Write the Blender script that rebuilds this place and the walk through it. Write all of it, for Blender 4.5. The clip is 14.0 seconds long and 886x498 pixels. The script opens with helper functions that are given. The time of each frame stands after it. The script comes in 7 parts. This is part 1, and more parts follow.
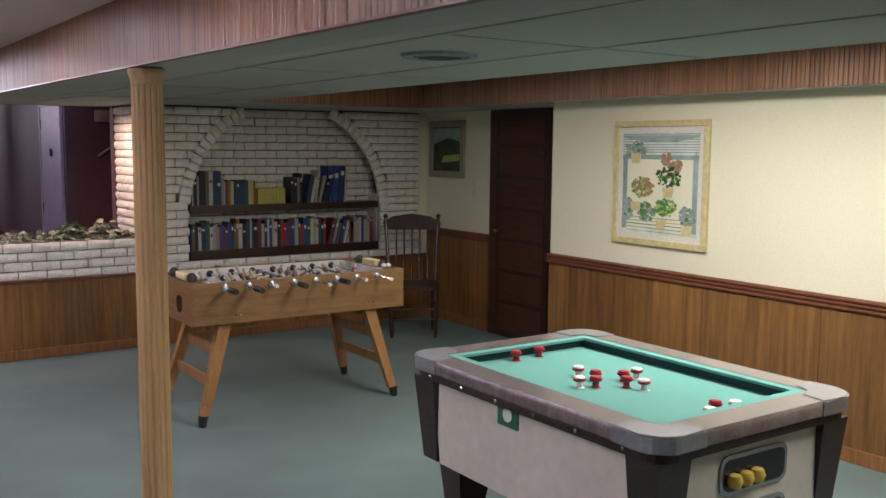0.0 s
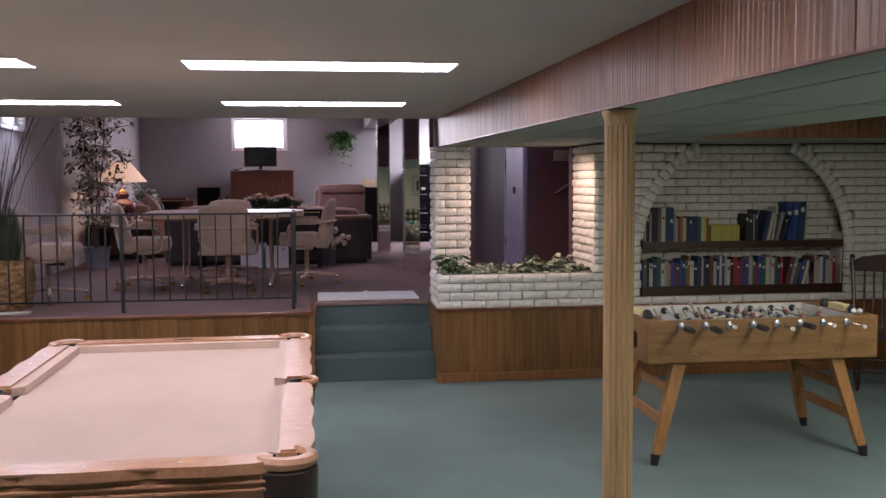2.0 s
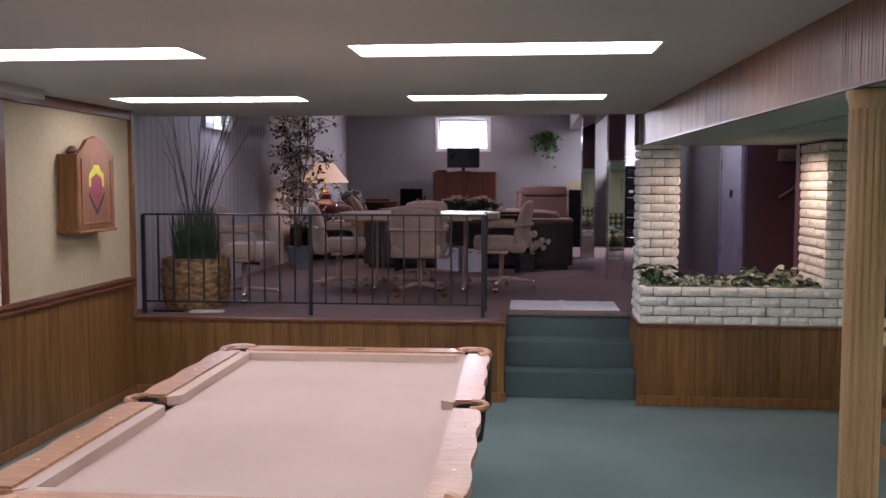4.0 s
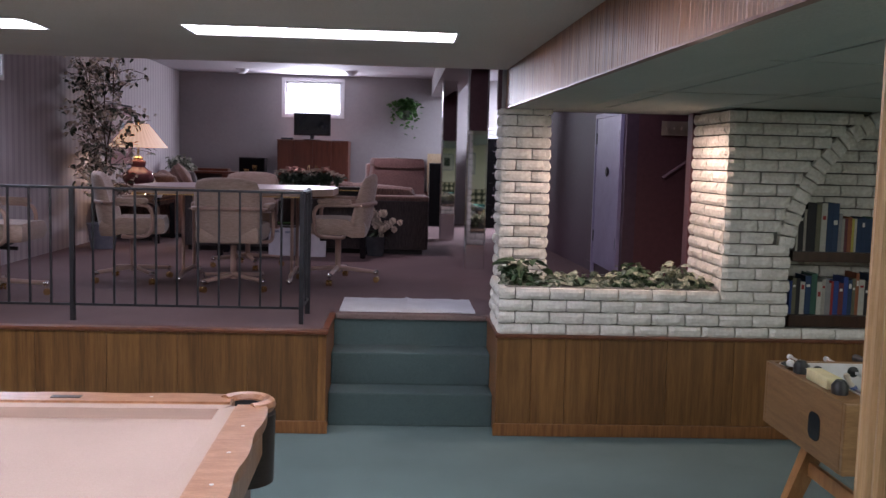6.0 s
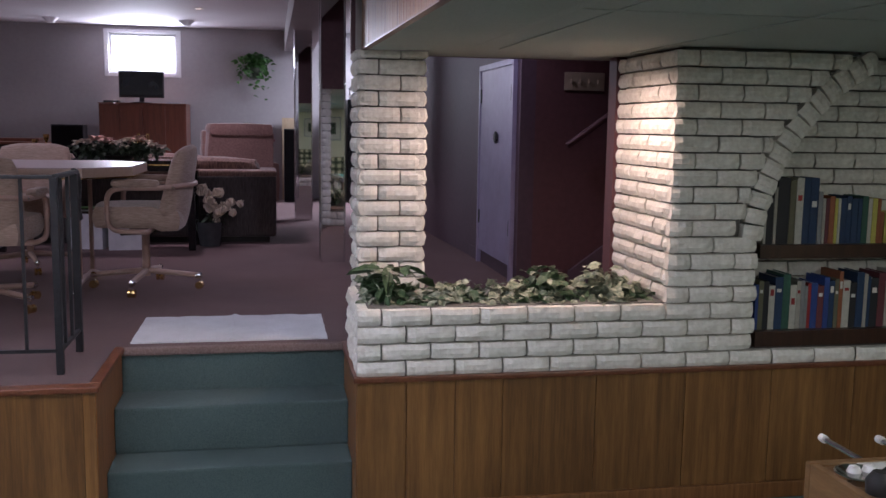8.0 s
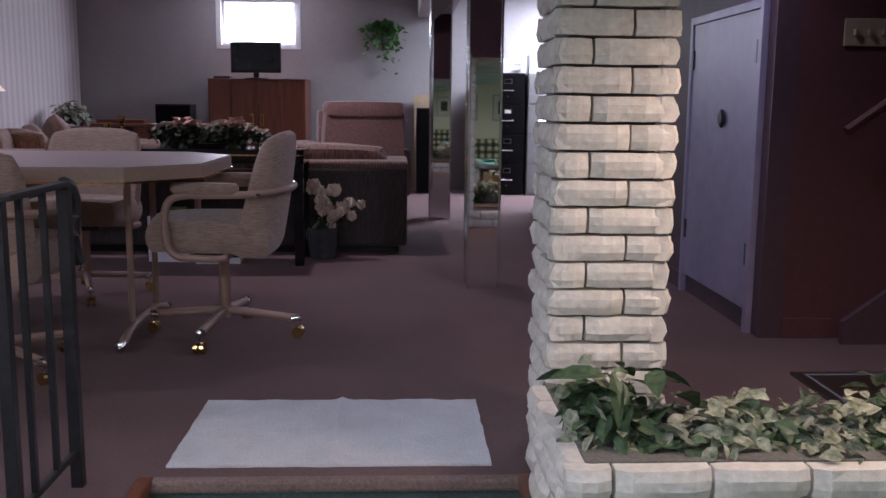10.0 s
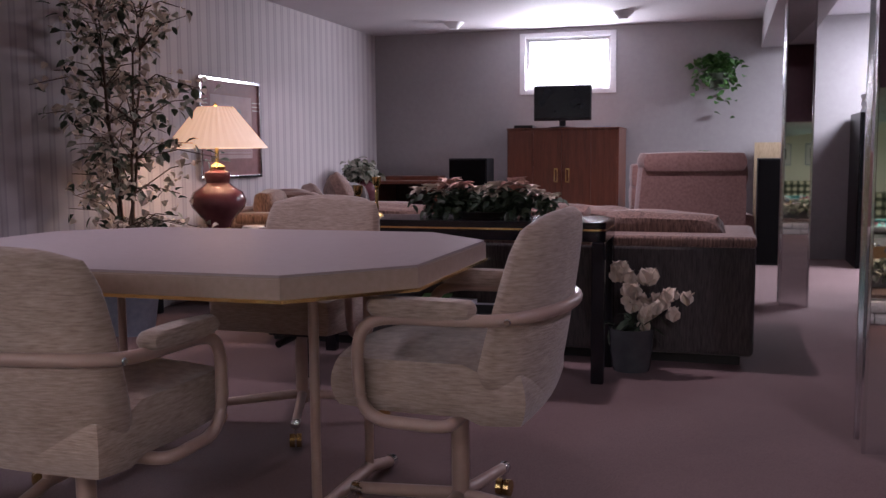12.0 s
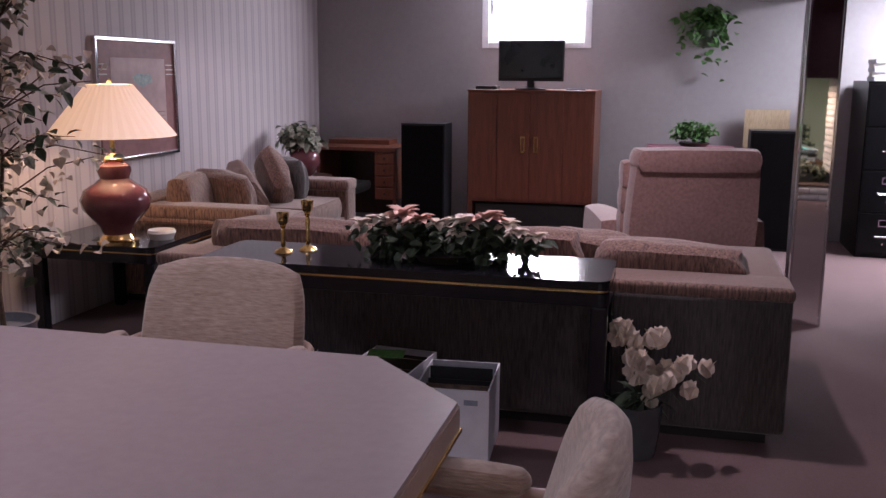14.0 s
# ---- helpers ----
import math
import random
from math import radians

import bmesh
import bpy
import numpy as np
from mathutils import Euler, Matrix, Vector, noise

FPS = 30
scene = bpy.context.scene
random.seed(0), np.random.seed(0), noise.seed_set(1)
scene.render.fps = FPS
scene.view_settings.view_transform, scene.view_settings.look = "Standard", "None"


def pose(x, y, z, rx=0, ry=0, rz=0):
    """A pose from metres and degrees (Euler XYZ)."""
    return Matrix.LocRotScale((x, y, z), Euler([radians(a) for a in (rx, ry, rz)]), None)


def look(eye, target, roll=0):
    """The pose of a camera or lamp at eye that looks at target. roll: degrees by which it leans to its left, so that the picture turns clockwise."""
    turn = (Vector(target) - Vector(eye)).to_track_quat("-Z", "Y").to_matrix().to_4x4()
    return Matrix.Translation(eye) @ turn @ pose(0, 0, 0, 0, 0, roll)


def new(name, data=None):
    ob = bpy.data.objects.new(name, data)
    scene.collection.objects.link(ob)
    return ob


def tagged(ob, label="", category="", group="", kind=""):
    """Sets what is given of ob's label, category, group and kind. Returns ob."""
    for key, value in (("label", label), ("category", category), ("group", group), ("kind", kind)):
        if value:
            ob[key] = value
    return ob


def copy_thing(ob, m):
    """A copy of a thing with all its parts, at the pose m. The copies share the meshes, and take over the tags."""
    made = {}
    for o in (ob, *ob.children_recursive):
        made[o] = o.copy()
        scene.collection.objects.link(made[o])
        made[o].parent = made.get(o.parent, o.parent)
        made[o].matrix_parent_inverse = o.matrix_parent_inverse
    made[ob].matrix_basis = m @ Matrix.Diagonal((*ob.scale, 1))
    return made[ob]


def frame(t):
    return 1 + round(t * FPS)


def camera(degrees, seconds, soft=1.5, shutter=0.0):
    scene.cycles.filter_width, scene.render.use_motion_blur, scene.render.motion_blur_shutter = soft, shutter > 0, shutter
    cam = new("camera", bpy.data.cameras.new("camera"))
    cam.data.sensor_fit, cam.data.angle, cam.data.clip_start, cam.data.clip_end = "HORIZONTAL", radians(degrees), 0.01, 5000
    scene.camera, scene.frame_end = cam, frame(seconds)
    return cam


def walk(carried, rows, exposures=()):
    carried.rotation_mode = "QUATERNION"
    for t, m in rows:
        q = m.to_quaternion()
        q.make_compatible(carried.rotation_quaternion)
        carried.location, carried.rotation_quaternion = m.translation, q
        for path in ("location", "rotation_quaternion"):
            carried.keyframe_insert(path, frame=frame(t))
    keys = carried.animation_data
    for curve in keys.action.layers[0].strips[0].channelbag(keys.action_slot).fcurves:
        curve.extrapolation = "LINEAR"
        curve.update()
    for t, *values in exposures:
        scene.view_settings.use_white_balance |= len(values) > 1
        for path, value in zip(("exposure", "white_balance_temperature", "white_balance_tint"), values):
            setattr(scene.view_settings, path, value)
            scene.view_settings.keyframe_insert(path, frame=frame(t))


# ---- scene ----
cam = camera(51.1, 14.0)
PATH = [
    (0, (0.885, 0.236, 1.641), (2.006, 1.878, 1.423), 0.5),
    (0.5, (0.851, 0.242, 1.638), (1.801, 1.99, 1.444), 0.1),
    (1, (0.831, 0.278, 1.642), (1.544, 2.137, 1.453), -0.0),
    (1.5, (0.816, 0.288, 1.642), (1.272, 2.227, 1.471), -0.1),
    (2, (0.789, 0.298, 1.654), (1.054, 2.275, 1.509), -0.3),
    (2.5, (0.775, 0.335, 1.639), (0.885, 2.327, 1.491), -0.3),
    (3, (0.801, 0.418, 1.644), (0.717, 2.412, 1.514), -1.3),
    (5.5, (1.105, 1.994, 1.618), (0.894, 3.976, 1.445), 0.4),
    (6, (1.156, 2.422, 1.623), (1.251, 4.41, 1.431), 1.52),
    (6.5, (1.276, 2.811, 1.651), (1.465, 4.79, 1.432), 1.0),
    (7, (1.323, 3.215, 1.645), (1.645, 5.174, 1.406), 1.1),
    (7.5, (1.409, 3.675, 1.631), (1.776, 5.625, 1.381), 0.87),
    (10, (1.415, 6.029, 1.609), (1.507, 8.003, 1.3), 0.6),
    (10.5, (1.428, 6.517, 1.625), (1.305, 8.489, 1.312), 0.4),
    (11, (1.361, 6.916, 1.64), (1.062, 8.873, 1.358), -0.1),
    (11.5, (1.388, 7.311, 1.653), (0.941, 9.25, 1.449), -0.3),
    (12, (1.316, 7.686, 1.627), (0.736, 9.589, 1.422), -0.4),
    (12.5, (1.177, 8.016, 1.662), (0.665, 9.939, 1.463), 0.9),
    (13, (1.085, 8.32, 1.729), (0.628, 10.251, 1.486), 1.1),
    (13.5, (1.032, 8.532, 1.853), (0.593, 10.452, 1.509), 0.5),
    (14, (1.005, 8.72, 1.989), (0.533, 10.627, 1.617), 0.4),
]
walk(cam, [(t, look(eye, target, roll)) for t, eye, target, roll in PATH],
     [(0, 0.06, 6450, 19), (1.5, 0.04, 6380, 17), (3, -0.22, 6250, 12), (7.5, -0.1, 5850, 12), (10, -0.2, 5800, 8), (11, 0.2, 5950, 9), (12, 0.1, 6150, 12), (14, 0.18, 6200, 12)])

# ---- measures of the place ----
L = 0.61          # height of the upper floor
CEIL = 2.20       # plaster ceiling of the games room
LOW = 1.968       # tiled low ceiling
UP = 2.87         # ceiling of the upper room
YW = 7.78         # face of the raised edge and of the brick wall
XL, XLU = -2.15, -2.28
XR, XD = 5.38, 5.86
YB = 17.06        # far wall

# ---- world and lights ----
world = bpy.data.worlds.new("world")
scene.world = world
world.use_nodes = True
wn = world.node_tree
sky = wn.nodes.new("ShaderNodeTexSky")
sky.sky_type, sky.sun_disc = "NISHITA", False
sky.sun_elevation, sky.sun_rotation = radians(40), radians(200)
wn.links.new(sky.outputs[0], wn.nodes["Background"].inputs[0])
wn.nodes["Background"].inputs[1].default_value = 0.12


def lamp(name, kind, where, target, watts, color, size=(0.1, 0.1), blend=0.5, cone=60):
    data = bpy.data.lights.new(name, kind)
    data.energy, data.color = watts, color
    if kind == "AREA":
        data.shape, data.size, data.size_y = "RECTANGLE", size[0], size[1]
    elif kind == "SPOT":
        data.spot_size, data.spot_blend, data.shadow_soft_size = radians(cone), blend, size[0]
    elif kind == "POINT":
        data.shadow_soft_size = size[0]
    ob = new(name, data)
    ob.matrix_world = look(where, target)
    return ob


DAY = (0.93, 0.9, 1.0)
TUBE = (1.0, 0.86, 0.92)
WARM = (1.0, 0.62, 0.36)

# ---- materials ----


def mat(name, rough=0.6, metal=0.0):
    m = bpy.data.materials.new(name)
    m.use_nodes = True
    b = m.node_tree.nodes["Principled BSDF"]
    b.inputs["Roughness"].default_value, b.inputs["Metallic"].default_value = rough, metal
    return m, m.node_tree.nodes, m.node_tree.links, b


def rgb(c):
    return (*c, 1.0)


def noise_tex(n, l, scale, detail=4, stretch=(1, 1, 1), coord="Object", rough=0.55, turn=(0, 0, 0)):
    tc, mp, no = n.new("ShaderNodeTexCoord"), n.new("ShaderNodeMapping"), n.new("ShaderNodeTexNoise")
    mp.inputs["Scale"].default_value, mp.inputs["Rotation"].default_value = stretch, turn
    no.inputs["Scale"].default_value, no.inputs["Detail"].default_value, no.inputs["Roughness"].default_value = scale, detail, rough
    l.new(tc.outputs[coord], mp.inputs[0])
    l.new(mp.outputs[0], no.inputs["Vector"])
    return no.outputs["Fac"]


def ramp(n, l, fac, stops):
    r = n.new("ShaderNodeValToRGB")
    while len(r.color_ramp.elements) < len(stops):
        r.color_ramp.elements.new(0.5)
    for e, (p, c) in zip(r.color_ramp.elements, stops):
        e.position, e.color = p, rgb(c)
    l.new(fac, r.inputs[0])
    return r.outputs[0]


def mix(n, l, a, b, fac=0.5, mode="MIX"):
    x = n.new("ShaderNodeMix")
    x.data_type, x.blend_type = "RGBA", mode
    for sock, v in ((x.inputs[0], fac), (x.inputs[6], a), (x.inputs[7], b)):
        if isinstance(v, (int, float)):
            sock.default_value = v
        elif isinstance(v, tuple):
            sock.default_value = rgb(v)
        else:
            l.new(v, sock)
    return x.outputs[2]


def bump(n, l, b, fac, strength=0.3, dist=0.01):
    u = n.new("ShaderNodeBump")
    u.inputs["Strength"].default_value, u.inputs["Distance"].default_value = strength, dist
    l.new(fac, u.inputs["Height"])
    l.new(u.outputs[0], b.inputs["Normal"])


def speckled(name, lo, hi, scale=60, rough=0.8, bumps=0.3, dist=0.004, big=2.5, metal=0.0, amount=0.35, stretch=(1, 1, 1), coord="Object", fuzz=0.0):
    """Fine grain between two colours, with a slow change over it."""
    m, n, l, b = mat(name, rough, metal)
    fine = noise_tex(n, l, scale, 5, stretch, coord)
    slow = noise_tex(n, l, big, 3, (1, 1, 1), coord)
    a = ramp(n, l, fine, [(0.3, lo), (0.7, hi)])
    s = ramp(n, l, slow, [(0.3, (0.72, 0.72, 0.72)), (0.7, (1.12, 1.12, 1.12))])
    l.new(mix(n, l, a, s, amount, "MULTIPLY"), b.inputs["Base Color"])
    if bumps:
        bump(n, l, b, fine, bumps, dist)
    if fuzz:
        b.inputs["Sheen Weight"].default_value = fuzz
    return m


def grained(name, lo, hi, rough=0.4, along=(14, 14, 0.8), scale=3.0, piece=0.0, bumps=0.12, coat=0.0, grooves=0.0, seams=0.0):
    """Wood: streaks along z of the texture space; grooves: spacing of dark board joints in metres (x + y)."""
    m, n, l, b = mat(name, rough)
    coarse = noise_tex(n, l, scale, 6, along, rough=0.65)
    fine = noise_tex(n, l, scale * 9, 3, along)
    if piece:
        info, add = n.new("ShaderNodeObjectInfo"), n.new("ShaderNodeMath")
        add.operation, add.inputs[1].default_value = "MULTIPLY", 40.0
        l.new(info.outputs["Random"], add.inputs[0])
        for node in [q for q in n if q.type == "MAPPING"]:
            l.new(add.outputs[0], node.inputs["Location"])
    slow = noise_tex(n, l, 1.1, 2)
    c = ramp(n, l, coarse, [(0.28, lo), (0.5, tuple((p + q) / 2 for p, q in zip(lo, hi))), (0.72, hi)])
    c = mix(n, l, c, ramp(n, l, fine, [(0.35, (0.7, 0.66, 0.62)), (0.6, (1, 1, 1))]), 0.55, "MULTIPLY")
    c = mix(n, l, c, ramp(n, l, slow, [(0.3, (0.75, 0.72, 0.7)), (0.7, (1.1, 1.1, 1.1))]), 0.5, "MULTIPLY")
    if piece:
        oi = n.new("ShaderNodeObjectInfo")
        c = mix(n, l, c, ramp(n, l, oi.outputs["Random"], [(0, (1 - piece,) * 3), (1, (1, 1, 1))]), 1.0, "MULTIPLY")
    l.new(c, b.inputs["Base Color"])
    if coat:
        b.inputs["Coat Weight"].default_value, b.inputs["Coat Roughness"].default_value = coat, 0.25
    bump(n, l, b, fine, bumps, 0.002)
    return m


M = {}
M["carpet"] = speckled("teal_carpet", (0.10, 0.155, 0.15), (0.17, 0.235, 0.225), 260, 0.95, 0.6, 0.006, 1.3, amount=0.6)
M["mauve"] = speckled("mauve_carpet", (0.115, 0.072, 0.072), (0.18, 0.118, 0.115), 260, 0.95, 0.6, 0.006, 1.2, amount=0.6)
M["plaster"] = speckled("ceiling_plaster", (0.56, 0.54, 0.5), (0.66, 0.63, 0.59), 90, 0.9, 0.15, 0.003, 0.7)
M["tile"] = speckled("ceiling_board", (0.36, 0.39, 0.35), (0.44, 0.47, 0.42), 120, 0.95, 0.3, 0.003, 0.8)
M["upceil"] = speckled("upper_ceiling", (0.6, 0.57, 0.6), (0.68, 0.65, 0.68), 60, 0.75, 0.1, 0.003, 0.7)
M["brick"] = speckled("split_face_brick", (0.66, 0.63, 0.56), (0.84, 0.82, 0.75), 45, 0.85, 0.5, 0.006, 9, amount=0.4)
M["mortar"] = speckled("mortar", (0.13, 0.125, 0.11), (0.22, 0.21, 0.19), 90, 0.95, 0.4, 0.004, 3)
M["panel"] = grained("oak_panelling", (0.16, 0.062, 0.018), (0.36, 0.165, 0.052), 0.42, (22, 22, 1.1), 2.4, coat=0.15)
M["trim"] = grained("dark_oak_trim", (0.115, 0.034, 0.014), (0.22, 0.078, 0.033), 0.4, (3, 3, 3), 4, coat=0.2)
M["fascia"] = grained("ridged_wood_board", (0.12, 0.048, 0.02), (0.34, 0.165, 0.075), 0.42, (16, 16, 0.5), 2.2, coat=0.12)
M["darkwood"] = grained("dark_wood", (0.02, 0.008, 0.005), (0.06, 0.022, 0.012), 0.35, (9, 9, 1), 4, coat=0.3)
M["pine"] = grained("pale_wood_column", (0.42, 0.27, 0.12), (0.6, 0.42, 0.21), 0.5, (20, 20, 0.7), 3)
# teal carpet darkened for the steps: the shade on the risers is in the colour
M["stepshade"] = speckled("shaded_teal_carpet", (0.055, 0.09, 0.09), (0.105, 0.15, 0.145), 260, 0.95, 0.6, 0.006, 1.3, amount=0.6)
M["nosing"] = speckled("worn_nosing", (0.16, 0.11, 0.10), (0.26, 0.19, 0.17), 120, 0.95, 0.5, 0.004, 3)
M["plate"] = speckled("aged_plate", (0.34, 0.27, 0.2), (0.4, 0.32, 0.24), 20, 0.5, 0.0)
M["wallR"] = speckled("cream_wallpaper", (0.67, 0.655, 0.50), (0.74, 0.725, 0.57), 90, 0.8, 0.1, 0.002, 1.0, amount=0.12)
M["wallL"] = speckled("tan_wall", (0.5, 0.40, 0.25), (0.56, 0.455, 0.29), 30, 0.8, 0.05, 0.002, 1.0)
M["grey"] = speckled("grey_wall", (0.35, 0.332, 0.338), (0.375, 0.357, 0.362), 25, 0.85, 0.05, 0.002, 0.8)
M["red"] = speckled("dark_red_wall", (0.095, 0.038, 0.043), (0.12, 0.048, 0.054), 25, 0.6, 0.05, 0.002, 0.8)
M["plum"] = speckled("dark_plum_wall", (0.075, 0.042, 0.06), (0.095, 0.055, 0.075), 25, 0.6, 0.05, 0.002, 0.8)
M["white"] = speckled("white_paint", (0.72, 0.72, 0.74), (0.8, 0.8, 0.82), 20, 0.5, 0.03, 0.002, 1)
M["black"] = speckled("black_lacquer", (0.006, 0.006, 0.008), (0.012, 0.011, 0.014), 20, 0.12, 0.0)
M["iron"] = speckled("black_iron", (0.008, 0.008, 0.01), (0.02, 0.02, 0.024), 60, 0.45, 0.1)
M["metalblack"] = speckled("black_enamel", (0.012, 0.012, 0.014), (0.022, 0.022, 0.026), 40, 0.35, 0.05)
M["felt"] = speckled("tan_felt", (0.50, 0.375, 0.305), (0.56, 0.425, 0.35), 300, 0.95, 0.2, 0.002, 1.5)
# the green felt darkened: shade under the cushion lip put into the colour
M["greenshade"] = speckled("shaded_green_felt", (0.008, 0.035, 0.04), (0.014, 0.05, 0.055), 200, 0.95, 0.1)
M["green"] = speckled("green_felt", (0.085, 0.275, 0.24), (0.115, 0.335, 0.295), 300, 0.95, 0.2, 0.002, 1.5)
M["railwood"] = grained("honey_wood_rail", (0.36, 0.16, 0.075), (0.58, 0.32, 0.18), 0.36, (3, 12, 3), 3, coat=0.2)
M["chrome"] = speckled("chrome", (0.7, 0.7, 0.72), (0.8, 0.8, 0.82), 5, 0.12, 0.0, metal=1.0)
M["alu"] = speckled("brushed_trim", (0.36, 0.36, 0.39), (0.44, 0.44, 0.47), 60, 0.26, 0.05, metal=0.65)
M["mirror"] = speckled("mirror_glass", (0.82, 0.82, 0.84), (0.85, 0.85, 0.86), 3, 0.02, 0.0, metal=1.0, amount=0.05)
M["brass"] = speckled("brass", (0.7, 0.48, 0.18), (0.8, 0.58, 0.25), 20, 0.22, 0.0, metal=1.0)
M["laminate"] = speckled("mauve_laminate", (0.34, 0.27, 0.27), (0.37, 0.3, 0.3), 40, 0.38, 0.02, 0.001, 1)
M["edge"] = speckled("tan_edge", (0.36, 0.26, 0.2), (0.42, 0.3, 0.24), 60, 0.4, 0.02)
M["tweed"] = speckled("beige_tweed", (0.27, 0.19, 0.15), (0.46, 0.345, 0.28), 75, 0.95, 0.6, 0.004, 5, stretch=(0.4, 0.4, 3), fuzz=0.3)
M["frame"] = speckled("taupe_enamel", (0.38, 0.255, 0.21), (0.43, 0.295, 0.24), 10, 0.35, 0.0)
M["sofa"] = speckled("striped_brown_plush", (0.06, 0.032, 0.026), (0.33, 0.2, 0.155), 30, 0.9, 0.5, 0.006, 6, stretch=(4, 4, 0.5), fuzz=0.4)
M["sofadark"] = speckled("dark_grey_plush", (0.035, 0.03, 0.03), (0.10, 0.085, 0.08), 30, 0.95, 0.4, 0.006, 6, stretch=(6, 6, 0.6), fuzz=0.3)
M["recliner"] = speckled("pink_brown_plush", (0.26, 0.145, 0.125), (0.37, 0.225, 0.195), 60, 0.9, 0.4, 0.004, 4, fuzz=0.5)
M["cherry"] = grained("reddish_wood", (0.115, 0.032, 0.017), (0.225, 0.07, 0.036), 0.35, (10, 10, 0.8), 3, coat=0.3)
M["screen"] = speckled("screen", (0.01, 0.011, 0.013), (0.014, 0.015, 0.018), 5, 0.12, 0.0)
M["leaf"] = speckled("leaf_green", (0.035, 0.10, 0.025), (0.09, 0.22, 0.05), 60, 0.5, 0.1)
M["leafpale"] = speckled("variegated_leaf", (0.12, 0.15, 0.1), (0.48, 0.47, 0.4), 35, 0.5, 0.1)
M["leafpale2"] = speckled("cream_edged_leaf", (0.05, 0.085, 0.045), (0.5, 0.52, 0.38), 48, 0.5, 0.1)
M["leafmid"] = speckled("mid_green_leaf", (0.025, 0.06, 0.025), (0.10, 0.16, 0.075), 60, 0.5, 0.1)
M["leafdark"] = speckled("dark_leaf", (0.02, 0.035, 0.02), (0.06, 0.085, 0.045), 40, 0.6, 0.1)
M["petal"] = speckled("cream_petal", (0.7, 0.58, 0.48), (0.82, 0.74, 0.64), 40, 0.6, 0.1)
M["pink"] = speckled("pink_petal", (0.6, 0.36, 0.3), (0.75, 0.5, 0.42), 40, 0.6, 0.1)
M["bark"] = speckled("bark", (0.07, 0.045, 0.035), (0.16, 0.11, 0.08), 50, 0.9, 0.6)
M["wicker"] = speckled("wicker", (0.05, 0.02, 0.009), (0.40, 0.24, 0.10), 17, 0.7, 0.8, 0.01, 9, stretch=(1, 1, 2.0))
M["ceramic"] = speckled("mauve_ceramic", (0.12, 0.04, 0.05), (0.17, 0.06, 0.07), 12, 0.12, 0.0)
M["bpwhite"] = speckled("off_white_laminate", (0.6, 0.56, 0.49), (0.66, 0.62, 0.55), 20, 0.45, 0.02)
M["bpdark"] = speckled("dark_brown_laminate", (0.022, 0.014, 0.011), (0.045, 0.03, 0.024), 30, 0.35, 0.05, stretch=(1, 1, 4))
M["plastic"] = speckled("black_rubber", (0.012, 0.012, 0.012), (0.02, 0.02, 0.02), 30, 0.5, 0.05)
M["redplastic"] = speckled("red_plastic", (0.28, 0.008, 0.022), (0.36, 0.014, 0.032), 10, 0.3, 0.0)
M["whiteplastic"] = speckled("white_plastic", (0.72, 0.7, 0.68), (0.8, 0.78, 0.76), 10, 0.35, 0.0)
M["yellow"] = speckled("yellow_plastic", (0.6, 0.42, 0.08), (0.75, 0.55, 0.12), 10, 0.35, 0.0)
M["foos"] = grained("foosball_wood", (0.19, 0.10, 0.038), (0.33, 0.19, 0.08), 0.4, (1.5, 1.5, 14), 3)
M["foosleg"] = grained("foosball_leg", (0.3, 0.14, 0.045), (0.46, 0.24, 0.09), 0.4, (10, 10, 1), 3)
M["pitch"] = speckled("pale_pitch", (0.6, 0.58, 0.56), (0.7, 0.68, 0.66), 10, 0.3, 0.0)
M["towel"] = speckled("white_rug", (0.62, 0.64, 0.66), (0.78, 0.8, 0.82), 160, 0.95, 0.8, 0.008, 6)
M["box"] = speckled("white_card", (0.6, 0.6, 0.64), (0.68, 0.68, 0.72), 20, 0.7, 0.05)
M["paper"] = speckled("paper", (0.6, 0.58, 0.52), (0.72, 0.7, 0.64), 60, 0.8, 0.1)
M["bluepot"] = speckled("blue_grey_pot", (0.2, 0.23, 0.29), (0.27, 0.3, 0.36), 30, 0.5, 0.05)


def glow(name, color, strength):
    m, n, l, b = mat(name, 0.5)
    b.inputs["Base Color"].default_value = rgb((0.8, 0.8, 0.8))
    b.inputs["Emission Color"].default_value, b.inputs["Emission Strength"].default_value = rgb(color), strength
    return m


M["greyglass"] = speckled("dark_grey_glaze", (0.05, 0.055, 0.06), (0.08, 0.085, 0.09), 10, 0.2, 0.0)
M["tube"] = glow("lit_diffuser", (0.98, 0.92, 1.0), 17.0)
M["daypane"] = glow("daylit_glass_block", (0.92, 0.92, 1.0), 6.0)
M["shade"] = glow("lit_lampshade", (1.0, 0.55, 0.31), 0.56)
M["bulb"] = glow("lit_bulb", (1.0, 0.72, 0.6), 3.0)


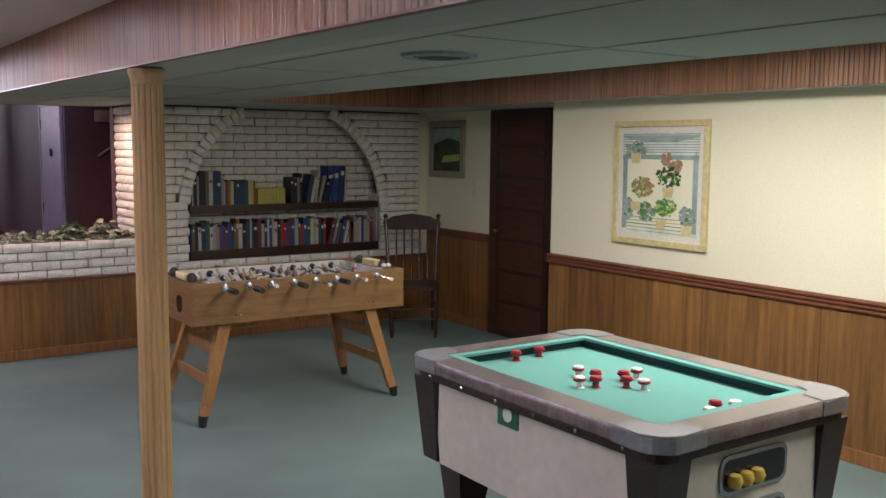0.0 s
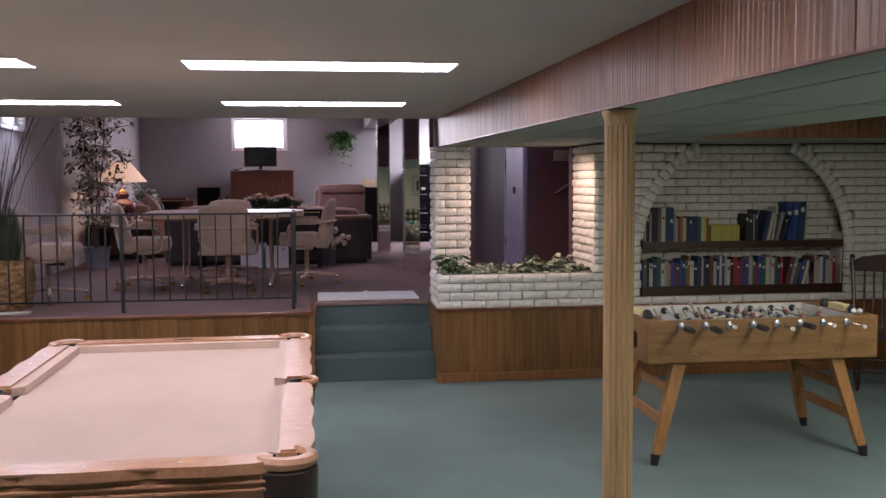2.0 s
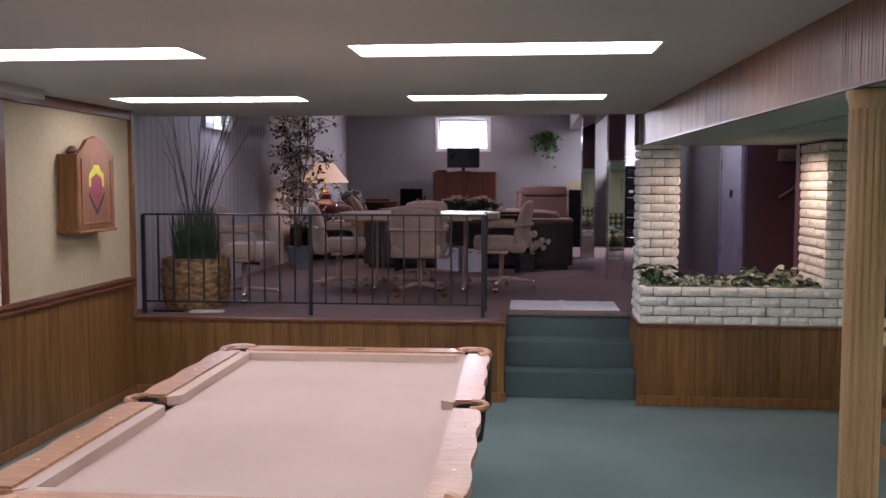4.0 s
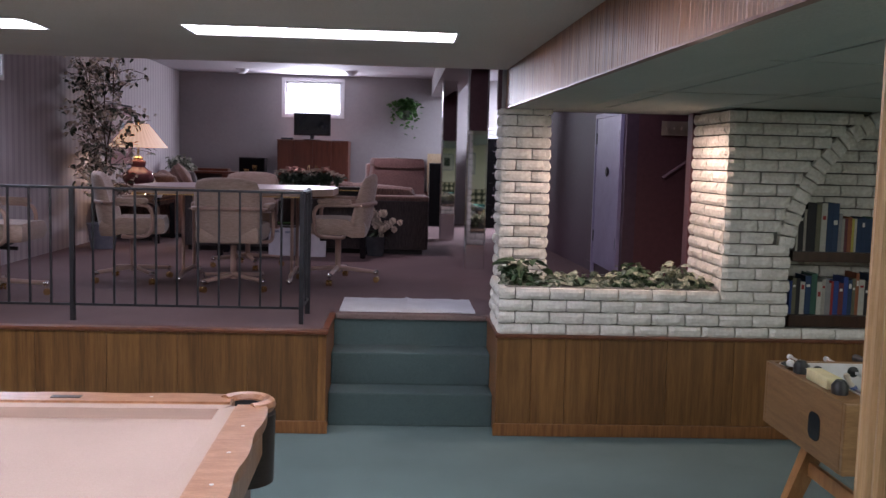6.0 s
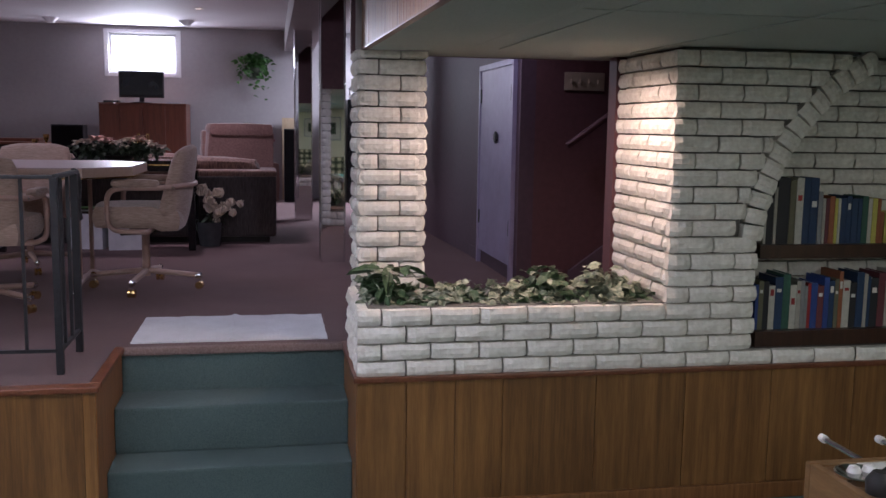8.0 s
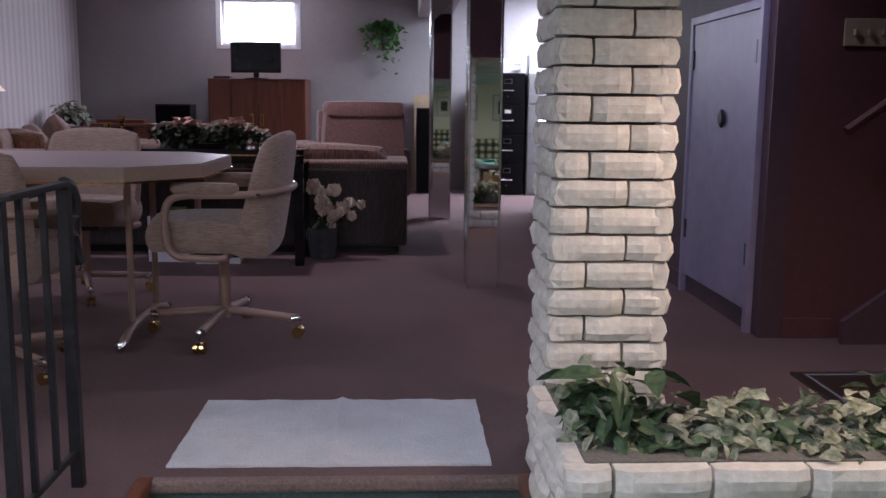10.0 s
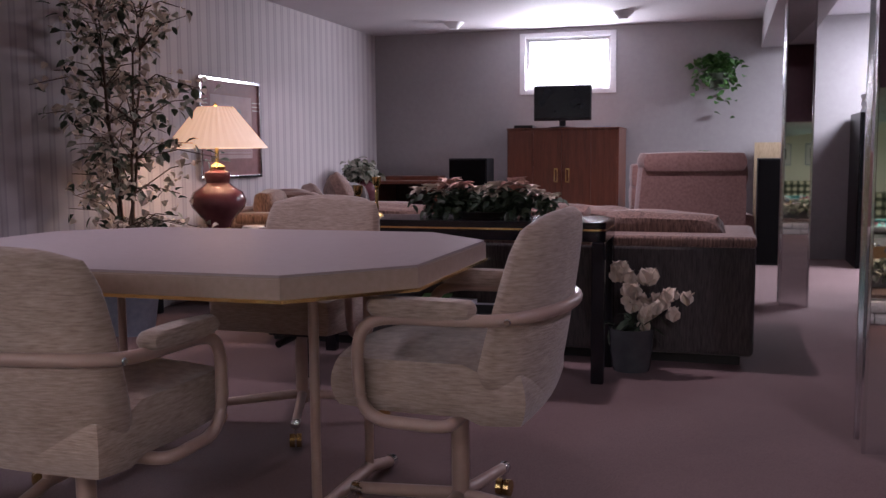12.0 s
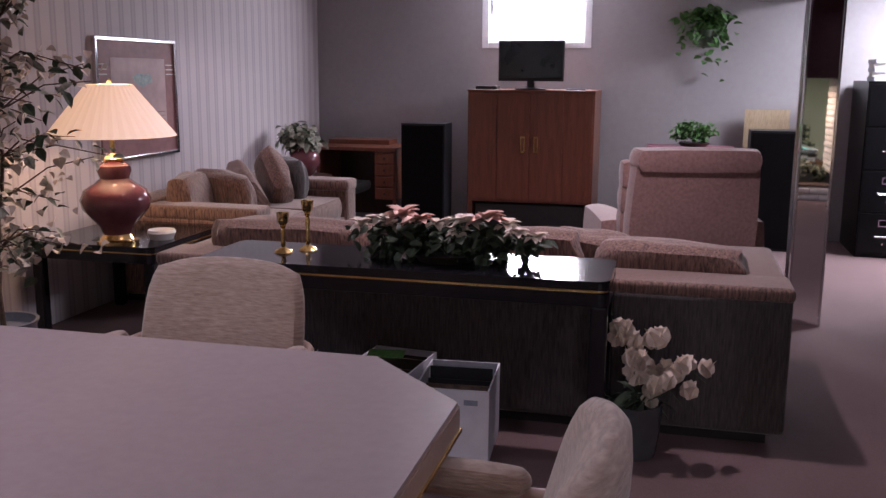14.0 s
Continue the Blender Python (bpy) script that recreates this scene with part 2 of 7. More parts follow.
def striped(name, base, line, pitch, axis=1):
    m, n, l, b = mat(name, 0.75)
    tc, sp, mt, f = n.new("ShaderNodeTexCoord"), n.new("ShaderNodeSeparateXYZ"), n.new("ShaderNodeMath"), n.new("ShaderNodeMath")
    mt.operation, mt.inputs[1].default_value = "DIVIDE", pitch
    f.operation = "FRACT"
    l.new(tc.outputs["Object"], sp.inputs[0])
    l.new(sp.outputs[axis], mt.inputs[0])
    l.new(mt.outputs[0], f.inputs[0])
    mid = tuple((p + q) / 2 for p, q in zip(base, line))
    c = ramp(n, l, f.outputs[0], [(0, base), (0.3, base), (0.34, line), (0.42, line), (0.46, mid), (0.6, mid), (0.64, line), (0.7, line), (0.74, base)])
    slow = ramp(n, l, noise_tex(n, l, 1.5, 3), [(0.3, (0.88, 0.88, 0.88)), (0.7, (1.05, 1.05, 1.05))])
    l.new(mix(n, l, c, slow, 0.6, "MULTIPLY"), b.inputs["Base Color"])
    return m


def plaid(name):
    m, n, l, b = mat(name, 0.9)
    tc, sp = n.new("ShaderNodeTexCoord"), n.new("ShaderNodeSeparateXYZ")
    l.new(tc.outputs["Object"], sp.inputs[0])
    cols = []
    for axis in (0, 2):
        w = n.new("ShaderNodeMath")
        w.operation, w.inputs[1].default_value = "PINGPONG", 0.07
        l.new(sp.outputs[axis], w.inputs[0])
        cols.append(ramp(n, l, w.outputs[0], [(0.0, (0.12, 0.14, 0.1)), (0.032, (0.14, 0.16, 0.12)), (0.036, (0.75, 0.72, 0.6)), (1, (0.8, 0.78, 0.66))]))
    l.new(mix(n, l, cols[0], cols[1], 1.0, "MULTIPLY"), b.inputs["Base Color"])
    return m


M["plaid"] = plaid("plaid_cloth")
M["stripe"] = striped("striped_wallpaper", (0.50, 0.455, 0.465), (0.38, 0.34, 0.36), 0.13)

M["bprail"] = grained("grey_brown_rail", (0.12, 0.098, 0.098), (0.23, 0.20, 0.20), 0.2, (3, 12, 3), 3, coat=0.9)
M["pawncream"] = speckled("worn_cream_plastic", (0.42, 0.36, 0.27), (0.56, 0.5, 0.4), 40, 0.4, 0.0)
M["pawnred"] = speckled("worn_red_plastic", (0.16, 0.05, 0.04), (0.28, 0.12, 0.10), 40, 0.4, 0.0)
M["fileblack"] = speckled("black_steel", (0.003, 0.003, 0.0035), (0.005, 0.005, 0.0055), 30, 0.3, 0.0)
M["badge"] = speckled("green_badge", (0.02, 0.12, 0.07), (0.03, 0.16, 0.09), 10, 0.4, 0.0)
M["greenfield"] = speckled("green_field", (0.02, 0.11, 0.08), (0.03, 0.14, 0.10), 10, 0.3, 0.0)
M["yellowcard"] = speckled("pale_yellow_card", (0.62, 0.55, 0.3), (0.72, 0.64, 0.36), 20, 0.6, 0.0)
M["bluepawn"] = speckled("dark_blue_plastic", (0.03, 0.05, 0.12), (0.05, 0.07, 0.16), 10, 0.3, 0.0)
M["cherrydark"] = grained("dark_red_brown_wood", (0.04, 0.014, 0.007), (0.10, 0.036, 0.018), 0.4, (9, 1.5, 9), 3, coat=0.2)
M["gold"] = speckled("pale_gold_frame", (0.5, 0.42, 0.2), (0.66, 0.58, 0.32), 30, 0.35, 0.05)
M["artground"] = speckled("print_ground", (0.5, 0.55, 0.5), (0.68, 0.72, 0.66), 14, 0.6, 0.0, big=6)
M["artgreen"] = speckled("print_green", (0.03, 0.13, 0.03), (0.13, 0.32, 0.09), 60, 0.6, 0.0)
M["artlime"] = speckled("print_lime", (0.22, 0.32, 0.06), (0.5, 0.58, 0.2), 50, 0.6, 0.0)
M["artred"] = speckled("print_rust", (0.26, 0.14, 0.08), (0.42, 0.27, 0.17), 50, 0.6, 0.0)
M["artgrey"] = speckled("print_grey", (0.2, 0.25, 0.26), (0.33, 0.38, 0.38), 40, 0.6, 0.0)
M["artblue"] = speckled("print_blue", (0.17, 0.26, 0.26), (0.34, 0.42, 0.40), 8, 0.6, 0.0, big=5)
M["artdark"] = speckled("print_dark", (0.01, 0.025, 0.015), (0.06, 0.09, 0.05), 14, 0.6, 0.0, big=8)
M["landframe"] = speckled("dull_frame", (0.28, 0.26, 0.18), (0.36, 0.33, 0.24), 20, 0.6, 0.05)
M["cabfront"] = grained("honey_brown_wood", (0.17, 0.06, 0.026), (0.32, 0.135, 0.058), 0.4, (9, 9, 1.2), 3, coat=0.3)
M["crestyellow"] = speckled("crest_yellow", (0.5, 0.45, 0.04), (0.65, 0.6, 0.07), 20, 0.5, 0.0)
M["crestred"] = speckled("crest_red", (0.2, 0.035, 0.06), (0.28, 0.055, 0.08), 20, 0.5, 0.0)
M["cloth"] = speckled("dark_cloth", (0.004, 0.004, 0.004), (0.009, 0.008, 0.009), 200, 0.95, 0.3)
M["twig"] = speckled("grey_twig", (0.05, 0.045, 0.05), (0.13, 0.12, 0.12), 50, 0.9, 0.3)
M["pineboard"] = grained("pale_ply", (0.5, 0.38, 0.24), (0.6, 0.48, 0.32), 0.6, (6, 6, 1), 3)
M["pinktop"] = speckled("mauve_top", (0.24, 0.07, 0.11), (0.3, 0.09, 0.14), 20, 0.4, 0.0)
M["grayenamel"] = speckled("grey_enamel", (0.2, 0.2, 0.2), (0.24, 0.24, 0.24), 20, 0.4, 0.0)
M["rosemat"] = speckled("dark_rose_mount", (0.19, 0.075, 0.075), (0.24, 0.1, 0.1), 20, 0.6, 0.0)
M["rosepale"] = speckled("pale_rose_print", (0.34, 0.22, 0.22), (0.46, 0.32, 0.31), 6, 0.6, 0.0, big=3)
M["lavender"] = speckled("lavender_paint", (0.27, 0.24, 0.36), (0.32, 0.285, 0.42), 15, 0.45, 0.02)
M["daypane2"] = glow("daylit_strip", (0.9, 0.9, 1.0), 2.5)
M["sheet"] = grained("oak_sheet", (0.125, 0.053, 0.014), (0.35, 0.175, 0.052), 0.4, (12, 12, 0.6), 2.2, coat=0.15, piece=0.28)
M["cloth"].node_tree.nodes["Principled BSDF"].inputs["Specular IOR Level"].default_value = 0.05
M["metalblack"].node_tree.nodes["Principled BSDF"].inputs["Specular IOR Level"].default_value = 0.25
M["fileblack"].node_tree.nodes["Principled BSDF"].inputs["Specular IOR Level"].default_value = 0.15

# ---- building helpers ----


def finish(name, bm, material, smooth=False):
    me = bpy.data.meshes.new(name)
    bm.to_mesh(me)
    bm.free()
    me.materials.append(M[material] if isinstance(material, str) else material)
    if smooth:
        me.polygons.foreach_set("use_smooth", [True] * len(me.polygons))
        me.set_sharp_from_angle(angle=radians(42))
    return me


def part(name, bm, material, parent, label="", smooth=False, at=None):
    ob = new(name, finish(name, bm, material, smooth))
    if at is not None:
        ob.matrix_basis = at
    ob.parent = parent
    return tagged(ob, label)


def mesh_thing(name, bm, material, label, category, group="", at=None, smooth=False):
    ob = new(name, finish(name, bm, material, smooth))
    if at is not None:
        ob.matrix_basis = at
    return tagged(ob, label, category, group)


def thing(name, at, label, category, group=""):
    ob = new(name)
    ob.empty_display_size = 0.1
    ob.matrix_basis = at
    return tagged(ob, label, category, group)


def structure(name, bm, material, label="", smooth=False):
    ob = new(name, finish(name, bm, material, smooth))
    return tagged(ob, label, kind="structure")


def add_box(bm, x0, x1, y0, y1, z0, z1, bevel=0.0, seg=2):
    made = bmesh.ops.create_cube(bm, size=1.0)["verts"]
    sx, sy, sz = abs(x1 - x0), abs(y1 - y0), abs(z1 - z0)
    for v in made:
        v.co = Vector(((x0 + x1) / 2 + v.co.x * sx, (y0 + y1) / 2 + v.co.y * sy, (z0 + z1) / 2 + v.co.z * sz))
    if bevel:
        edges = list({e for v in made for e in v.link_edges})
        bmesh.ops.bevel(bm, geom=edges, offset=min(bevel, sx * 0.45, sy * 0.45, sz * 0.45), segments=seg, affect="EDGES", profile=0.6)
    return bm


def box(*a, **k):
    return add_box(bmesh.new(), *a, **k)


def add_lathe(bm, prof, seg=20, x=0.0, y=0.0, flute=0, depth=0.0):
    """Turned shape from (radius, z) pairs."""
    rings = []
    for r, z in prof:
        ring = []
        for i in range(seg):
            a = 2 * math.pi * i / seg
            rr = r - (depth if flute and i % flute == 0 else 0)
            ring.append(bm.verts.new((x + rr * math.cos(a), y + rr * math.sin(a), z)))
        rings.append(ring)
    for a, b in zip(rings, rings[1:]):
        for i in range(seg):
            bm.faces.new((a[i], a[(i + 1) % seg], b[(i + 1) % seg], b[i]))
    if prof[0][0] > 1e-4:
        bm.faces.new(rings[0][::-1])
    if prof[-1][0] > 1e-4:
        bm.faces.new(rings[-1])
    return bm


def lathe(prof, seg=20, **k):
    return add_lathe(bmesh.new(), prof, seg, **k)


def add_tube(bm, pts, r, seg=8, r_end=None):
    """A round bar along points."""
    pts = [Vector(p) for p in pts]
    rings, up = [], Vector((0.13, 0.21, 1)).normalized()
    for i, p in enumerate(pts):
        d = (pts[min(i + 1, len(pts) - 1)] - pts[max(i - 1, 0)]).normalized()
        u = d.cross(up)
        u = d.cross(Vector((1, 0, 0))) if u.length < 0.05 else u
        u.normalize()
        w = d.cross(u)
        rr = r if r_end is None else r + (r_end - r) * i / (len(pts) - 1)
        rings.append([bm.verts.new(p + (u * math.cos(2 * math.pi * k / seg) + w * math.sin(2 * math.pi * k / seg)) * rr) for k in range(seg)])
    for a, b in zip(rings, rings[1:]):
        for k in range(seg):
            bm.faces.new((a[k], a[(k + 1) % seg], b[(k + 1) % seg], b[k]))
    bm.faces.new(rings[0][::-1])
    bm.faces.new(rings[-1])
    return bm


def tube(pts, r, seg=8, r_end=None):
    return add_tube(bmesh.new(), pts, r, seg, r_end)


def add_prism(bm, outline, z0, z1, bevel=0.0):
    """Outline of (x, y) raised from z0 to z1."""
    lo = [bm.verts.new((x, y, z0)) for x, y in outline]
    hi = [bm.verts.new((x, y, z1)) for x, y in outline]
    n = len(lo)
    f = [bm.faces.new(lo[::-1]), bm.faces.new(hi)] + [bm.faces.new((lo[i], lo[(i + 1) % n], hi[(i + 1) % n], hi[i])) for i in range(n)]
    if bevel:
        bmesh.ops.bevel(bm, geom=list(f[1].edges), offset=bevel, segments=2, affect="EDGES")
    bmesh.ops.recalc_face_normals(bm, faces=bm.faces)
    return bm


def prism(outline, z0, z1, bevel=0.0):
    return add_prism(bmesh.new(), outline, z0, z1, bevel)


def moved(bm, m):
    bmesh.ops.transform(bm, matrix=m, verts=bm.verts)
    return bm


def cushion(sx, sy, sz, puff=0.35, cuts=5, crush=0.0, seed=0):
    """A stuffed block, its middle at the origin: rounder with more puff, lumpy with crush."""
    bm = bmesh.new()
    bmesh.ops.create_cube(bm, size=2.0)
    bmesh.ops.subdivide_edges(bm, edges=bm.edges[:], cuts=cuts, use_grid_fill=True)
    for v in bm.verts:
        c = v.co
        s = Vector((c.x * math.sqrt(max(0, 1 - puff * (c.y ** 2 + c.z ** 2) / 2.4)), c.y * math.sqrt(max(0, 1 - puff * (c.x ** 2 + c.z ** 2) / 2.4)),
                    c.z * math.sqrt(max(0, 1 - puff * (c.x ** 2 + c.y ** 2) / 2.4))))
        if crush:
            s += noise.noise_vector(c * 1.3 + Vector((seed, seed * 0.7, 0))) * crush
        v.co = Vector((s.x * sx / 2, s.y * sy / 2, s.z * sz / 2))
    return bm

# ---- large structure ----
structure("floor", box(XL - 0.12, XD + 0.12, -2.2, 8.3, -0.12, 0), "carpet", "teal grey low-pile carpet, slightly marked")
structure("wall_south", box(XL - 0.12, XD + 0.12, -2.3, -2.2, 0, 2.3), "wallL", "plain tan wall closing the games room")


# left wall of the games room
structure("wall_west", box(XL - 0.12, XL, -2.2, YW, 0, CEIL), "wallL", "tan painted wall above oak panelling")
structure("wainscot_west", box(XL, XL + 0.012, -2.2, YW, 0.0, 0.85), "panel", "oak panelled lower wall")
bm = box(XL, XL + 0.03, -2.2, YW, 0.85, 0.93, 0.006)
add_box(bm, XL + 0.03, XL + 0.042, -2.2, YW, 0.865, 0.885, 0.004)
add_box(bm, XL + 0.03, XL + 0.042, -2.2, YW, 0.90, 0.918, 0.004)
structure("trim_west", bm, "trim", "dark oak chair rail")
structure("corner_trim", box(XL, XL + 0.03, YW - 0.02, YW + 0.03, L, CEIL, 0.004), "panel", "upright oak corner board")
structure("baseboard_west", box(XL + 0.012, XL + 0.03, -2.2, YW, 0, 0.07, 0.004), "panel", "oak baseboard")

# raised floor with its panelled edge and the steps
SX0, SX1, SY = 0.745, 1.745, 8.42
bm = box(XLU, SX0 - 0.02, YW + 0.02, SY, L - 0.2, L)
add_box(bm, XLU, 6.0, SY, YB, L - 0.2, L)
add_box(bm, SX1 + 0.02, 6.0, 8.2, SY, L - 0.2, L)
structure("upper_floor", bm, "mauve", "mauve brown low-pile carpet")
structure("edge_panel_a", box(XL, SX0, YW, YW + 0.02, 0, L - 0.02), "panel", "oak panelled front of the raised floor")
structure("edge_panel_side", box(SX0 - 0.02, SX0, YW + 0.02, SY + 0.3, 0, L - 0.02), "panel", "oak panelled side of the steps")
structure("edge_panel_b", box(SX1, XD, YW, YW + 0.1, 0, L - 0.02), "panel", "oak panelling under the brick wall")
structure("edge_panel_side_b", box(SX1, SX1 + 0.02, YW + 0.1, SY + 0.3, 0, L - 0.02), "panel", "oak panelled side of the steps")
for a, b in ((XL, SX0 + 0.012), (SX1 - 0.012, XD)):
    structure("cap_trim", box(a, b, YW - 0.018, YW + 0.05 if a < 0 else YW + 0.004, L - 0.02, L + 0.004, 0.006), "trim", "dark reddish oak cap strip")
    structure("baseboard_front", box(a, b, YW - 0.018, YW, 0, 0.075, 0.006), "panel", "oak baseboard")
structure("cap_trim", box(SX0 - 0.03, SX0 + 0.012, YW + 0.05, SY, L - 0.02, L + 0.006, 0.005), "trim", "dark reddish oak cap strip")
structure("cap_trim", box(SX1 - 0.012, SX1 + 0.03, YW + 0.004, SY, L - 0.02, L + 0.006, 0.005), "trim", "dark reddish oak cap strip")
bm = bmesh.new()
for i, y in enumerate((7.945, 8.16)):
    add_box(bm, SX0, SX1, y, SY + 0.01, i * L / 3 - 0.002, (i + 1) * L / 3, 0.012)
# treads and risers share the carpet colour with shade painted in
structure("steps", bm, "stepshade", "teal grey carpeted steps, shade put into the colour")
structure("step_riser", box(SX0, SX1, SY - 0.01, SY, 2 * L / 3, L - 0.035), "stepshade", "teal grey carpeted riser, shade put into the colour")
structure("landing_nosing", box(SX0, SX1, SY - 0.025, SY + 0.01, L - 0.035, L + 0.002, 0.01), "nosing", "worn tan mauve carpet nosing")

# ceilings
LIGHTS = [(x + dx, y) for y, dx in ((2.45, 0.01), (4.6, 0.01), (6.74, -0.03)) for x in (-1.8, 0.165)]
def ceiling_with_holes(name, x0, x1, y0, y1, z, holes, material, label, thick=0.06):
    """A slab with rectangular openings (x0, x1, y0, y1)."""
    xs = sorted({x0, x1, *[h[0] for h in holes], *[h[1] for h in holes]})
    ys = sorted({y0, y1, *[h[2] for h in holes], *[h[3] for h in holes]})
    bm = bmesh.new()
    for a, b in zip(xs, xs[1:]):
        for c, d in zip(ys, ys[1:]):
            if not any(h[0] <= (a + b) / 2 <= h[1] and h[2] <= (c + d) / 2 <= h[3] for h in holes):
                add_box(bm, a, b, c, d, z, z + thick)
    structure(name, bm, material, label)


ceiling_with_holes("ceiling", XL - 0.1, 2.1, -2.2, 8.3, CEIL, [(x, x + 1.28, y, y + 0.35) for x, y in LIGHTS], "plaster", "off-white plaster ceiling")
for i, (x, y) in enumerate(LIGHTS):
    f = thing("troffer_light", pose(x + 0.64, y + 0.175, CEIL), "lit recessed fluorescent ceiling light with a white diffuser", "ceiling light", "ceiling lights of the games room")
    b = box(-0.64, 0.64, -0.175, 0.175, 0.05, 0.06)
    for s in (-1, 1):
        add_box(b, s * 0.64, s * 0.628, -0.175, 0.175, 0, 0.05)
        add_box(b, -0.628, 0.628, s * 0.175, s * 0.163, 0, 0.05)
    part("housing", b, "white", f)
    part("diffuser", box(-0.628, 0.628, -0.163, 0.163, 0.012, 0.03), "tube", f, "glowing white diffuser")
structure("bulkhead", box(XLU - 0.1, 2.1, 8.3, 8.36, CEIL - 0.0, UP + 0.05), "plaster", "white bulkhead where the ceiling rises")
structure("ceiling_upper", box(XLU - 0.1, 6.0, 8.36, YB + 0.1, UP, UP + 0.08), "upceil", "pale ceiling of the sitting room")
structure("beam", box(1.61, 1.99, 8.7, YB, 2.60, UP, 0.004), "grey", "grey boxed beam over the mirrored columns")

# soffit between the plaster ceiling and the tiled ceiling
S0, S1 = Vector((1.82, 8.35)), Vector((2.03, -2.2))
def soffit_x(y):
    return S0.x + (S1.x - S0.x) * (S0.y - y) / (S0.y - S1.y)


def sagged(bm):
    """The soffit hangs a little lower towards the south: its lowest edges follow that."""
    for v in bm.verts:
        if v.co.z < LOW - 0.001:
            v.co.z -= 0.0052 * (S0.y - v.co.y)
    return bm


def ribbed(p, q, back, z0, z1, pitch=0.027, deep=0.004, seed=1):
    """A board from p to q with upright ribs of uneven width; back: how far behind its rear lies (a vector)."""
    rr, p, q = random.Random(seed), Vector(p), Vector(q)
    n = max(2, int((q - p).length / pitch))
    out = Vector(back).normalized() * -deep
    line = []
    for i in range(n):
        a, b = p.lerp(q, i / n), p.lerp(q, (i + 1) / n)
        f = rr.uniform(0.15, 0.3)
        line += [a, a.lerp(b, f * 0.5) + out, a.lerp(b, 1 - f) + out * rr.uniform(0.5, 1.0)]
    line.append(q)
    bm = bmesh.new()
    lo = [bm.verts.new((v.x, v.y, z0)) for v in line]
    hi = [bm.verts.new((v.x, v.y, z1)) for v in line]
    for i in range(len(line) - 1):
        bm.faces.new((lo[i], lo[i + 1], hi[i + 1], hi[i]))
    b0, b1 = q + Vector(back), p + Vector(back)
    k = [bm.verts.new((b0.x, b0.y, z0)), bm.verts.new((b1.x, b1.y, z0)), bm.verts.new((b1.x, b1.y, z1)), bm.verts.new((b0.x, b0.y, z1))]
    bm.faces.new(k)
    bm.faces.new((lo[-1], k[0], k[3], hi[-1]))
    bm.faces.new((k[1], lo[0], hi[0], k[2]))
    bm.faces.new(lo + k[:2])
    bm.faces.new(hi + [k[3], k[2]])
    bmesh.ops.recalc_face_normals(bm, faces=bm.faces)
    return bm


structure("soffit_fascia", sagged(ribbed(S0, S1, (0.02, 0), LOW - 0.006, CEIL)), "fascia", "ridged wooden fascia board")
structure("soffit_edge", sagged(prism([(S0.x - 0.006, S0.y), (S1.x - 0.006, S1.y), (S1.x + 0.02, S1.y), (S0.x + 0.02, S0.y)], LOW - 0.013, LOW - 0.006)), "trim", "thin dark edge strip")
wedge = prism([(S0.x + 0.02, S0.y), (S1.x + 0.02, S1.y), (S1.x + 0.45, S1.y), (S0.x + 0.45, S0.y)], LOW - 0.01, LOW - 0.0015)
for v in wedge.verts:
    if v.co.z < LOW - 0.005:
        v.co.z = LOW - 0.01 - 0.0052 * (S0.y - v.co.y) if v.co.x < soffit_x(v.co.y) + 0.1 else LOW - 0.003
structure("soffit_underside", wedge, "tile", "grey-green boards dipping towards the soffit")
structure("soffit_end", box(1.79, 2.12, 8.35, 8.37, LOW - 0.01, CEIL + 0.1), "grey", "painted end of the soffit")
RX0, RX1, RY = 3.58, 5.17, 6.82
bm = prism([(S0.x + 0.02, S0.y), (S1.x + 0.02, S1.y), (RX0, -2.2), (RX0, RY), (RX1, RY), (RX1, -2.2), (XD, -2.2), (XD, 8.6), (2.1, 8.75), (S0.x + 0.02, 8.75)], LOW, LOW + 0.03)
structure("ceiling_tiled", bm, "tile", "grey-green suspended ceiling boards")
structure("ceiling_raised", box(RX0 - 0.1, RX1 + 0.1, -2.2, RY + 0.1, CEIL, CEIL + 0.05), "tile", "raised part of the ceiling")
structure("fascia_north", ribbed((RX0, RY), (RX1, RY), (0, 0.02), LOW - 0.004, CEIL, seed=2), "fascia", "ridged wooden fascia board")
structure("fascia_east", ribbed((RX1, -2.2), (RX1, RY), (0.02, 0), LOW - 0.004, CEIL, seed=3), "fascia", "ridged wooden fascia board")
structure("fascia_west", box(RX0 - 0.02, RX0, -2.2, RY, LOW + 0.03, CEIL), "fascia", "ridged wooden fascia board")
bm = bmesh.new()
for y in (-0.2, 1.15, 2.5, 3.95, 5.4, 6.78):
    add_box(bm, soffit_x(y) + 0.03, RX0, y - 0.009, y + 0.009, LOW - 0.003, LOW)
for x in (2.42, 3.03):
    add_box(bm, x - 0.009, x + 0.009, -2.2, 8.2, LOW - 0.004, LOW)
structure("ceiling_grid", bm, "tile", "thin ceiling grid bars")

# right side of the games room
YP = 5.41
structure("wall_east", box(XR, XR + 0.1, -2.2, YP, 0, LOW), "wallR", "cream patterned wallpaper above oak panelling")
structure("wainscot_east", box(XR - 0.012, XR, -2.2, YP, 0, 0.80), "panel", "oak panelled lower wall")
bm = box(XR - 0.026, XR, -2.2, YP + 0.01, 0.80, 0.875, 0.006)
for z in (0.815, 0.84, 0.862):
    add_box(bm, XR - 0.036, XR - 0.02, -2.2, YP + 0.01, z - 0.006, z + 0.006, 0.003)
structure("trim_east", bm, "trim", "dark oak chair rail with ribs")
structure("baseboard_east", box(XR - 0.028, XR - 0.012, -2.2, YP, 0, 0.08, 0.005), "panel", "oak baseboard")
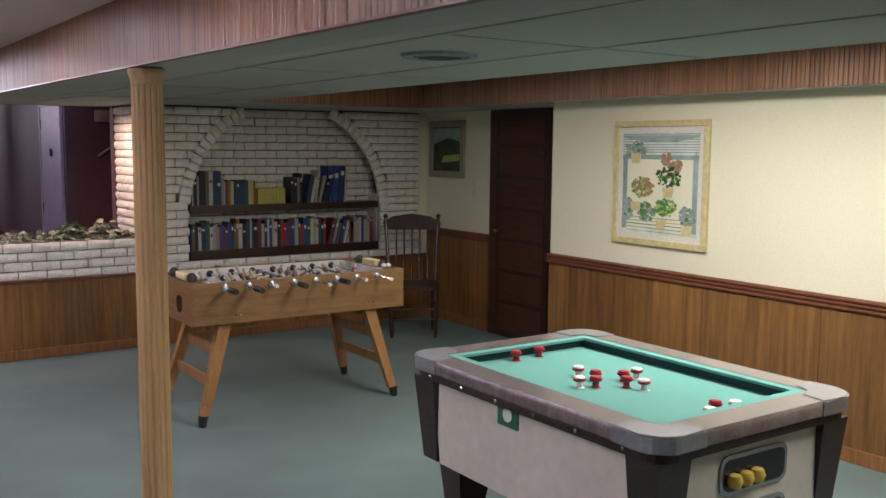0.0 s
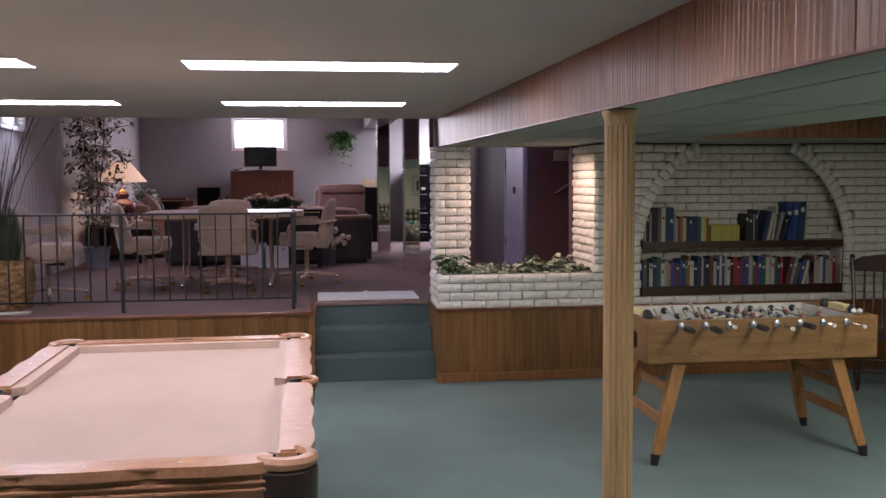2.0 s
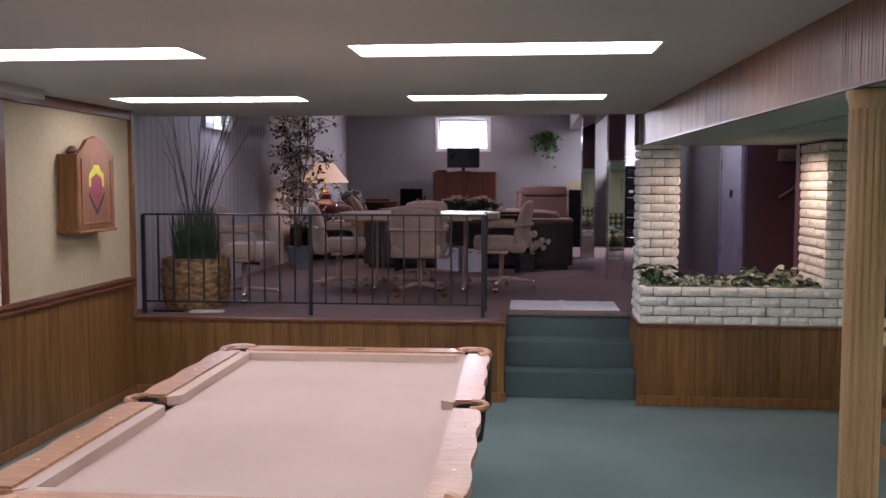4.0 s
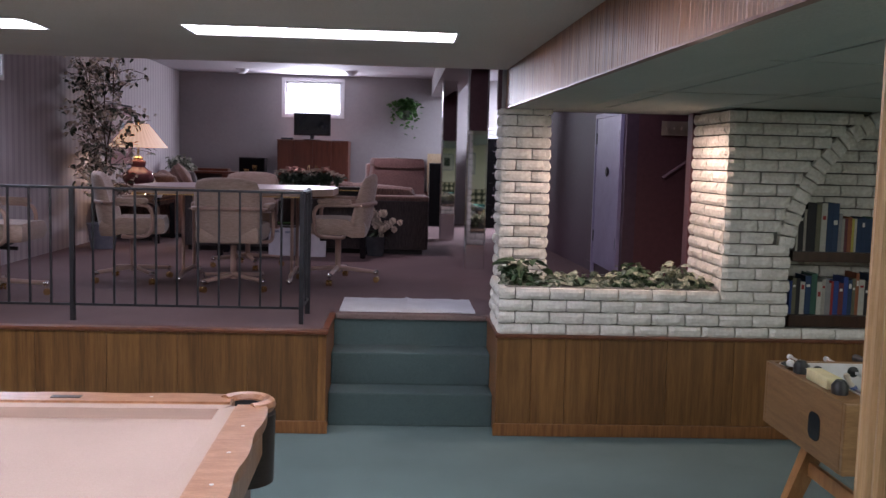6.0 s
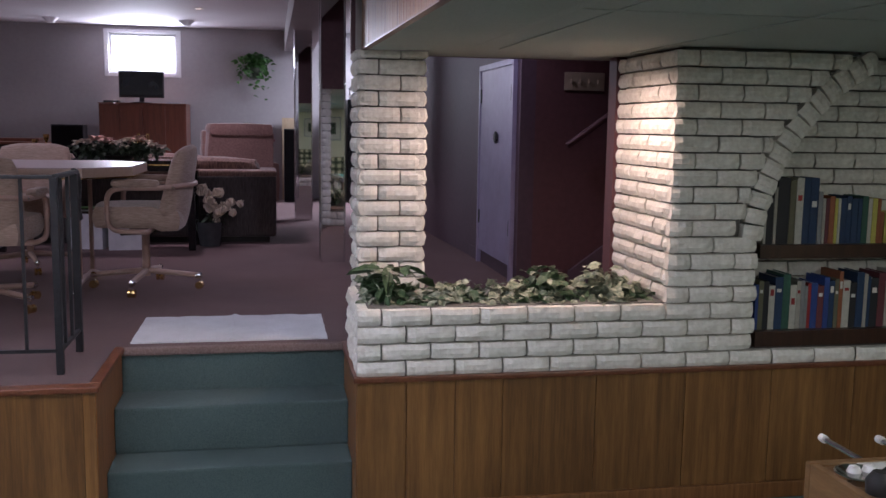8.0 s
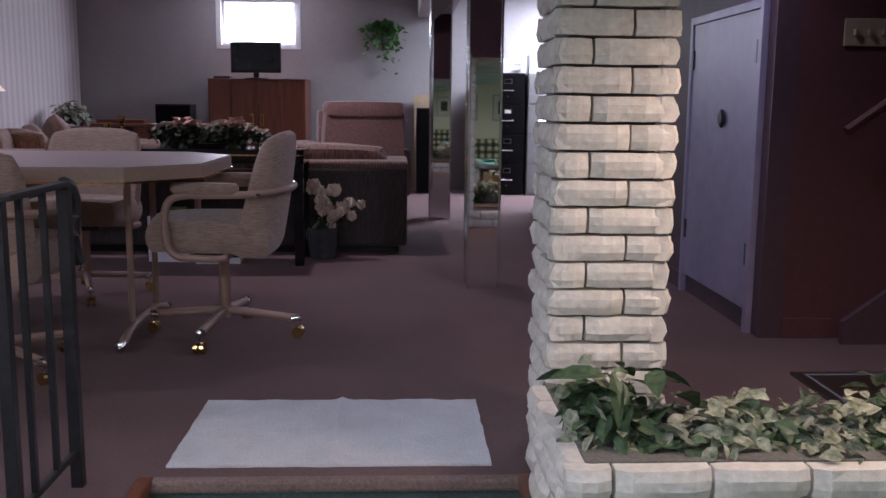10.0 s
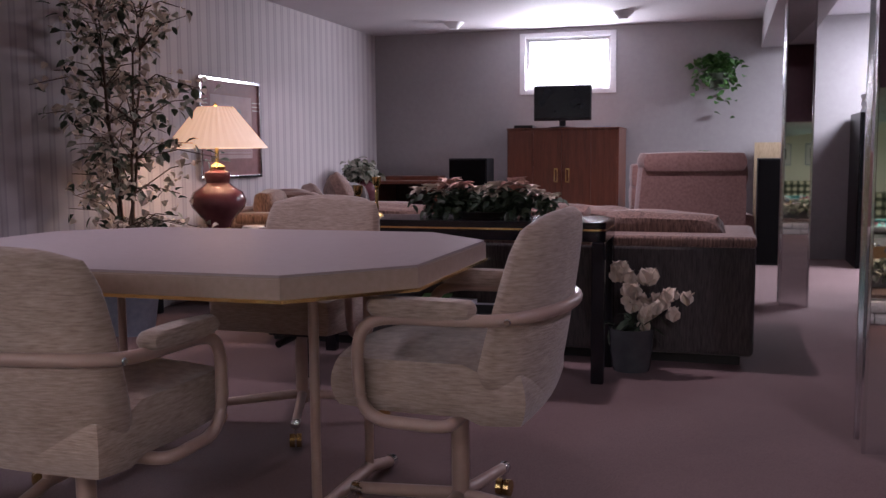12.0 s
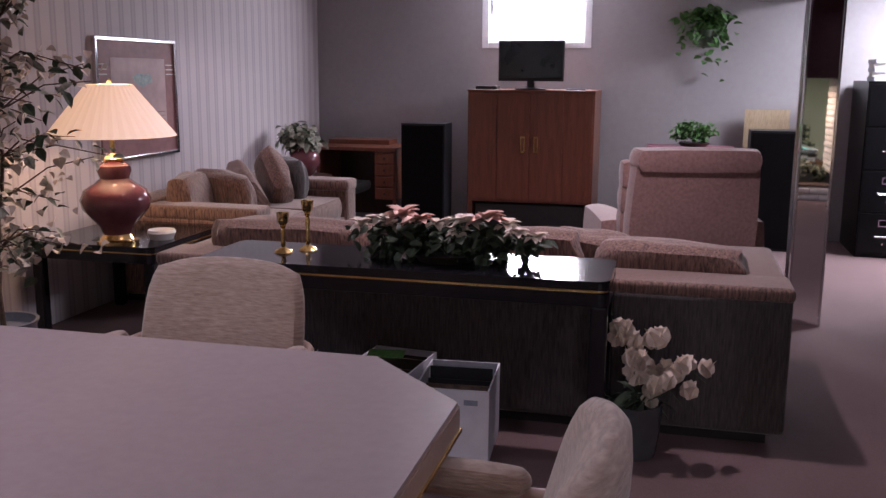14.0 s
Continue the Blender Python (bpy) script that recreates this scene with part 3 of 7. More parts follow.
structure("wall_return", box(XR + 0.1, XD, YP - 0.1, YP, 0, LOW), "wallR", "cream wall")
structure("wall_alcove", box(XD, XD + 0.12, YP, YW + 0.1, 0, LOW), "wallR", "cream wall of the dim alcove")
structure("wainscot_alcove", box(XD - 0.012, XD, YP, YW, 0, 0.80), "panel", "oak panelled lower wall")
structure("trim_alcove", box(XD - 0.026, XD, 6.77, YW, 0.80, 0.875, 0.006), "trim", "dark oak chair rail")
structure("trim_alcove_base", box(XD - 0.028, XD - 0.012, 6.77, YW, 0, 0.08, 0.005), "panel", "oak baseboard")

# upper room walls
structure("wall_west_upper", box(XLU - 0.12, XLU, YW, YB + 0.1, 0.4, UP), "stripe", "striped grey wallpaper")
structure("wall_west_step", box(XLU, XL, YW - 0.0, YW + 0.06, 0, CEIL), "wallL", "tan wall end")
WX0, WX1, WZ0, WZ1 = -0.65, 0.20, 2.265, 2.775
bm = box(XLU, WX0, YB, YB + 0.2, L - 0.1, UP)
add_box(bm, WX1, 6.0, YB, YB + 0.2, L - 0.1, UP)
add_box(bm, WX0, WX1, YB, YB + 0.2, L - 0.1, WZ0)
add_box(bm, WX0, WX1, YB, YB + 0.2, WZ1, UP)
structure("wall_north", bm, "grey", "plain grey wall")
DW = 2.98
DY0, DY1, DZ = 10.0, 11.0, 2.13 + 0.5
bm = prism([(DW, DY1), (DW + 0.1, DY1), (DW + 0.04, 14.95), (DW - 0.175, 14.95)], L, UP)
add_box(bm, DW, DW + 0.1, 9.92, DY0, L, UP)
structure("wall_plum", bm, "plum", "dark plum painted wall")
structure("wall_red", box(DW + 0.1, 5.9, 9.92, 10.02, L, UP), "red", "dark red painted wall")
structure("wall_east_hall", box(5.9, 6.0, 8.0, YB, L, UP), "red", "dark red hall wall")
structure("wall_file_room_south", box(DW + 0.04, 5.9, 14.85, 14.95, L, UP), "white", "white wall of the file room")
structure("wall_hall_south", box(3.06, 5.9, 8.46, 8.56, L, UP), "red", "dark hall side of the brick wall")
structure("hall_lintel", box(1.8, 3.1, 8.72, 8.78, LOW, UP), "red", "wall above the planter opening")

# lamps of the rooms, some of them added unseen
lamp("well_tubes", "AREA", (4.1, 2.5, 2.17), (4.1, 2.5, 0), 92, (1.0, 0.97, 0.86), (0.6, 3.4))
# weak unseen fill, added to brighten the brick wall and the foosball table
lamp("well_tubes_north", "AREA", (4.2, 5.5, 2.17), (4.2, 5.5, 0), 6, (1.0, 0.97, 0.86), (0.6, 1.2))
lamp("file_room_tubes", "AREA", (3.55, 16.15, UP - 0.03), (3.55, 16.15, 0), 185, DAY, (1.2, 0.6))
lamp("window_daylight", "AREA", ((WX0 + WX1) / 2, YB + 0.04, (WZ0 + WZ1) / 2), ((WX0 + WX1) / 2, YB - 2, 1.7), 72, (0.93, 0.88, 0.97), (0.8, 0.45))
# the first three are known; the last three are guessed, added for light
DOWN = [(-1.45, 14.75), (0.65, 14.9), (0.70, 12.4), (-0.65, 12.4), (-0.2, 10.05), (-1.3, 10.3)]
for k, (x, y) in enumerate(DOWN):
    lamp("downlight_lamp", "SPOT", (x, y, UP - 0.02), (x, y, 0), (28, 30, 78, 24, 26, 20)[k], (0.95, 0.76, 0.87), (0.045, 0.045), 0.6, 120)
lamp("planter_spot", "SPOT", (2.62, 7.93, LOW - 0.015), (2.6, 8.0, 0.9), 42, (1.0, 0.68, 0.54), (0.03, 0.03), 0.6, 168)
lamp("window_2_daylight", "AREA", (XLU + 0.05, 10.22, 2.42), (-0.6, 8.9, 1.2), 22, (0.75, 0.8, 1.0), (0.7, 0.3))
lamp("hall_downlight", "SPOT", (2.35, 9.6, UP - 0.02), (2.3, 10.2, 0), 42, (0.9, 0.8, 1.0), (0.05, 0.05), 0.6, 120)

# ---- mirrored columns ----
def mirror_column(x, y, top):
    t = thing("mirrored_column", pose(x, y, L, 0, 0, 1.5), "square column clad in mirror strips with chrome edges", "column", "mirrored columns")
    part("mirror_cladding", box(0.004, 0.166, 0.004, 0.166, 0, top - L), "mirror", t)
    for a, b in ((0, 0), (0.17, 0), (0, 0.17), (0.17, 0.17)):
        part("corner_strip", box(a - 0.006, a + 0.006, b - 0.006, b + 0.006, 0, top - L, 0.002), "chrome", t)


mirror_column(1.78, 11.0, 2.60)
mirror_column(1.675, 14.11, 2.60)

# ---- wooden post ----
t = thing("wooden_post", pose(1.975, 3.86, 0), "pale fluted wooden post with a plain cap, under the soffit", "column")
part("shaft", lathe([(0.06, 0.0), (0.06, 1.885)], 48, flute=3, depth=0.006), "pine", t)
part("cap", lathe([(0.059, 1.87), (0.063, 1.895), (0.071, 1.912), (0.071, 1.928), (0.066, 1.932)], 28), "pine", t, smooth=True)
part("top_plate", lathe([(0.06, 1.932), (0.06, 1.945)], 20), "darkwood", t, "dark steel plate")

# ---- pool table ----


def scalloped(x0, x1, y0, y1, inner, wave=0.012, n=24):
    """Rail outline between straight inner edge and wavy outer edge along y (outer at x1)."""
    pts = [(x0, y0), (x0, y1)]
    for i in range(n + 1):
        f = 1 - i / n
        s = abs(math.sin(f * math.pi * 3))
        pts.append((x1 - wave + wave * 1.6 * s ** 0.7, y0 + (y1 - y0) * f))
    return pts


def pool_table(cx, cy, w, l, h):
    t = thing("pool_table", pose(cx, cy, 0, 0, 0, 0.8), "honey wood pool table with tan felt and carved scalloped rails", "pool table")
    hw, hl = w / 2, l / 2
    part("bed", box(-hw + 0.15, hw - 0.15, -hl + 0.15, hl - 0.15, h - 0.08, h - 0.045), "felt", t, "tan felt playing bed")
    # side rails: two a side, split by the middle pocket
    for s in (-1, 1):
        for a, b in ((-hl + 0.13, -0.06), (0.06, hl - 0.13)):
            bm = prism([(s * x if s > 0 else -x, y) for x, y in scalloped(hw - 0.115, hw, a, b, 0)], h - 0.035, h, 0.008)
            part("side_rail", bm, "railwood", t, "carved honey wood rail")
            bm = add_prism(bmesh.new(), [(s * (hw - 0.165), a + 0.03), (s * (hw - 0.165), b - 0.03), (s * (hw - 0.115), b), (s * (hw - 0.115), a)], h - 0.045, h - 0.008)
            part("cushion", bm, "felt", t, "tan felt cushion")
            for k in (0.25, 0.5, 0.75):
                part("sight", lathe([(0.006, h), (0.006, h + 0.0015)], 8, x=s * (hw - 0.05), y=a + (b - a) * k), "whiteplastic", t, "small pearl sight")
            part("apron", box(s * (hw - 0.05), s * (hw - 0.02), a, b, h - 0.17, h - 0.035, 0.006), "railwood", t, "stepped wooden apron")
        a, b = -hw + 0.13, hw - 0.13
        bm = prism([(y2, s * x2) for x2, y2 in scalloped(hl - 0.115, hl, a, b, 0)], h - 0.035, h, 0.008)
        part("end_rail", bm, "railwood", t, "carved honey wood rail")
        part("cushion", prism([(a + 0.03, s * (hl - 0.165)), (b - 0.03, s * (hl - 0.165)), (b, s * (hl - 0.115)), (a, s * (hl - 0.115))], h - 0.045, h - 0.008), "felt", t, "tan felt cushion")
        for k in (0.25, 0.5, 0.75):
            part("sight", lathe([(0.006, h), (0.006, h + 0.0015)], 8, x=a + (b - a) * k, y=s * (hl - 0.05)), "whiteplastic", t, "small pearl sight")
        bm = box(a, b, s * (hl - 0.05), s * (hl - 0.015), h - 0.17, h - 0.035, 0.006)
        part("apron", bm, "railwood", t, "stepped wooden apron")
        for q in (0.06, 0.085, 0.13):
            part("apron_moulding", box(a, b, s * (hl - 0.015), s * (hl - 0.005), h - q - 0.008, h - q + 0.004, 0.004), "railwood", t, "raised wooden moulding")
    part("rail_plate", box(-0.05, 0.05, hl - 0.075, hl - 0.045, h, h + 0.002), "bpdark", t, "small dark plate")
    # pockets
    for x, y, r in ((-1, -1, 0), (1, -1, 0), (-1, 1, 0), (1, 1, 0), (-1, 0, 1), (1, 0, 1)):
        px, py = x * (hw - (0.09 if not r else 0.045)), y * (hl - 0.09)
        part("pocket_liner", lathe([(0.052, h - 0.14), (0.062, h - 0.05), (0.062, h - 0.012), (0.056, h - 0.012), (0.05, h - 0.05), (0.03, h - 0.13)], 20, x=px, y=py), "plastic", t, "dark leather pocket", smooth=True)
        if not r:
            bm = bmesh.new()
            a0 = math.atan2(y, x)
            pts = [(px + 0.082 * math.cos(a0 + k), py + 0.082 * math.sin(a0 + k), h - 0.012) for k in np.linspace(-1.9, 1.9, 15)]
            add_tube(bm, pts, 0.024, 8)
            part("pocket_iron", bm, "railwood", t, "rounded wooden pocket corner", smooth=True)
            part("corner_block", lathe([(0.10, h - 0.28), (0.105, h - 0.04), (0.09, h - 0.03)], 20, x=px, y=py), "bpdark", t, "dark carved corner", smooth=True)
        else:
            pts = [(px + x * 0.0 + x * 0.066 * math.cos(k), py + 0.066 * math.sin(k), h - 0.006) for k in np.linspace(-1.5, 1.5, 11)]
            part("pocket_iron", tube(pts, 0.014, 8), "railwood", t, "rounded wooden pocket edge", smooth=True)
    part("body", box(-hw + 0.07, hw - 0.07, -hl + 0.07, hl - 0.07, h - 0.36, h - 0.085, 0.01), "cherry", t, "dark wooden cabinet")
    for x in (-1, 1):
        for y in (-1, 1):
            part("leg", lathe([(0.05, 0), (0.085, 0.05), (0.06, 0.1), (0.075, 0.25), (0.10, 0.36), (0.09, h - 0.36)], 16, x=x * (hw - 0.2), y=y * (hl - 0.25)), "cherry", t, "turned dark leg", smooth=True)


pool_table(0.045, 4.415, 1.40, 2.47, 0.78)

# ---- bumper pool table ----


def round_rect(x0, x1, y0, y1, r, n=5):
    pts = []
    for cx, cy, a in ((x1 - r, y1 - r, 0), (x0 + r, y1 - r, 90), (x0 + r, y0 + r, 180), (x1 - r, y0 + r, 270)):
        pts += [(cx + r * math.cos(radians(a + 90 * k / n)), cy + r * math.sin(radians(a + 90 * k / n))) for k in range(n + 1)]
    return pts


def bumper_table(cx, cy, w, l, h):
    t = thing("bumper_pool_table", pose(cx, cy, 0), "white bumper pool table with green felt and silver corners", "bumper pool table")
    hw, hl = w / 2, l / 2
    bm = bmesh.new()
    out, inn = round_rect(-hw, hw, -hl, hl, 0.09), [(x * (hw - 0.115) / hw * 1.0, y * (hl - 0.115) / hl) for x, y in round_rect(-hw, hw, -hl, hl, 0.02)]
    n = len(out)
    levels = [(out, h - 0.05), (out, h - 0.012), ([(x * 0.985, y * 0.99) for x, y in out], h), (inn, h)]
    rings = [[bm.verts.new((x, y, z)) for x, y in o] for o, z in levels]
    for a, b in zip(rings, rings[1:]):
        for i in range(n):
            bm.faces.new((a[i], a[(i + 1) % n], b[(i + 1) % n], b[i]))
    part("rail", bm, "bprail", t, "grey-brown rail top", smooth=True)
    for sx in (-1, 1):
        for sy in (-1, 1):
            pts = [(sx * x, sy * y) for x, y in ((hw + 0.003 - 0.09 + 0.093 * math.cos(radians(a)), hl + 0.003 - 0.09 + 0.093 * math.sin(radians(a))) for a in range(0, 91, 15))]
            outline = [(sx * (hw + 0.003), sy * (hl - 0.20))] + pts + [(sx * (hw - 0.20), sy * (hl + 0.003)), (sx * (hw - 0.185), sy * (hl - 0.1)), (sx * (hw - 0.112), sy * (hl - 0.112)), (sx * (hw - 0.1), sy * (hl - 0.185))]
            part("corner_cap", prism(outline, h - 0.052, h + 0.003, 0.006), "alu", t, "polished silver corner")
    part("trim_band", prism(round_rect(-hw + 0.012, hw - 0.012, -hl + 0.012, hl - 0.012, 0.08), h - 0.085, h - 0.05), "bpdark", t, "dark band under the rail")
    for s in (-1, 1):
        # the set-back lower body carries the shade of the lip in its colour
        for z0, z1, e, m, w_ in ((h - 0.013, h - 0.002, 0.155, "green", "green felt cushion"), (h - 0.046, h - 0.013, 0.135, "greenshade", "green cushion underside, shade put into its colour")):
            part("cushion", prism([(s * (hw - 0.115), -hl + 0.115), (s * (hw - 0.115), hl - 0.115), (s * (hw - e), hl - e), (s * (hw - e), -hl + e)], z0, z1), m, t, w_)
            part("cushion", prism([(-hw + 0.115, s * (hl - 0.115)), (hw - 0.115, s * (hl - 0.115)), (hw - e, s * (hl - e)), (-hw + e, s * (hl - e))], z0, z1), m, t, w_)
    part("bed", box(-hw + 0.10, hw - 0.10, -hl + 0.10, hl - 0.10, h - 0.07, h - 0.046), "green", t, "green felt bed")
    z0 = h - 0.43
    for s in (-1, 1):
        bm = prism([(-hl + 0.17, z0), (hl - 0.17, z0), (hl - 0.12, h - 0.085), (-hl + 0.12, h - 0.085)], 0, 0.02)
        part("side_panel", moved(bm, Matrix(((0, 0, s, s * (hw - 0.07)), (1, 0, 0, 0), (0, 1, 0, 0), (0, 0, 0, 1)))), "bpwhite", t, "off-white side panel")
        bm = prism([(-hw + 0.15, z0), (hw - 0.15, z0), (hw - 0.12, h - 0.085), (-hw + 0.12, h - 0.085)], 0, 0.02)
        part("end_panel", moved(bm, Matrix(((1, 0, 0, 0), (0, 0, s, s * (hl - 0.07)), (0, 1, 0, 0), (0, 0, 0, 1)))), "bpwhite", t, "off-white end panel")
    for zc, hh in ((h - 0.19, 0.052), (h - 0.345, 0.035)):
        rim = prism([(x, y) for x, y in round_rect(-0.17, 0.17, -hh - 0.014, hh + 0.014, 0.035)], 0, 0.006)
        part("slot_rim", moved(rim, Matrix(((1, 0, 0, 0), (0, 0, -1, -hl + 0.049), (0, 1, 0, zc), (0, 0, 0, 1)))), "alu", t, "dull metal slot rim")
        hole = prism(round_rect(-0.155, 0.155, -hh, hh, 0.03), 0, 0.002)
        part("slot", moved(hole, Matrix(((1, 0, 0, 0), (0, 0, -1, -hl + 0.0425), (0, 1, 0, zc), (0, 0, 0, 1)))), "screen", t, "dark ball slot")
    for k in range(3):
        part("ball", lathe([(0.001, -0.027), (0.02, -0.02), (0.027, 0), (0.02, 0.02), (0.001, 0.027)], 14, x=-0.115 + 0.056 * k, y=-hl + 0.03), "yellow", t, "yellow ball", smooth=True, at=pose(0, 0, h - 0.205))
    for sx in (-1, 1):
        for sy in (-1, 1):
            bm = bmesh.new()
            top = [(hw - 0.02, hl - 0.02), (hw - 0.16, hl - 0.02), (hw - 0.16, hl - 0.16), (hw - 0.02, hl - 0.16)]
            mid = [(hw - 0.05, hl - 0.05), (hw - 0.15, hl - 0.05), (hw - 0.15, hl - 0.15), (hw - 0.05, hl - 0.15)]
            rr = [[bm.verts.new((sx * x, sy * y, z)) for x, y in ring] for ring, z in ((mid, z0), (top, h - 0.085))]
            for i in range(4):
                bm.faces.new((rr[0][i], rr[0][(i + 1) % 4], rr[1][(i + 1) % 4], rr[1][i]))
            bm.faces.new(rr[0]); bm.faces.new(rr[1])
            bmesh.ops.recalc_face_normals(bm, faces=bm.faces)
            part("corner_post", bm, "bpdark", t, "dark brown corner post")
            bm = bmesh.new()
            a = [(hw - 0.09, hl - 0.10), (hw - 0.27, hl - 0.10), (hw - 0.27, hl - 0.25), (hw - 0.09, hl - 0.25)]
            b = [(hw - 0.13, hl - 0.14), (hw - 0.20, hl - 0.14), (hw - 0.20, hl - 0.21), (hw - 0.13, hl - 0.21)]
            rr = [[bm.verts.new((sx * x, sy * y, z)) for x, y in ring] for ring, z in ((b, 0.0), (a, z0 + 0.01))]
            for i in range(4):
                bm.faces.new((rr[0][i], rr[0][(i + 1) % 4], rr[1][(i + 1) % 4], rr[1][i]))
            bm.faces.new(rr[0]); bm.faces.new(rr[1])
            bmesh.ops.recalc_face_normals(bm, faces=bm.faces)
            part("leg", bm, "bpdark", t, "tapered dark brown leg")
    part("base_board", box(-hw + 0.12, hw - 0.12, -hl + 0.12, hl - 0.12, z0, z0 + 0.02), "bpdark", t)
    for k in range(6):
        part("rail_bolt", lathe([(0.008, 0), (0.008, 0.004), (0.004, 0.006)], 8), "chrome", t, "small rail bolt", at=pose(-hw + 0.011, -hl + 0.16 + k * (l - 0.32) / 5, h - 0.068, 0, -90, 0))
    badge = part("badge", box(-hw + 0.044, -hw + 0.05, 0.02, 0.14, h - 0.165, h - 0.09, 0.002), "badge", t, "small green badge with a pale ring")
    part("badge_ring", lathe([(0.026, 0), (0.026, 0.002), (0.018, 0.002), (0.018, 0.0015)], 20), "whiteplastic", badge, "pale ring", at=pose(-hw + 0.0435, 0.08, h - 0.12, 0, -90, 0))
    return t


BX, BY, BH = 3.375, 2.72, 0.80
bumper_table(BX, BY, 0.99, 1.38, BH)


def bumper(x, y, color):
    t = thing("bumper", pose(x, y, BH - 0.046), "short %s bumper post on green felt" % color, "bumper", "bumpers on the small pool table")
    part("post", lathe([(0.022, 0), (0.013, 0.004), (0.012, 0.03)], 12), "redplastic" if color == "red" else "whiteplastic", t, smooth=True)
    part("ring", lathe([(0.016, 0.022), (0.024, 0.026), (0.024, 0.033), (0.013, 0.035)], 14), "redplastic", t, smooth=True)
    part("cap", lathe([(0.018, 0.035), (0.022, 0.037), (0.019, 0.042), (0.001, 0.045)], 16), "redplastic" if color == "red" else "whiteplastic", t, smooth=True)


for x, y, c in ((3.295, 3.215, "red"), (3.43, 3.225, "red"), (3.30, 2.20, "white"), (3.385, 2.25, "red"), (3.44, 2.21, "white"),
                (3.33, 2.87, "white"), (3.22, 2.745, "white"), (3.34, 2.785, "red"), (3.275, 2.715, "red"),
                (3.425, 2.72, "red"), (3.37, 2.65, "red"), (3.50, 2.725, "white"), (3.395, 2.585, "white")):
    bumper(x, y, c)

# ---- football table ----


def foosball_table(cx, cy, w, d, h, zb):
    t = thing("foosball_table", pose(cx, cy, 0), "brown wood-grain foosball table with chrome rods, black handles", "foosball table")
    hw, hd = w / 2, d / 2
    part("side_board", box(-hw, hw, -hd, -hd + 0.022, zb, h, 0.004), "foos", t)
    part("side_board", box(-hw, hw, hd - 0.022, hd, zb, h, 0.004), "foos", t)
    part("end_board", box(-hw, -hw + 0.022, -hd + 0.022, hd - 0.022, zb, h, 0.003), "foos", t)
    part("end_board", box(hw - 0.022, hw, -hd + 0.022, hd - 0.022, zb, h, 0.003), "foos", t)
    part("bottom", box(-hw + 0.02, hw - 0.02, -hd + 0.02, hd - 0.02, zb, zb + 0.02), "foos", t)
    part("pitch", box(-hw + 0.12, hw - 0.12, -hd + 0.03, hd - 0.03, h - 0.13, h - 0.115), "greenfield", t, "green playing field")
    for s in (-1, 1):
        part("lining", box(-hw + 0.12, hw - 0.12, s * (hd - 0.022), s * (hd - 0.03), h - 0.115, h - 0.004), "pitch", t, "white inner wall")
        part("lining", box(s * (hw - 0.12), s * (hw - 0.128), -hd + 0.03, hd - 0.03, h - 0.115, h - 0.004), "pitch", t, "white inner wall")
        part("end_shelf", box(s * (hw - 0.022), s * (hw - 0.12), -hd + 0.022, hd - 0.022, h - 0.03, h - 0.008), "foos", t, "wooden end ledge")
        part("ball_cup", lathe([(0.05, 0), (0.058, 0.016), (0.053, 0.018), (0.03, 0.006)], 20, x=s * (hw - 0.07), y=s * -0.23), "chrome", t, "chrome ball cup", at=pose(0, 0, h - 0.008))
        hole = part("ball_hole", prism(round_rect(-0.045, 0.045, -0.05, 0.05, 0.03), 0, 0.003), "screen", t, "dark ball return hole", at=Matrix(((0, 0, s, s * hw), (1, 0, 0, -0.12), (0, 1, 0, zb + 0.11), (0, 0, 0, 1))))
        sc = part("score_counter", tube([(s * (hw - 0.06), -0.16, h + 0.02), (s * (hw - 0.06), 0.14, h + 0.02)], 0.004, 6), "chrome", t, "score counter on a rod")
        part("score_block", box(s * (hw - 0.095), s * (hw - 0.035), -0.12, 0.05, h - 0.006, h + 0.036, 0.006), "yellowcard", sc, "pale yellow score beads")
        for y in (-0.17, 0.15):
            part("rod_holder", lathe([(0.028, 0), (0.03, 0.03), (0.016, 0.05)], 12, x=s * (hw - 0.06), y=y), "plastic", sc, "black holder", at=pose(0, 0, h - 0.008), smooth=True)
    for k in range(2):
        for q in (-0.018, 0.02):
            s = -1 if k else 1
            part("ball", lathe([(0.001, -0.017), (0.012, -0.012), (0.017, 0), (0.012, 0.012), (0.001, 0.017)], 12, x=s * (hw - 0.07) + q, y=s * -0.23), "whiteplastic", t, "white ball", smooth=True, at=pose(0, 0, h + 0.012))
    rnd = random.Random(5)
    zr = h - 0.035
    for i in range(8):
        x = -hw + 0.2 + i * (w - 0.4) / 7
        side = -1 if i in (0, 1, 3, 5) else 1
        slide = rnd.uniform(-0.06, 0.06)
        rod = part("rod", tube([(x, -hd - 0.13 + slide - (0.05 if side < 0 else 0), zr), (x, hd + 0.13 + slide + (0.05 if side > 0 else 0.09), zr)], 0.0075, 8), "chrome", t, "chrome rod", smooth=True)
        ye = side * (hd + 0.14) + slide
        part("handle", tube([(x, ye - 0.05, zr), (x, ye - 0.03, zr), (x, ye + 0.03, zr), (x, ye + 0.05, zr)], 0.017, 10), "plastic", rod, "black rubber handle", smooth=True)
        part("rod_end", lathe([(0.011, -0.01), (0.011, 0.01)], 10), "whiteplastic", rod, "pale end cap", at=pose(x, -side * (hd + 0.13 + (0.09 if side < 0 else 0)) + slide, zr, 90, 0, 0))
        for s in (-1, 1):
            part("bearing", lathe([(0.024, 0), (0.024, 0.008), (0.014, 0.014)], 12), "alu", rod, "pale metal bearing ring", at=pose(x, s * hd, zr, -90 * s, 0, 0), smooth=True)
        men = (1, 2, 3, 5, 5, 3, 2, 1)[i]
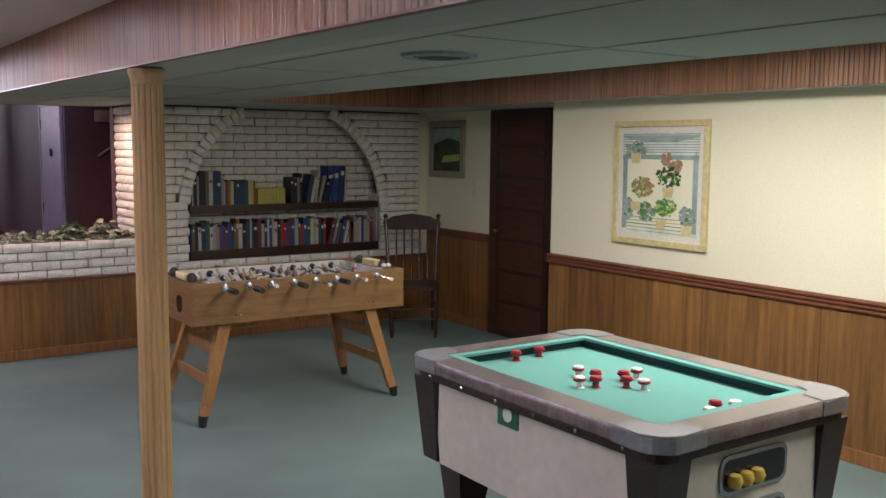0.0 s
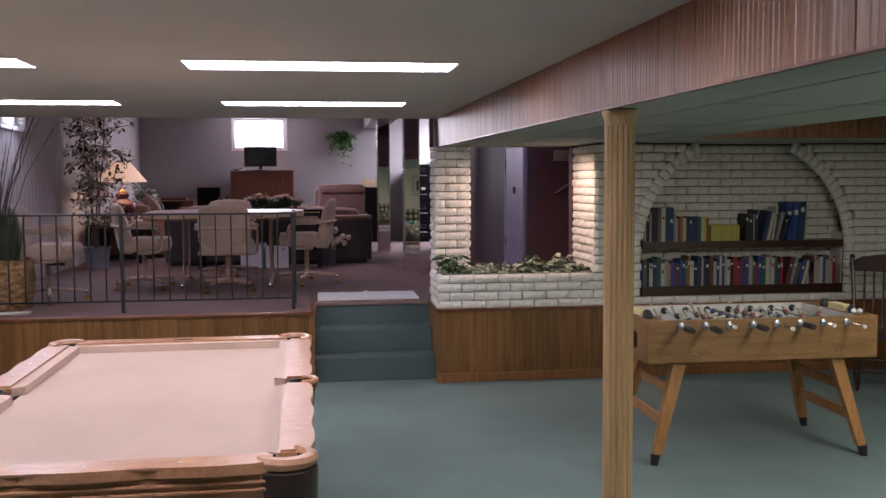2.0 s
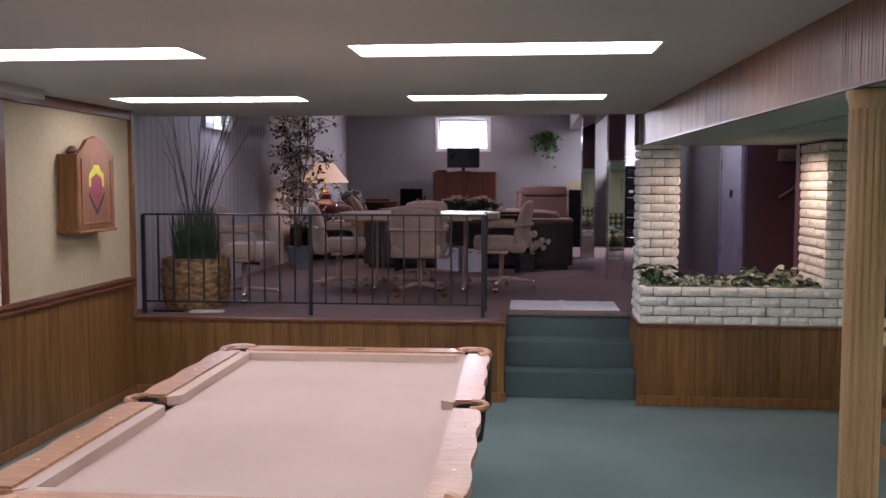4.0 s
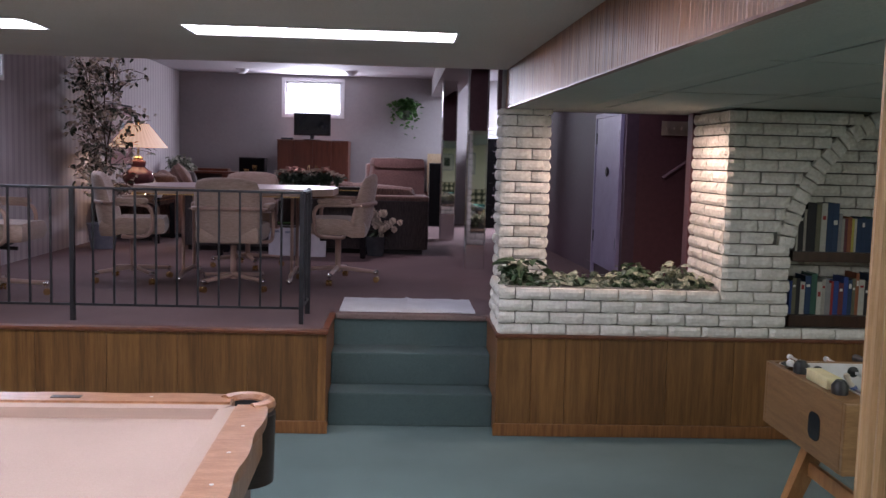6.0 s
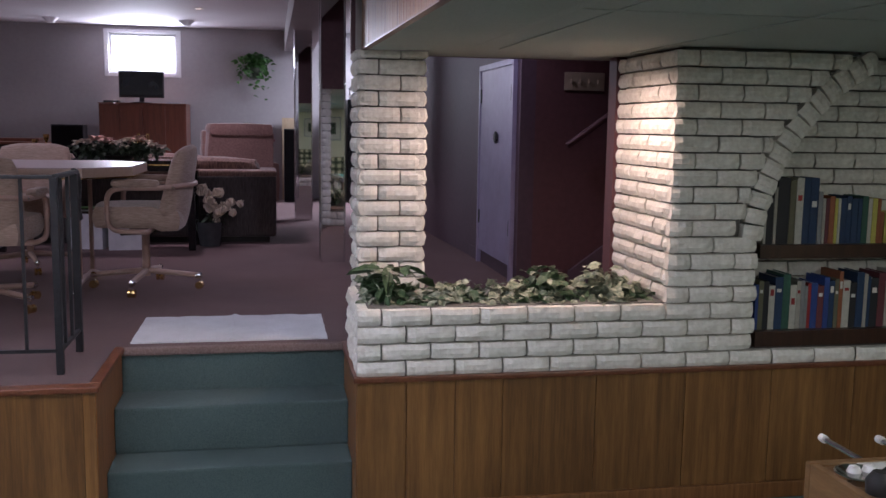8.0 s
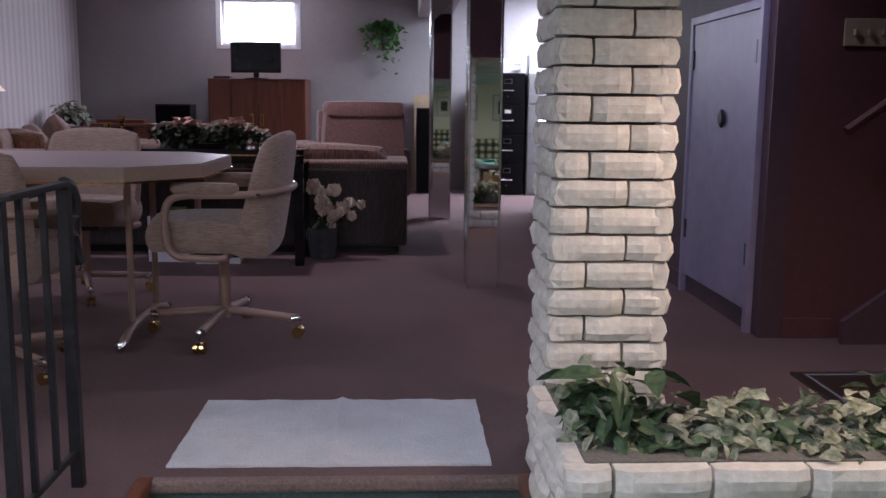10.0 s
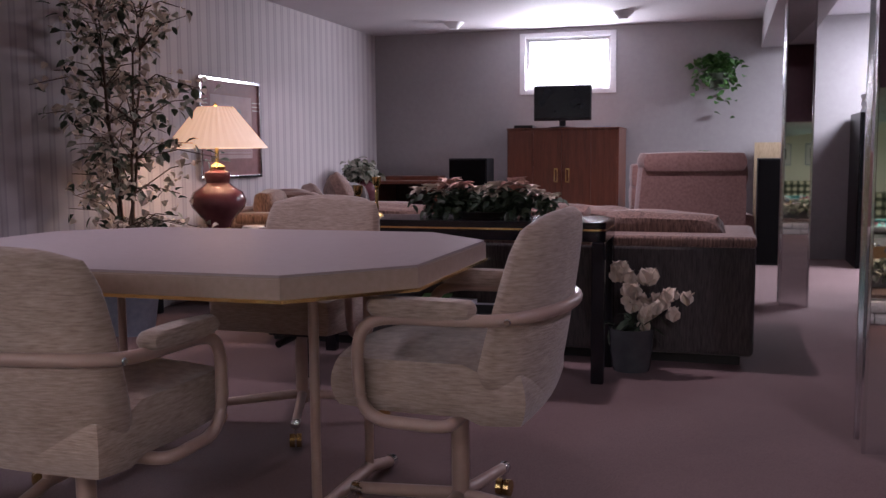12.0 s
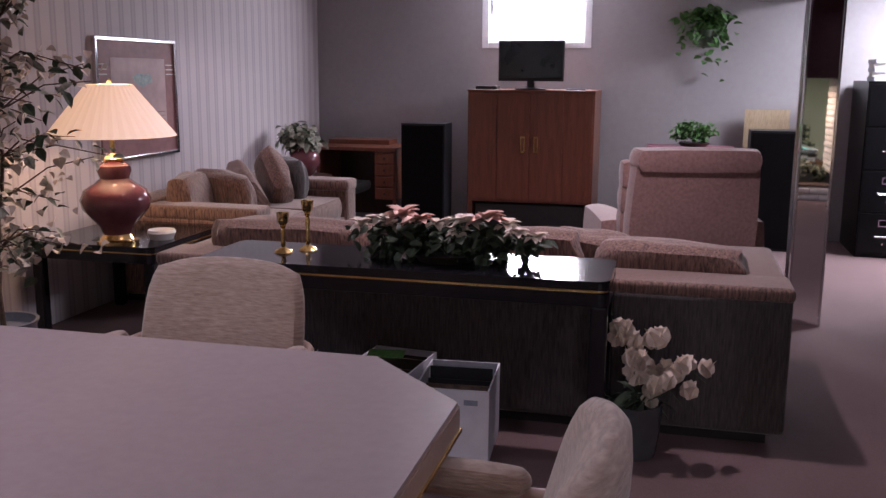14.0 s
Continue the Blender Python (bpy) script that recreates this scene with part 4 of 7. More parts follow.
        tilt = rnd.choice((-70, -30, 0, 20, 80, 150))
        for m in range(men):
            y = slide * 0.5 + (m - (men - 1) / 2) * (0.11 if men > 2 else 0.2)
            man = part("player_pawn", lathe([(0.008, -0.068), (0.0125, -0.06), (0.0085, -0.036), (0.013, -0.014), (0.001, -0.012)], 8), "pawncream", rod, "worn cream plastic legs", at=pose(x, y, zr, 0, tilt, 0), smooth=True)
            part("shirt", lathe([(0.012, -0.016), (0.017, -0.008), (0.017, 0.014), (0.009, 0.024), (0.001, 0.025)], 8), "pawnred" if side > 0 else "bluepawn", rod, "worn coloured plastic torso", at=pose(x, y, zr, 0, tilt, 0), smooth=True)
            part("head", lathe([(0.006, 0.022), (0.012, 0.031), (0.010, 0.044), (0.001, 0.048)], 8), "pawncream", rod, "worn plastic head", at=pose(x, y, zr, 0, tilt, 0), smooth=True)
        for s in (-1, 1):
            part("inner_bearing", lathe([(0.022, 0), (0.022, 0.007), (0.012, 0.012)], 14), "plastic", rod, "dark grey bearing disc", at=pose(x, s * (hd - 0.03), zr, 90 * s, 0, 0), smooth=True)
    for x, s in ((-hw + 0.06, -1), (hw - 0.07, 1)):
        for y in (-1, 1):
            fx, fy = x - s * 0.0 + s * 0.0, y * (hd - 0.03)
            foot = (x + s * -0.02 if s > 0 else x, y * (hd + 0.0))
            topx = x - s * 0.16
            bm = bmesh.new()
            rings = []
            for (px, py, z, a, b) in ((foot[0], foot[1], 0.06, 0.02, 0.026), (topx, y * (hd - 0.08), zb + 0.005, 0.032, 0.04)):
                rings.append([bm.verts.new((px + ix * b, py + iy * a, z)) for ix, iy in ((-1, -1), (1, -1), (1, 1), (-1, 1))])
            for i in range(4):
                bm.faces.new((rings[0][i], rings[0][(i + 1) % 4], rings[1][(i + 1) % 4], rings[1][i]))
            bm.faces.new(rings[0][::-1]); bm.faces.new(rings[1])
            leg = part("leg", bm, "foosleg", t, "splayed tapered wooden leg")
            part("leg_tip", tube([(foot[0] + s * 0.016, foot[1] + y * 0.008, 0.0), (foot[0] + s * 0.006, foot[1] + y * 0.004, 0.065)], 0.022, 10, 0.03), "plastic", leg, "black leg tip")
        for z, f in ((0.42, 0.72), (0.24, 0.4)):
            px = x + (x - s * 0.16 - x) * f
            part("stretcher", box(px - 0.011, px + 0.011, -hd + 0.05, hd - 0.05, z - 0.03, z + 0.03, 0.004), "foosleg", t, "flat wooden stretcher")
    for x in (-0.45, 0.45):
        for y in (-hd,):
            for k in range(2):
                part("screw_head", lathe([(0.007, 0), (0.006, 0.003)], 8), "chrome", t, "bright screw", at=pose(x + 0.03 * k, y, zb + 0.05, 90, 0, 0))


foosball_table(3.375, 5.73, 1.43, 0.68, 0.845, 0.595)

# ---- alcove: chair, door, pictures ----


def spindle_chair(at):
    t = thing("spindle_chair", at, "dark wooden spindle-back chair with turned legs", "chair")
    part("seat", prism(round_rect(-0.23, 0.23, -0.22, 0.22, 0.08), 0.42, 0.455, 0.01), "darkwood", t)
    for x, y in ((-1, -1), (1, -1), (-1, 1), (1, 1)):
        part("leg", lathe([(0.014, 0), (0.022, 0.08), (0.015, 0.12), (0.026, 0.2), (0.016, 0.27), (0.024, 0.36), (0.018, 0.42)], 12, x=x * 0.19, y=y * 0.18), "darkwood", t, "turned leg", smooth=True)
    for z in (0.16, 0.25):
        part("stretcher", tube([(-0.19, 0.18, z), (0.19, 0.18, z)], 0.011), "darkwood", t, smooth=True)
        part("stretcher", tube([(-0.19, -0.18, z), (-0.19, 0.18, z)], 0.011), "darkwood", t, smooth=True)
        part("stretcher", tube([(0.19, -0.18, z), (0.19, 0.18, z)], 0.011), "darkwood", t, smooth=True)
    for x in (-0.22, 0.22):
        part("back_post", tube([(x * 0.95, -0.2, 0.44), (x, -0.24, 0.7), (x * 1.08, -0.29, 1.0)], 0.017), "darkwood", t, smooth=True)
        part("post_knob", lathe([(0.01, 0), (0.022, 0.012), (0.022, 0.03), (0.001, 0.045)], 10), "darkwood", t, at=pose(x * 1.08, -0.29, 1.0), smooth=True)
    for k in range(5):
        x = -0.14 + 0.07 * k
        part("spindle", tube([(x, -0.19, 0.44), (x, -0.225, 0.58), (x, -0.25, 0.72), (x, -0.28, 0.9)], 0.011, 6, 0.008), "darkwood", t, smooth=True)
    pts = [(x, z) for x, z in ((-0.25, 0.9), (0.25, 0.9), (0.26, 0.97), (0.17, 1.02), (0.0, 1.045), (-0.17, 1.02), (-0.26, 0.97))]
    part("crest_rail", moved(prism(pts, -0.012, 0.012, 0.004), Matrix(((1, 0, 0, 0), (0, 0, 1, -0.28), (0, 1, 0, 0), (0, 0, 0, 1)))), "darkwood", t, "shaped top rail")


spindle_chair(pose(5.22, 7.05, 0, 0, 0, 150))

d = structure("door_alcove", box(XD - 0.045, XD - 0.014, 5.95, 6.64, 0.01, LOW), "darkwood", "closed dark wooden plank door")
for k in range(7):
    z = 0.06 + k * 0.27
    part("door_board", box(XD - 0.052, XD - 0.045, 6.0, 6.59, z, z + 0.235, 0.004), "cherrydark", d, "raised horizontal door board")
part("door_knob", lathe([(0.008, 0), (0.008, 0.04), (0.026, 0.05), (0.02, 0.075), (0.001, 0.08)], 14), "brass", d, "brass knob", at=pose(XD - 0.045, 6.56, 0.93, 0, -90, 0), smooth=True)
bm = box(XD - 0.03, XD - 0.012, 6.64, 6.76, 0, LOW, 0.004)
structure("door_frame", bm, "cherrydark", "dark wooden door frame")


def picture(name, x, y0, y1, z0, z1, frame_m, side, label, frame_w=0.035, depth=0.025):
    """A picture on a wall of constant x; side -1 faces to lower x."""
    t = thing(name, pose(x, (y0 + y1) / 2, z0), label, "picture")
    w, h = (y1 - y0) / 2, z1 - z0
    f = bmesh.new()
    a, b = sorted((side * depth, 0))
    add_box(f, a, b, -w, w, 0, frame_w, 0.004)
    add_box(f, a, b, -w, w, h - frame_w, h, 0.004)
    add_box(f, a, b, -w, -w + frame_w, frame_w, h - frame_w, 0.004)
    add_box(f, a, b, w - frame_w, w, frame_w, h - frame_w, 0.004)
    part("picture_frame", f, frame_m, t)
    return t, w, h


def flat(t, name, pts, x, material, label=""):
    """A flat painted shape: (y, z) outline at x."""
    bm = bmesh.new()
    f = bm.faces.new([bm.verts.new((x, y, z)) for y, z in pts])
    bmesh.ops.triangulate(bm, faces=[f])
    return part(name, bm, material, t, label)


def blob(cy, cz, r, seed, n=14, sq=1.0):
    rr = random.Random(seed)
    return [(cy + r * rr.uniform(0.75, 1.15) * math.cos(2 * math.pi * k / n), cz + sq * r * rr.uniform(0.75, 1.15) * math.sin(2 * math.pi * k / n)) for k in range(n)]


t, w, h = picture("plant_picture", XR, 3.965, 4.76, 1.02, 1.825, "gold", -1, "framed print of potted plants in a pale gold frame", 0.04)
part("mat_board", box(-0.012, -0.006, -w + 0.04, w - 0.04, 0.04, h - 0.04), "paper", t, "cream mount")
flat(t, "print_ground", [(-w + 0.075, 0.075), (w - 0.075, 0.075), (w - 0.075, h - 0.075), (-w + 0.075, h - 0.075)], -0.0125, "artground")
iw, ih = w - 0.075, h - 0.15
for k in range(8):
    z = 0.075 + ih * (0.80 + 0.025 * k)
    flat(t, "print_blind", [(-iw, z), (iw, z), (iw, z + 0.006), (-iw, z + 0.006)], -0.0127, "artgrey")
for s in (-1, 1):
    flat(t, "print_window_bar", [(s * iw * 0.93, 0.1), (s * iw * 0.9, 0.1), (s * iw * 0.9, 0.08 + ih * 0.8), (s * iw * 0.93, 0.08 + ih * 0.8)], -0.0127, "artgrey")
def clump(t, cy, cz, ry, rz, x, seed, count, size, materials, label):
    """Many small painted leaves within an oval, in two or three tones."""
    rr = random.Random(seed)
    for q, m in enumerate(materials):
        bm = bmesh.new()
        for k in range(count):
            a, d = rr.uniform(0, 6.283), math.sqrt(rr.random())
            y, z, r = cy + ry * d * math.cos(a), cz + rz * d * math.sin(a), size * rr.uniform(0.5, 1.2)
            dx = x - 0.00003 * (k + count * q)
            bm.faces.new([bm.verts.new((dx, y + r * rr.uniform(0.7, 1.2) * math.cos(c), z + 0.7 * r * rr.uniform(0.7, 1.2) * math.sin(c))) for c in np.linspace(0, 6.283, 7)[:-1]])
        part("print_plant", bm, m, t, label)


flat(t, "print_pane", [(-iw * 0.84, 0.12), (iw * 0.84, 0.12), (iw * 0.84, 0.075 + ih * 0.74), (-iw * 0.84, 0.075 + ih * 0.74)], -0.0126, "wallR", "pale painted window light")
flat(t, "print_sill", [(-iw, 0.075 + ih * 0.735), (iw, 0.075 + ih * 0.735), (iw, 0.075 + ih * 0.78), (-iw, 0.075 + ih * 0.78)], -0.0127, "artblue", "painted blue bar")
flat(t, "print_valance", [(-iw, 0.075 + ih * 0.95)] + [(iw * q, 0.075 + ih * (0.90 + 0.05 * q * q)) for q in np.linspace(-0.8, 0.8, 9)] + [(iw, 0.075 + ih * 0.95), (iw, 0.075 + ih * 0.97), (-iw, 0.075 + ih * 0.97)], -0.0129, "artblue", "painted valance")
for s in (-1, 1):
    flat(t, "print_window_bar", [(s * iw * 0.98, 0.1), (s * iw * 0.86, 0.1), (s * iw * 0.86, 0.075 + ih * 0.74), (s * iw * 0.98, 0.075 + ih * 0.74)], -0.0128, "artblue")
for k in range(5):
    z = 0.085 + 0.022 * k
    flat(t, "print_shelf", [(-iw * 0.9, z), (iw * 0.85, z + 0.004), (iw * 0.85, z + 0.010), (-iw * 0.9, z + 0.006)], -0.0129, ("artlime", "artgrey", "artgreen")[k % 3])
for i, (fy, fz, ry, rz, ms) in enumerate(((0.62, 0.83, 0.09, 0.05, ("artgreen", "artgrey")), (-0.25, 0.56, 0.105, 0.07, ("artgreen", "artdark")), (-0.2, 0.73, 0.045, 0.045, ("artred",)), (-0.45, 0.68, 0.04, 0.035, ("artred",)),
                                         (0.42, 0.46, 0.09, 0.065, ("artgreen", "artlime", "artred")), (-0.2, 0.27, 0.09, 0.055, ("artlime", "artgreen")), (0.3, 0.22, 0.08, 0.06, ("artgrey", "artgreen")),
                                         (0.8, 0.24, 0.045, 0.07, ("artgreen", "artblue")), (-0.75, 0.2, 0.06, 0.06, ("artgreen", "artgrey")))):
    clump(t, fy * iw, 0.075 + ih * fz, ry, rz, -0.0132 - 0.0001 * i, 300 + i, 40, 0.017, ms, "painted potted plant")
for fy, fz in ((0.62, 0.76), (-0.25, 0.43), (0.6, 0.28), (-0.1, 0.12), (-0.75, 0.08)):
    cy, cz = fy * iw, 0.075 + ih * fz
    flat(t, "print_pot", [(cy - 0.035, cz - 0.04), (cy + 0.035, cz - 0.04), (cy + 0.048, cz + 0.02), (cy - 0.048, cz + 0.02)], -0.0175, "gold", "painted pale pot")
t, w, h = picture("landscape_picture", XD, 7.17, 7.74, 1.36, 1.89, "landframe", -1, "small framed landscape print in a dull frame", 0.06)
part("print", box(-0.012, -0.006, -w + 0.06, w - 0.06, 0.06, h - 0.06), "artdark", t, "dark green landscape print")
flat(t, "print_sky", [(-w + 0.065, h * 0.62), (-0.02, h * 0.7), (w - 0.065, h * 0.58), (w - 0.065, h - 0.07), (-w + 0.065, h - 0.07)], -0.0125, "artblue")
flat(t, "print_meadow", [(-w + 0.08, h * 0.3), (w * 0.3, h * 0.26), (w * 0.2, h * 0.38), (-w + 0.08, h * 0.42)], -0.0125, "artlime")
t = thing("light_switch", pose(XD, 7.02, 1.22), "cream wall switch on the alcove wall", "light switch")
part("plate", box(-0.006, 0, -0.035, 0.035, 0, 0.115, 0.002), "paper", t)
part("toggle", box(-0.016, -0.006, -0.006, 0.006, 0.045, 0.068, 0.002), "paper", t)

t = thing("ceiling_vent", pose(2.75, 3.0, LOW), "dark round ceiling vent in the low ceiling", "ceiling vent")
part("vent_ring", moved(lathe([(0.14, -0.001), (0.135, -0.012), (0.11, -0.012), (0.10, -0.002)], 28), Matrix.Identity(4)), "artgrey", t, smooth=True)
part("vent_core", lathe([(0.085, -0.001), (0.08, -0.010), (0.03, -0.016), (0.001, -0.016)], 28), "plastic", t, smooth=True)
for r in (0.095,):
    part("vent_louvre", lathe([(r, -0.001), (r - 0.004, -0.014), (r - 0.012, -0.014), (r - 0.012, -0.001)], 28), "artgrey", t, smooth=True)

# ---- left wall of the games room ----
t = thing("dartboard_cabinet", pose(XL, 6.93, 1.335), "closed wooden dartboard cabinet with a painted crest on it", "dartboard cabinet")
prof = [(-0.27, 0.0), (0.27, 0.0), (0.27, 0.50), (0.2, 0.53), (0.12, 0.60), (0.0, 0.63), (-0.12, 0.60), (-0.2, 0.53), (-0.27, 0.50)]
yz = Matrix(((0, 0, 1, 0), (1, 0, 0, 0), (0, 1, 0, 0), (0, 0, 0, 1)))
part("body", box(0, 0.12, -0.26, 0.26, 0.0, 0.50, 0.004), "panel", t)
part("door", moved(prism(prof, 0.12, 0.145, 0.005), yz), "cabfront", t, "honey brown arched door")
part("bottom_mould", box(0, 0.155, -0.28, 0.28, -0.02, 0.0, 0.006), "panel", t)
bm = box(0.145, 0.152, -0.22, 0.22, 0.035, 0.05, 0.002)
add_box(bm, 0.145, 0.152, -0.22, -0.205, 0.05, 0.47, 0.002)
add_box(bm, 0.145, 0.152, 0.205, 0.22, 0.05, 0.47, 0.002)
part("door_mould", bm, "panel", t)
flat(t, "crest_edge", [(-0.115, 0.2598), (0, 0.131), (0.115, 0.2598), (0.115, 0.223), (0, 0.0896), (-0.115, 0.223)], 0.1455, "plastic", "black chevron")
flat(t, "crest_field", [(-0.0966, 0.3426), (-0.0966, 0.2644), (0, 0.1494), (0.0966, 0.2644), (0.0966, 0.3426), (0, 0.361)], 0.1457, "crestred", "red shield")
flat(t, "crest_ribbon", [(-0.1104, 0.2874), (-0.0828, 0.2874), (-0.0782, 0.3426), (0, 0.3794), (0.0782, 0.3426), (0.0828, 0.2874), (0.1104, 0.2874), (0.1058, 0.3702), (0.0552, 0.407), (0.0368, 0.4346), (-0.0368, 0.4346), (-0.0552, 0.407), (-0.1058, 0.3702)], 0.1459, "crestyellow", "yellow ribbon")
mesh_thing("red_bundle", lathe([(0.035, 0), (0.045, 0.02), (0.03, 0.04), (0.02, 0.055), (0.001, 0.06)], 12), "rosemat", "small dark red bundle on the dartboard cabinet", "ornament", at=pose(XL + 0.06, 6.77, 1.835), smooth=True)
structure("wall_trim_upright", box(XL, XL + 0.02, 5.98, 6.045, 0.93, CEIL, 0.003), "trim", "dark oak upright trim")
structure("wall_trim_top", box(XL, XL + 0.025, 6.045, YW, CEIL - 0.07, CEIL, 0.004), "trim", "dark oak top trim")
structure("wall_west_pale", box(XL, XL + 0.008, -2.2, 5.98, 0.93, CEIL), "bpwhite", "pale painted wall panel")
structure("ceiling_box", box(XL, XL + 0.2, -2.2, 6.18, CEIL - 0.06, CEIL, 0.003), "plaster", "plaster box along the ceiling edge")
# plaid sofa against the rear wall
t = thing("plaid_sofa", pose(3.6, -1.7, 0), "green and cream plaid sofa against the rear wall", "sofa")
part("base", box(-1.1, 1.1, -0.4, 0.45, 0.05, 0.42, 0.04, 3), "plaid", t, smooth=True)
part("backrest", box(-1.1, 1.1, -0.45, -0.2, 0.42, 0.95, 0.05, 3), "plaid", t, smooth=True)
for s in (-1, 1):
    part("arm", box(s * 1.1, s * 0.92, -0.2, 0.47, 0.42, 0.62, 0.04, 3), "plaid", t, smooth=True)
# wall behind the camera
structure("wall_south_paper", box(2.2, XD, -2.2, -2.19, 0, CEIL), "wallR", "cream wallpaper")
for k, x in enumerate((2.7, 3.4, 4.1)):
    t = thing("small_picture", pose(x, -2.19, 1.3), "small framed print on the cream wall", "picture", "small pictures on the cream wall")
    part("picture_frame", box(-0.2, 0.2, 0, 0.02, 0, 0.5, 0.004), "artgrey", t)
    part("mat_board", box(-0.18, 0.18, 0.02, 0.023, 0.02, 0.48), "paper", t)
    part("print", box(-0.09, 0.09, 0.023, 0.025, 0.13, 0.38), "artdark", t)

# ---- railing ----
rail = thing("railing", pose(0, 7.99, L), "black iron railing with thin square pickets", "railing")
RXA, RXB = -2.14, 0.575
part("handrail", box(RXA, RXB, -0.015, 0.015, 0.785, 0.80, 0.003), "iron", rail, "flat top rail")
part("bottom_rail", box(RXA, RXB, -0.008, 0.008, 0.09, 0.104), "iron", rail)
for x in (RXA, -0.78, RXB):
    part("post", box(x - 0.014, x + 0.014, -0.014, 0.014, 0, 0.79, 0.002), "iron", rail)
n = 22
for k in range(1, n):
    x = RXA + (RXB - RXA) * k / n
    if abs(x + 0.78) > 0.03:
        part("picket", box(x - 0.006, x + 0.006, -0.006, 0.006, 0.10, 0.786), "iron", rail)
side = thing("side_railing", pose(0.575, 8.0, L), "short black iron railing beside the steps, with curled end", "railing")
part("handrail", box(-0.017, 0.017, 0.015, 0.385, 0.785, 0.80, 0.003), "iron", side)
a = [(0, 0.38 + 0.07 * math.sin(k), 0.722 + 0.072 * math.cos(k)) for k in np.linspace(0, 2.2, 12)] + [(0, 0.425, 0.655), (0, 0.428, 0.625), (0, 0.445, 0.60), (0, 0.46, 0.585)]
part("scroll", tube(a, 0.017, 8), "iron", side, smooth=True)
part("post", box(-0.015, 0.015, 0.36, 0.39, 0, 0.79, 0.002), "iron", side)
for y in (0.10, 0.235):
    part("picket", box(-0.007, 0.007, y - 0.007, y + 0.007, 0.10, 0.786), "iron", side)
part("bottom_rail", box(-0.008, 0.008, 0.015, 0.36, 0.09, 0.104), "iron", side)

# ---- rug on the landing ----
bm = bmesh.new()
nx, ny = 46, 30
grid = [[bm.verts.new((-0.45 + 0.9 * i / nx + 0.004 * noise.noise(Vector((j * 0.3, 0, 5))), -0.285 + 0.57 * j / ny + 0.006 * noise.noise(Vector((i * 0.25, 3, 0))),
         0.008 + 0.004 * noise.noise(Vector((i * 0.35, j * 0.35, 0))) + 0.012 * math.exp(-((i / nx - 0.5) ** 2) / 0.0004))) for j in range(ny + 1)] for i in range(nx + 1)]
for i in range(nx):
    for j in range(ny):
        bm.faces.new((grid[i][j], grid[i + 1][j], grid[i + 1][j + 1], grid[i][j + 1]))
low = bmesh.ops.extrude_face_region(bm, geom=bm.faces[:])
for v in low["geom"]:
    if isinstance(v, bmesh.types.BMVert):
        v.co.z = 0.0
bmesh.ops.recalc_face_normals(bm, faces=bm.faces)
mesh_thing("bath_rug", bm, "towel", "white cotton rug with a raised middle fold", "rug", at=pose(1.222, 8.775, L, 0, 0, 0), smooth=True)

# ---- chairs and table of the sitting room ----


def bent(bm, curve, lean, top=0.0):
    for v in bm.verts:
        x, y, z = v.co
        v.co.y = y + curve * x * x - lean * (z + 0.25)
        v.co.x = x * (1.0 - top * max(0.0, z) * 1.2)
    return bm


def smoothed(pts, n=4):
    """More points along the same run, rounding its corners."""
    p = [Vector(q) for q in pts]
    out = []
    for i in range(len(p) - 1):
        a, b, c, d = p[max(i - 1, 0)], p[i], p[i + 1], p[min(i + 2, len(p) - 1)]
        for k in range(n):
            f = k / n
            out.append(0.5 * (2 * b + (c - a) * f + (2 * a - 5 * b + 4 * c - d) * f ** 2 + (3 * b - a - 3 * c + d) * f ** 3))
    return out + [p[-1]]


def chair_back():
    """Upright padded back, its middle at the origin: thick and rounded below, thin and leaning at the top, curved round the sitter."""
    bm = cushion(0.515, 0.14, 0.515, 0.32, 13)
    for v in bm.verts:
        x, y, z = v.co
        f = (z + 0.25) / 0.5
        y *= (1.14 - 0.5 * f) * (1 - 0.42 * min(1.0, abs(x) / 0.25) ** 5) * (1 - 0.35 * abs(2 * f - 1) ** 7)
        if f > 0.8:
            x *= 1 - 0.9 * (f - 0.8) ** 2 * abs(x) / 0.25 * 2
            z -= 0.35 * max(0.0, abs(x) - 0.15) * (f - 0.8) * 5 * 0.5
        if f < 0.25:
            x *= 1 - 0.7 * (0.25 - f) ** 2 * 4
        v.co = Vector((x, y + 0.75 * x * x - 0.22 * (z + 0.25), z))
    return bm


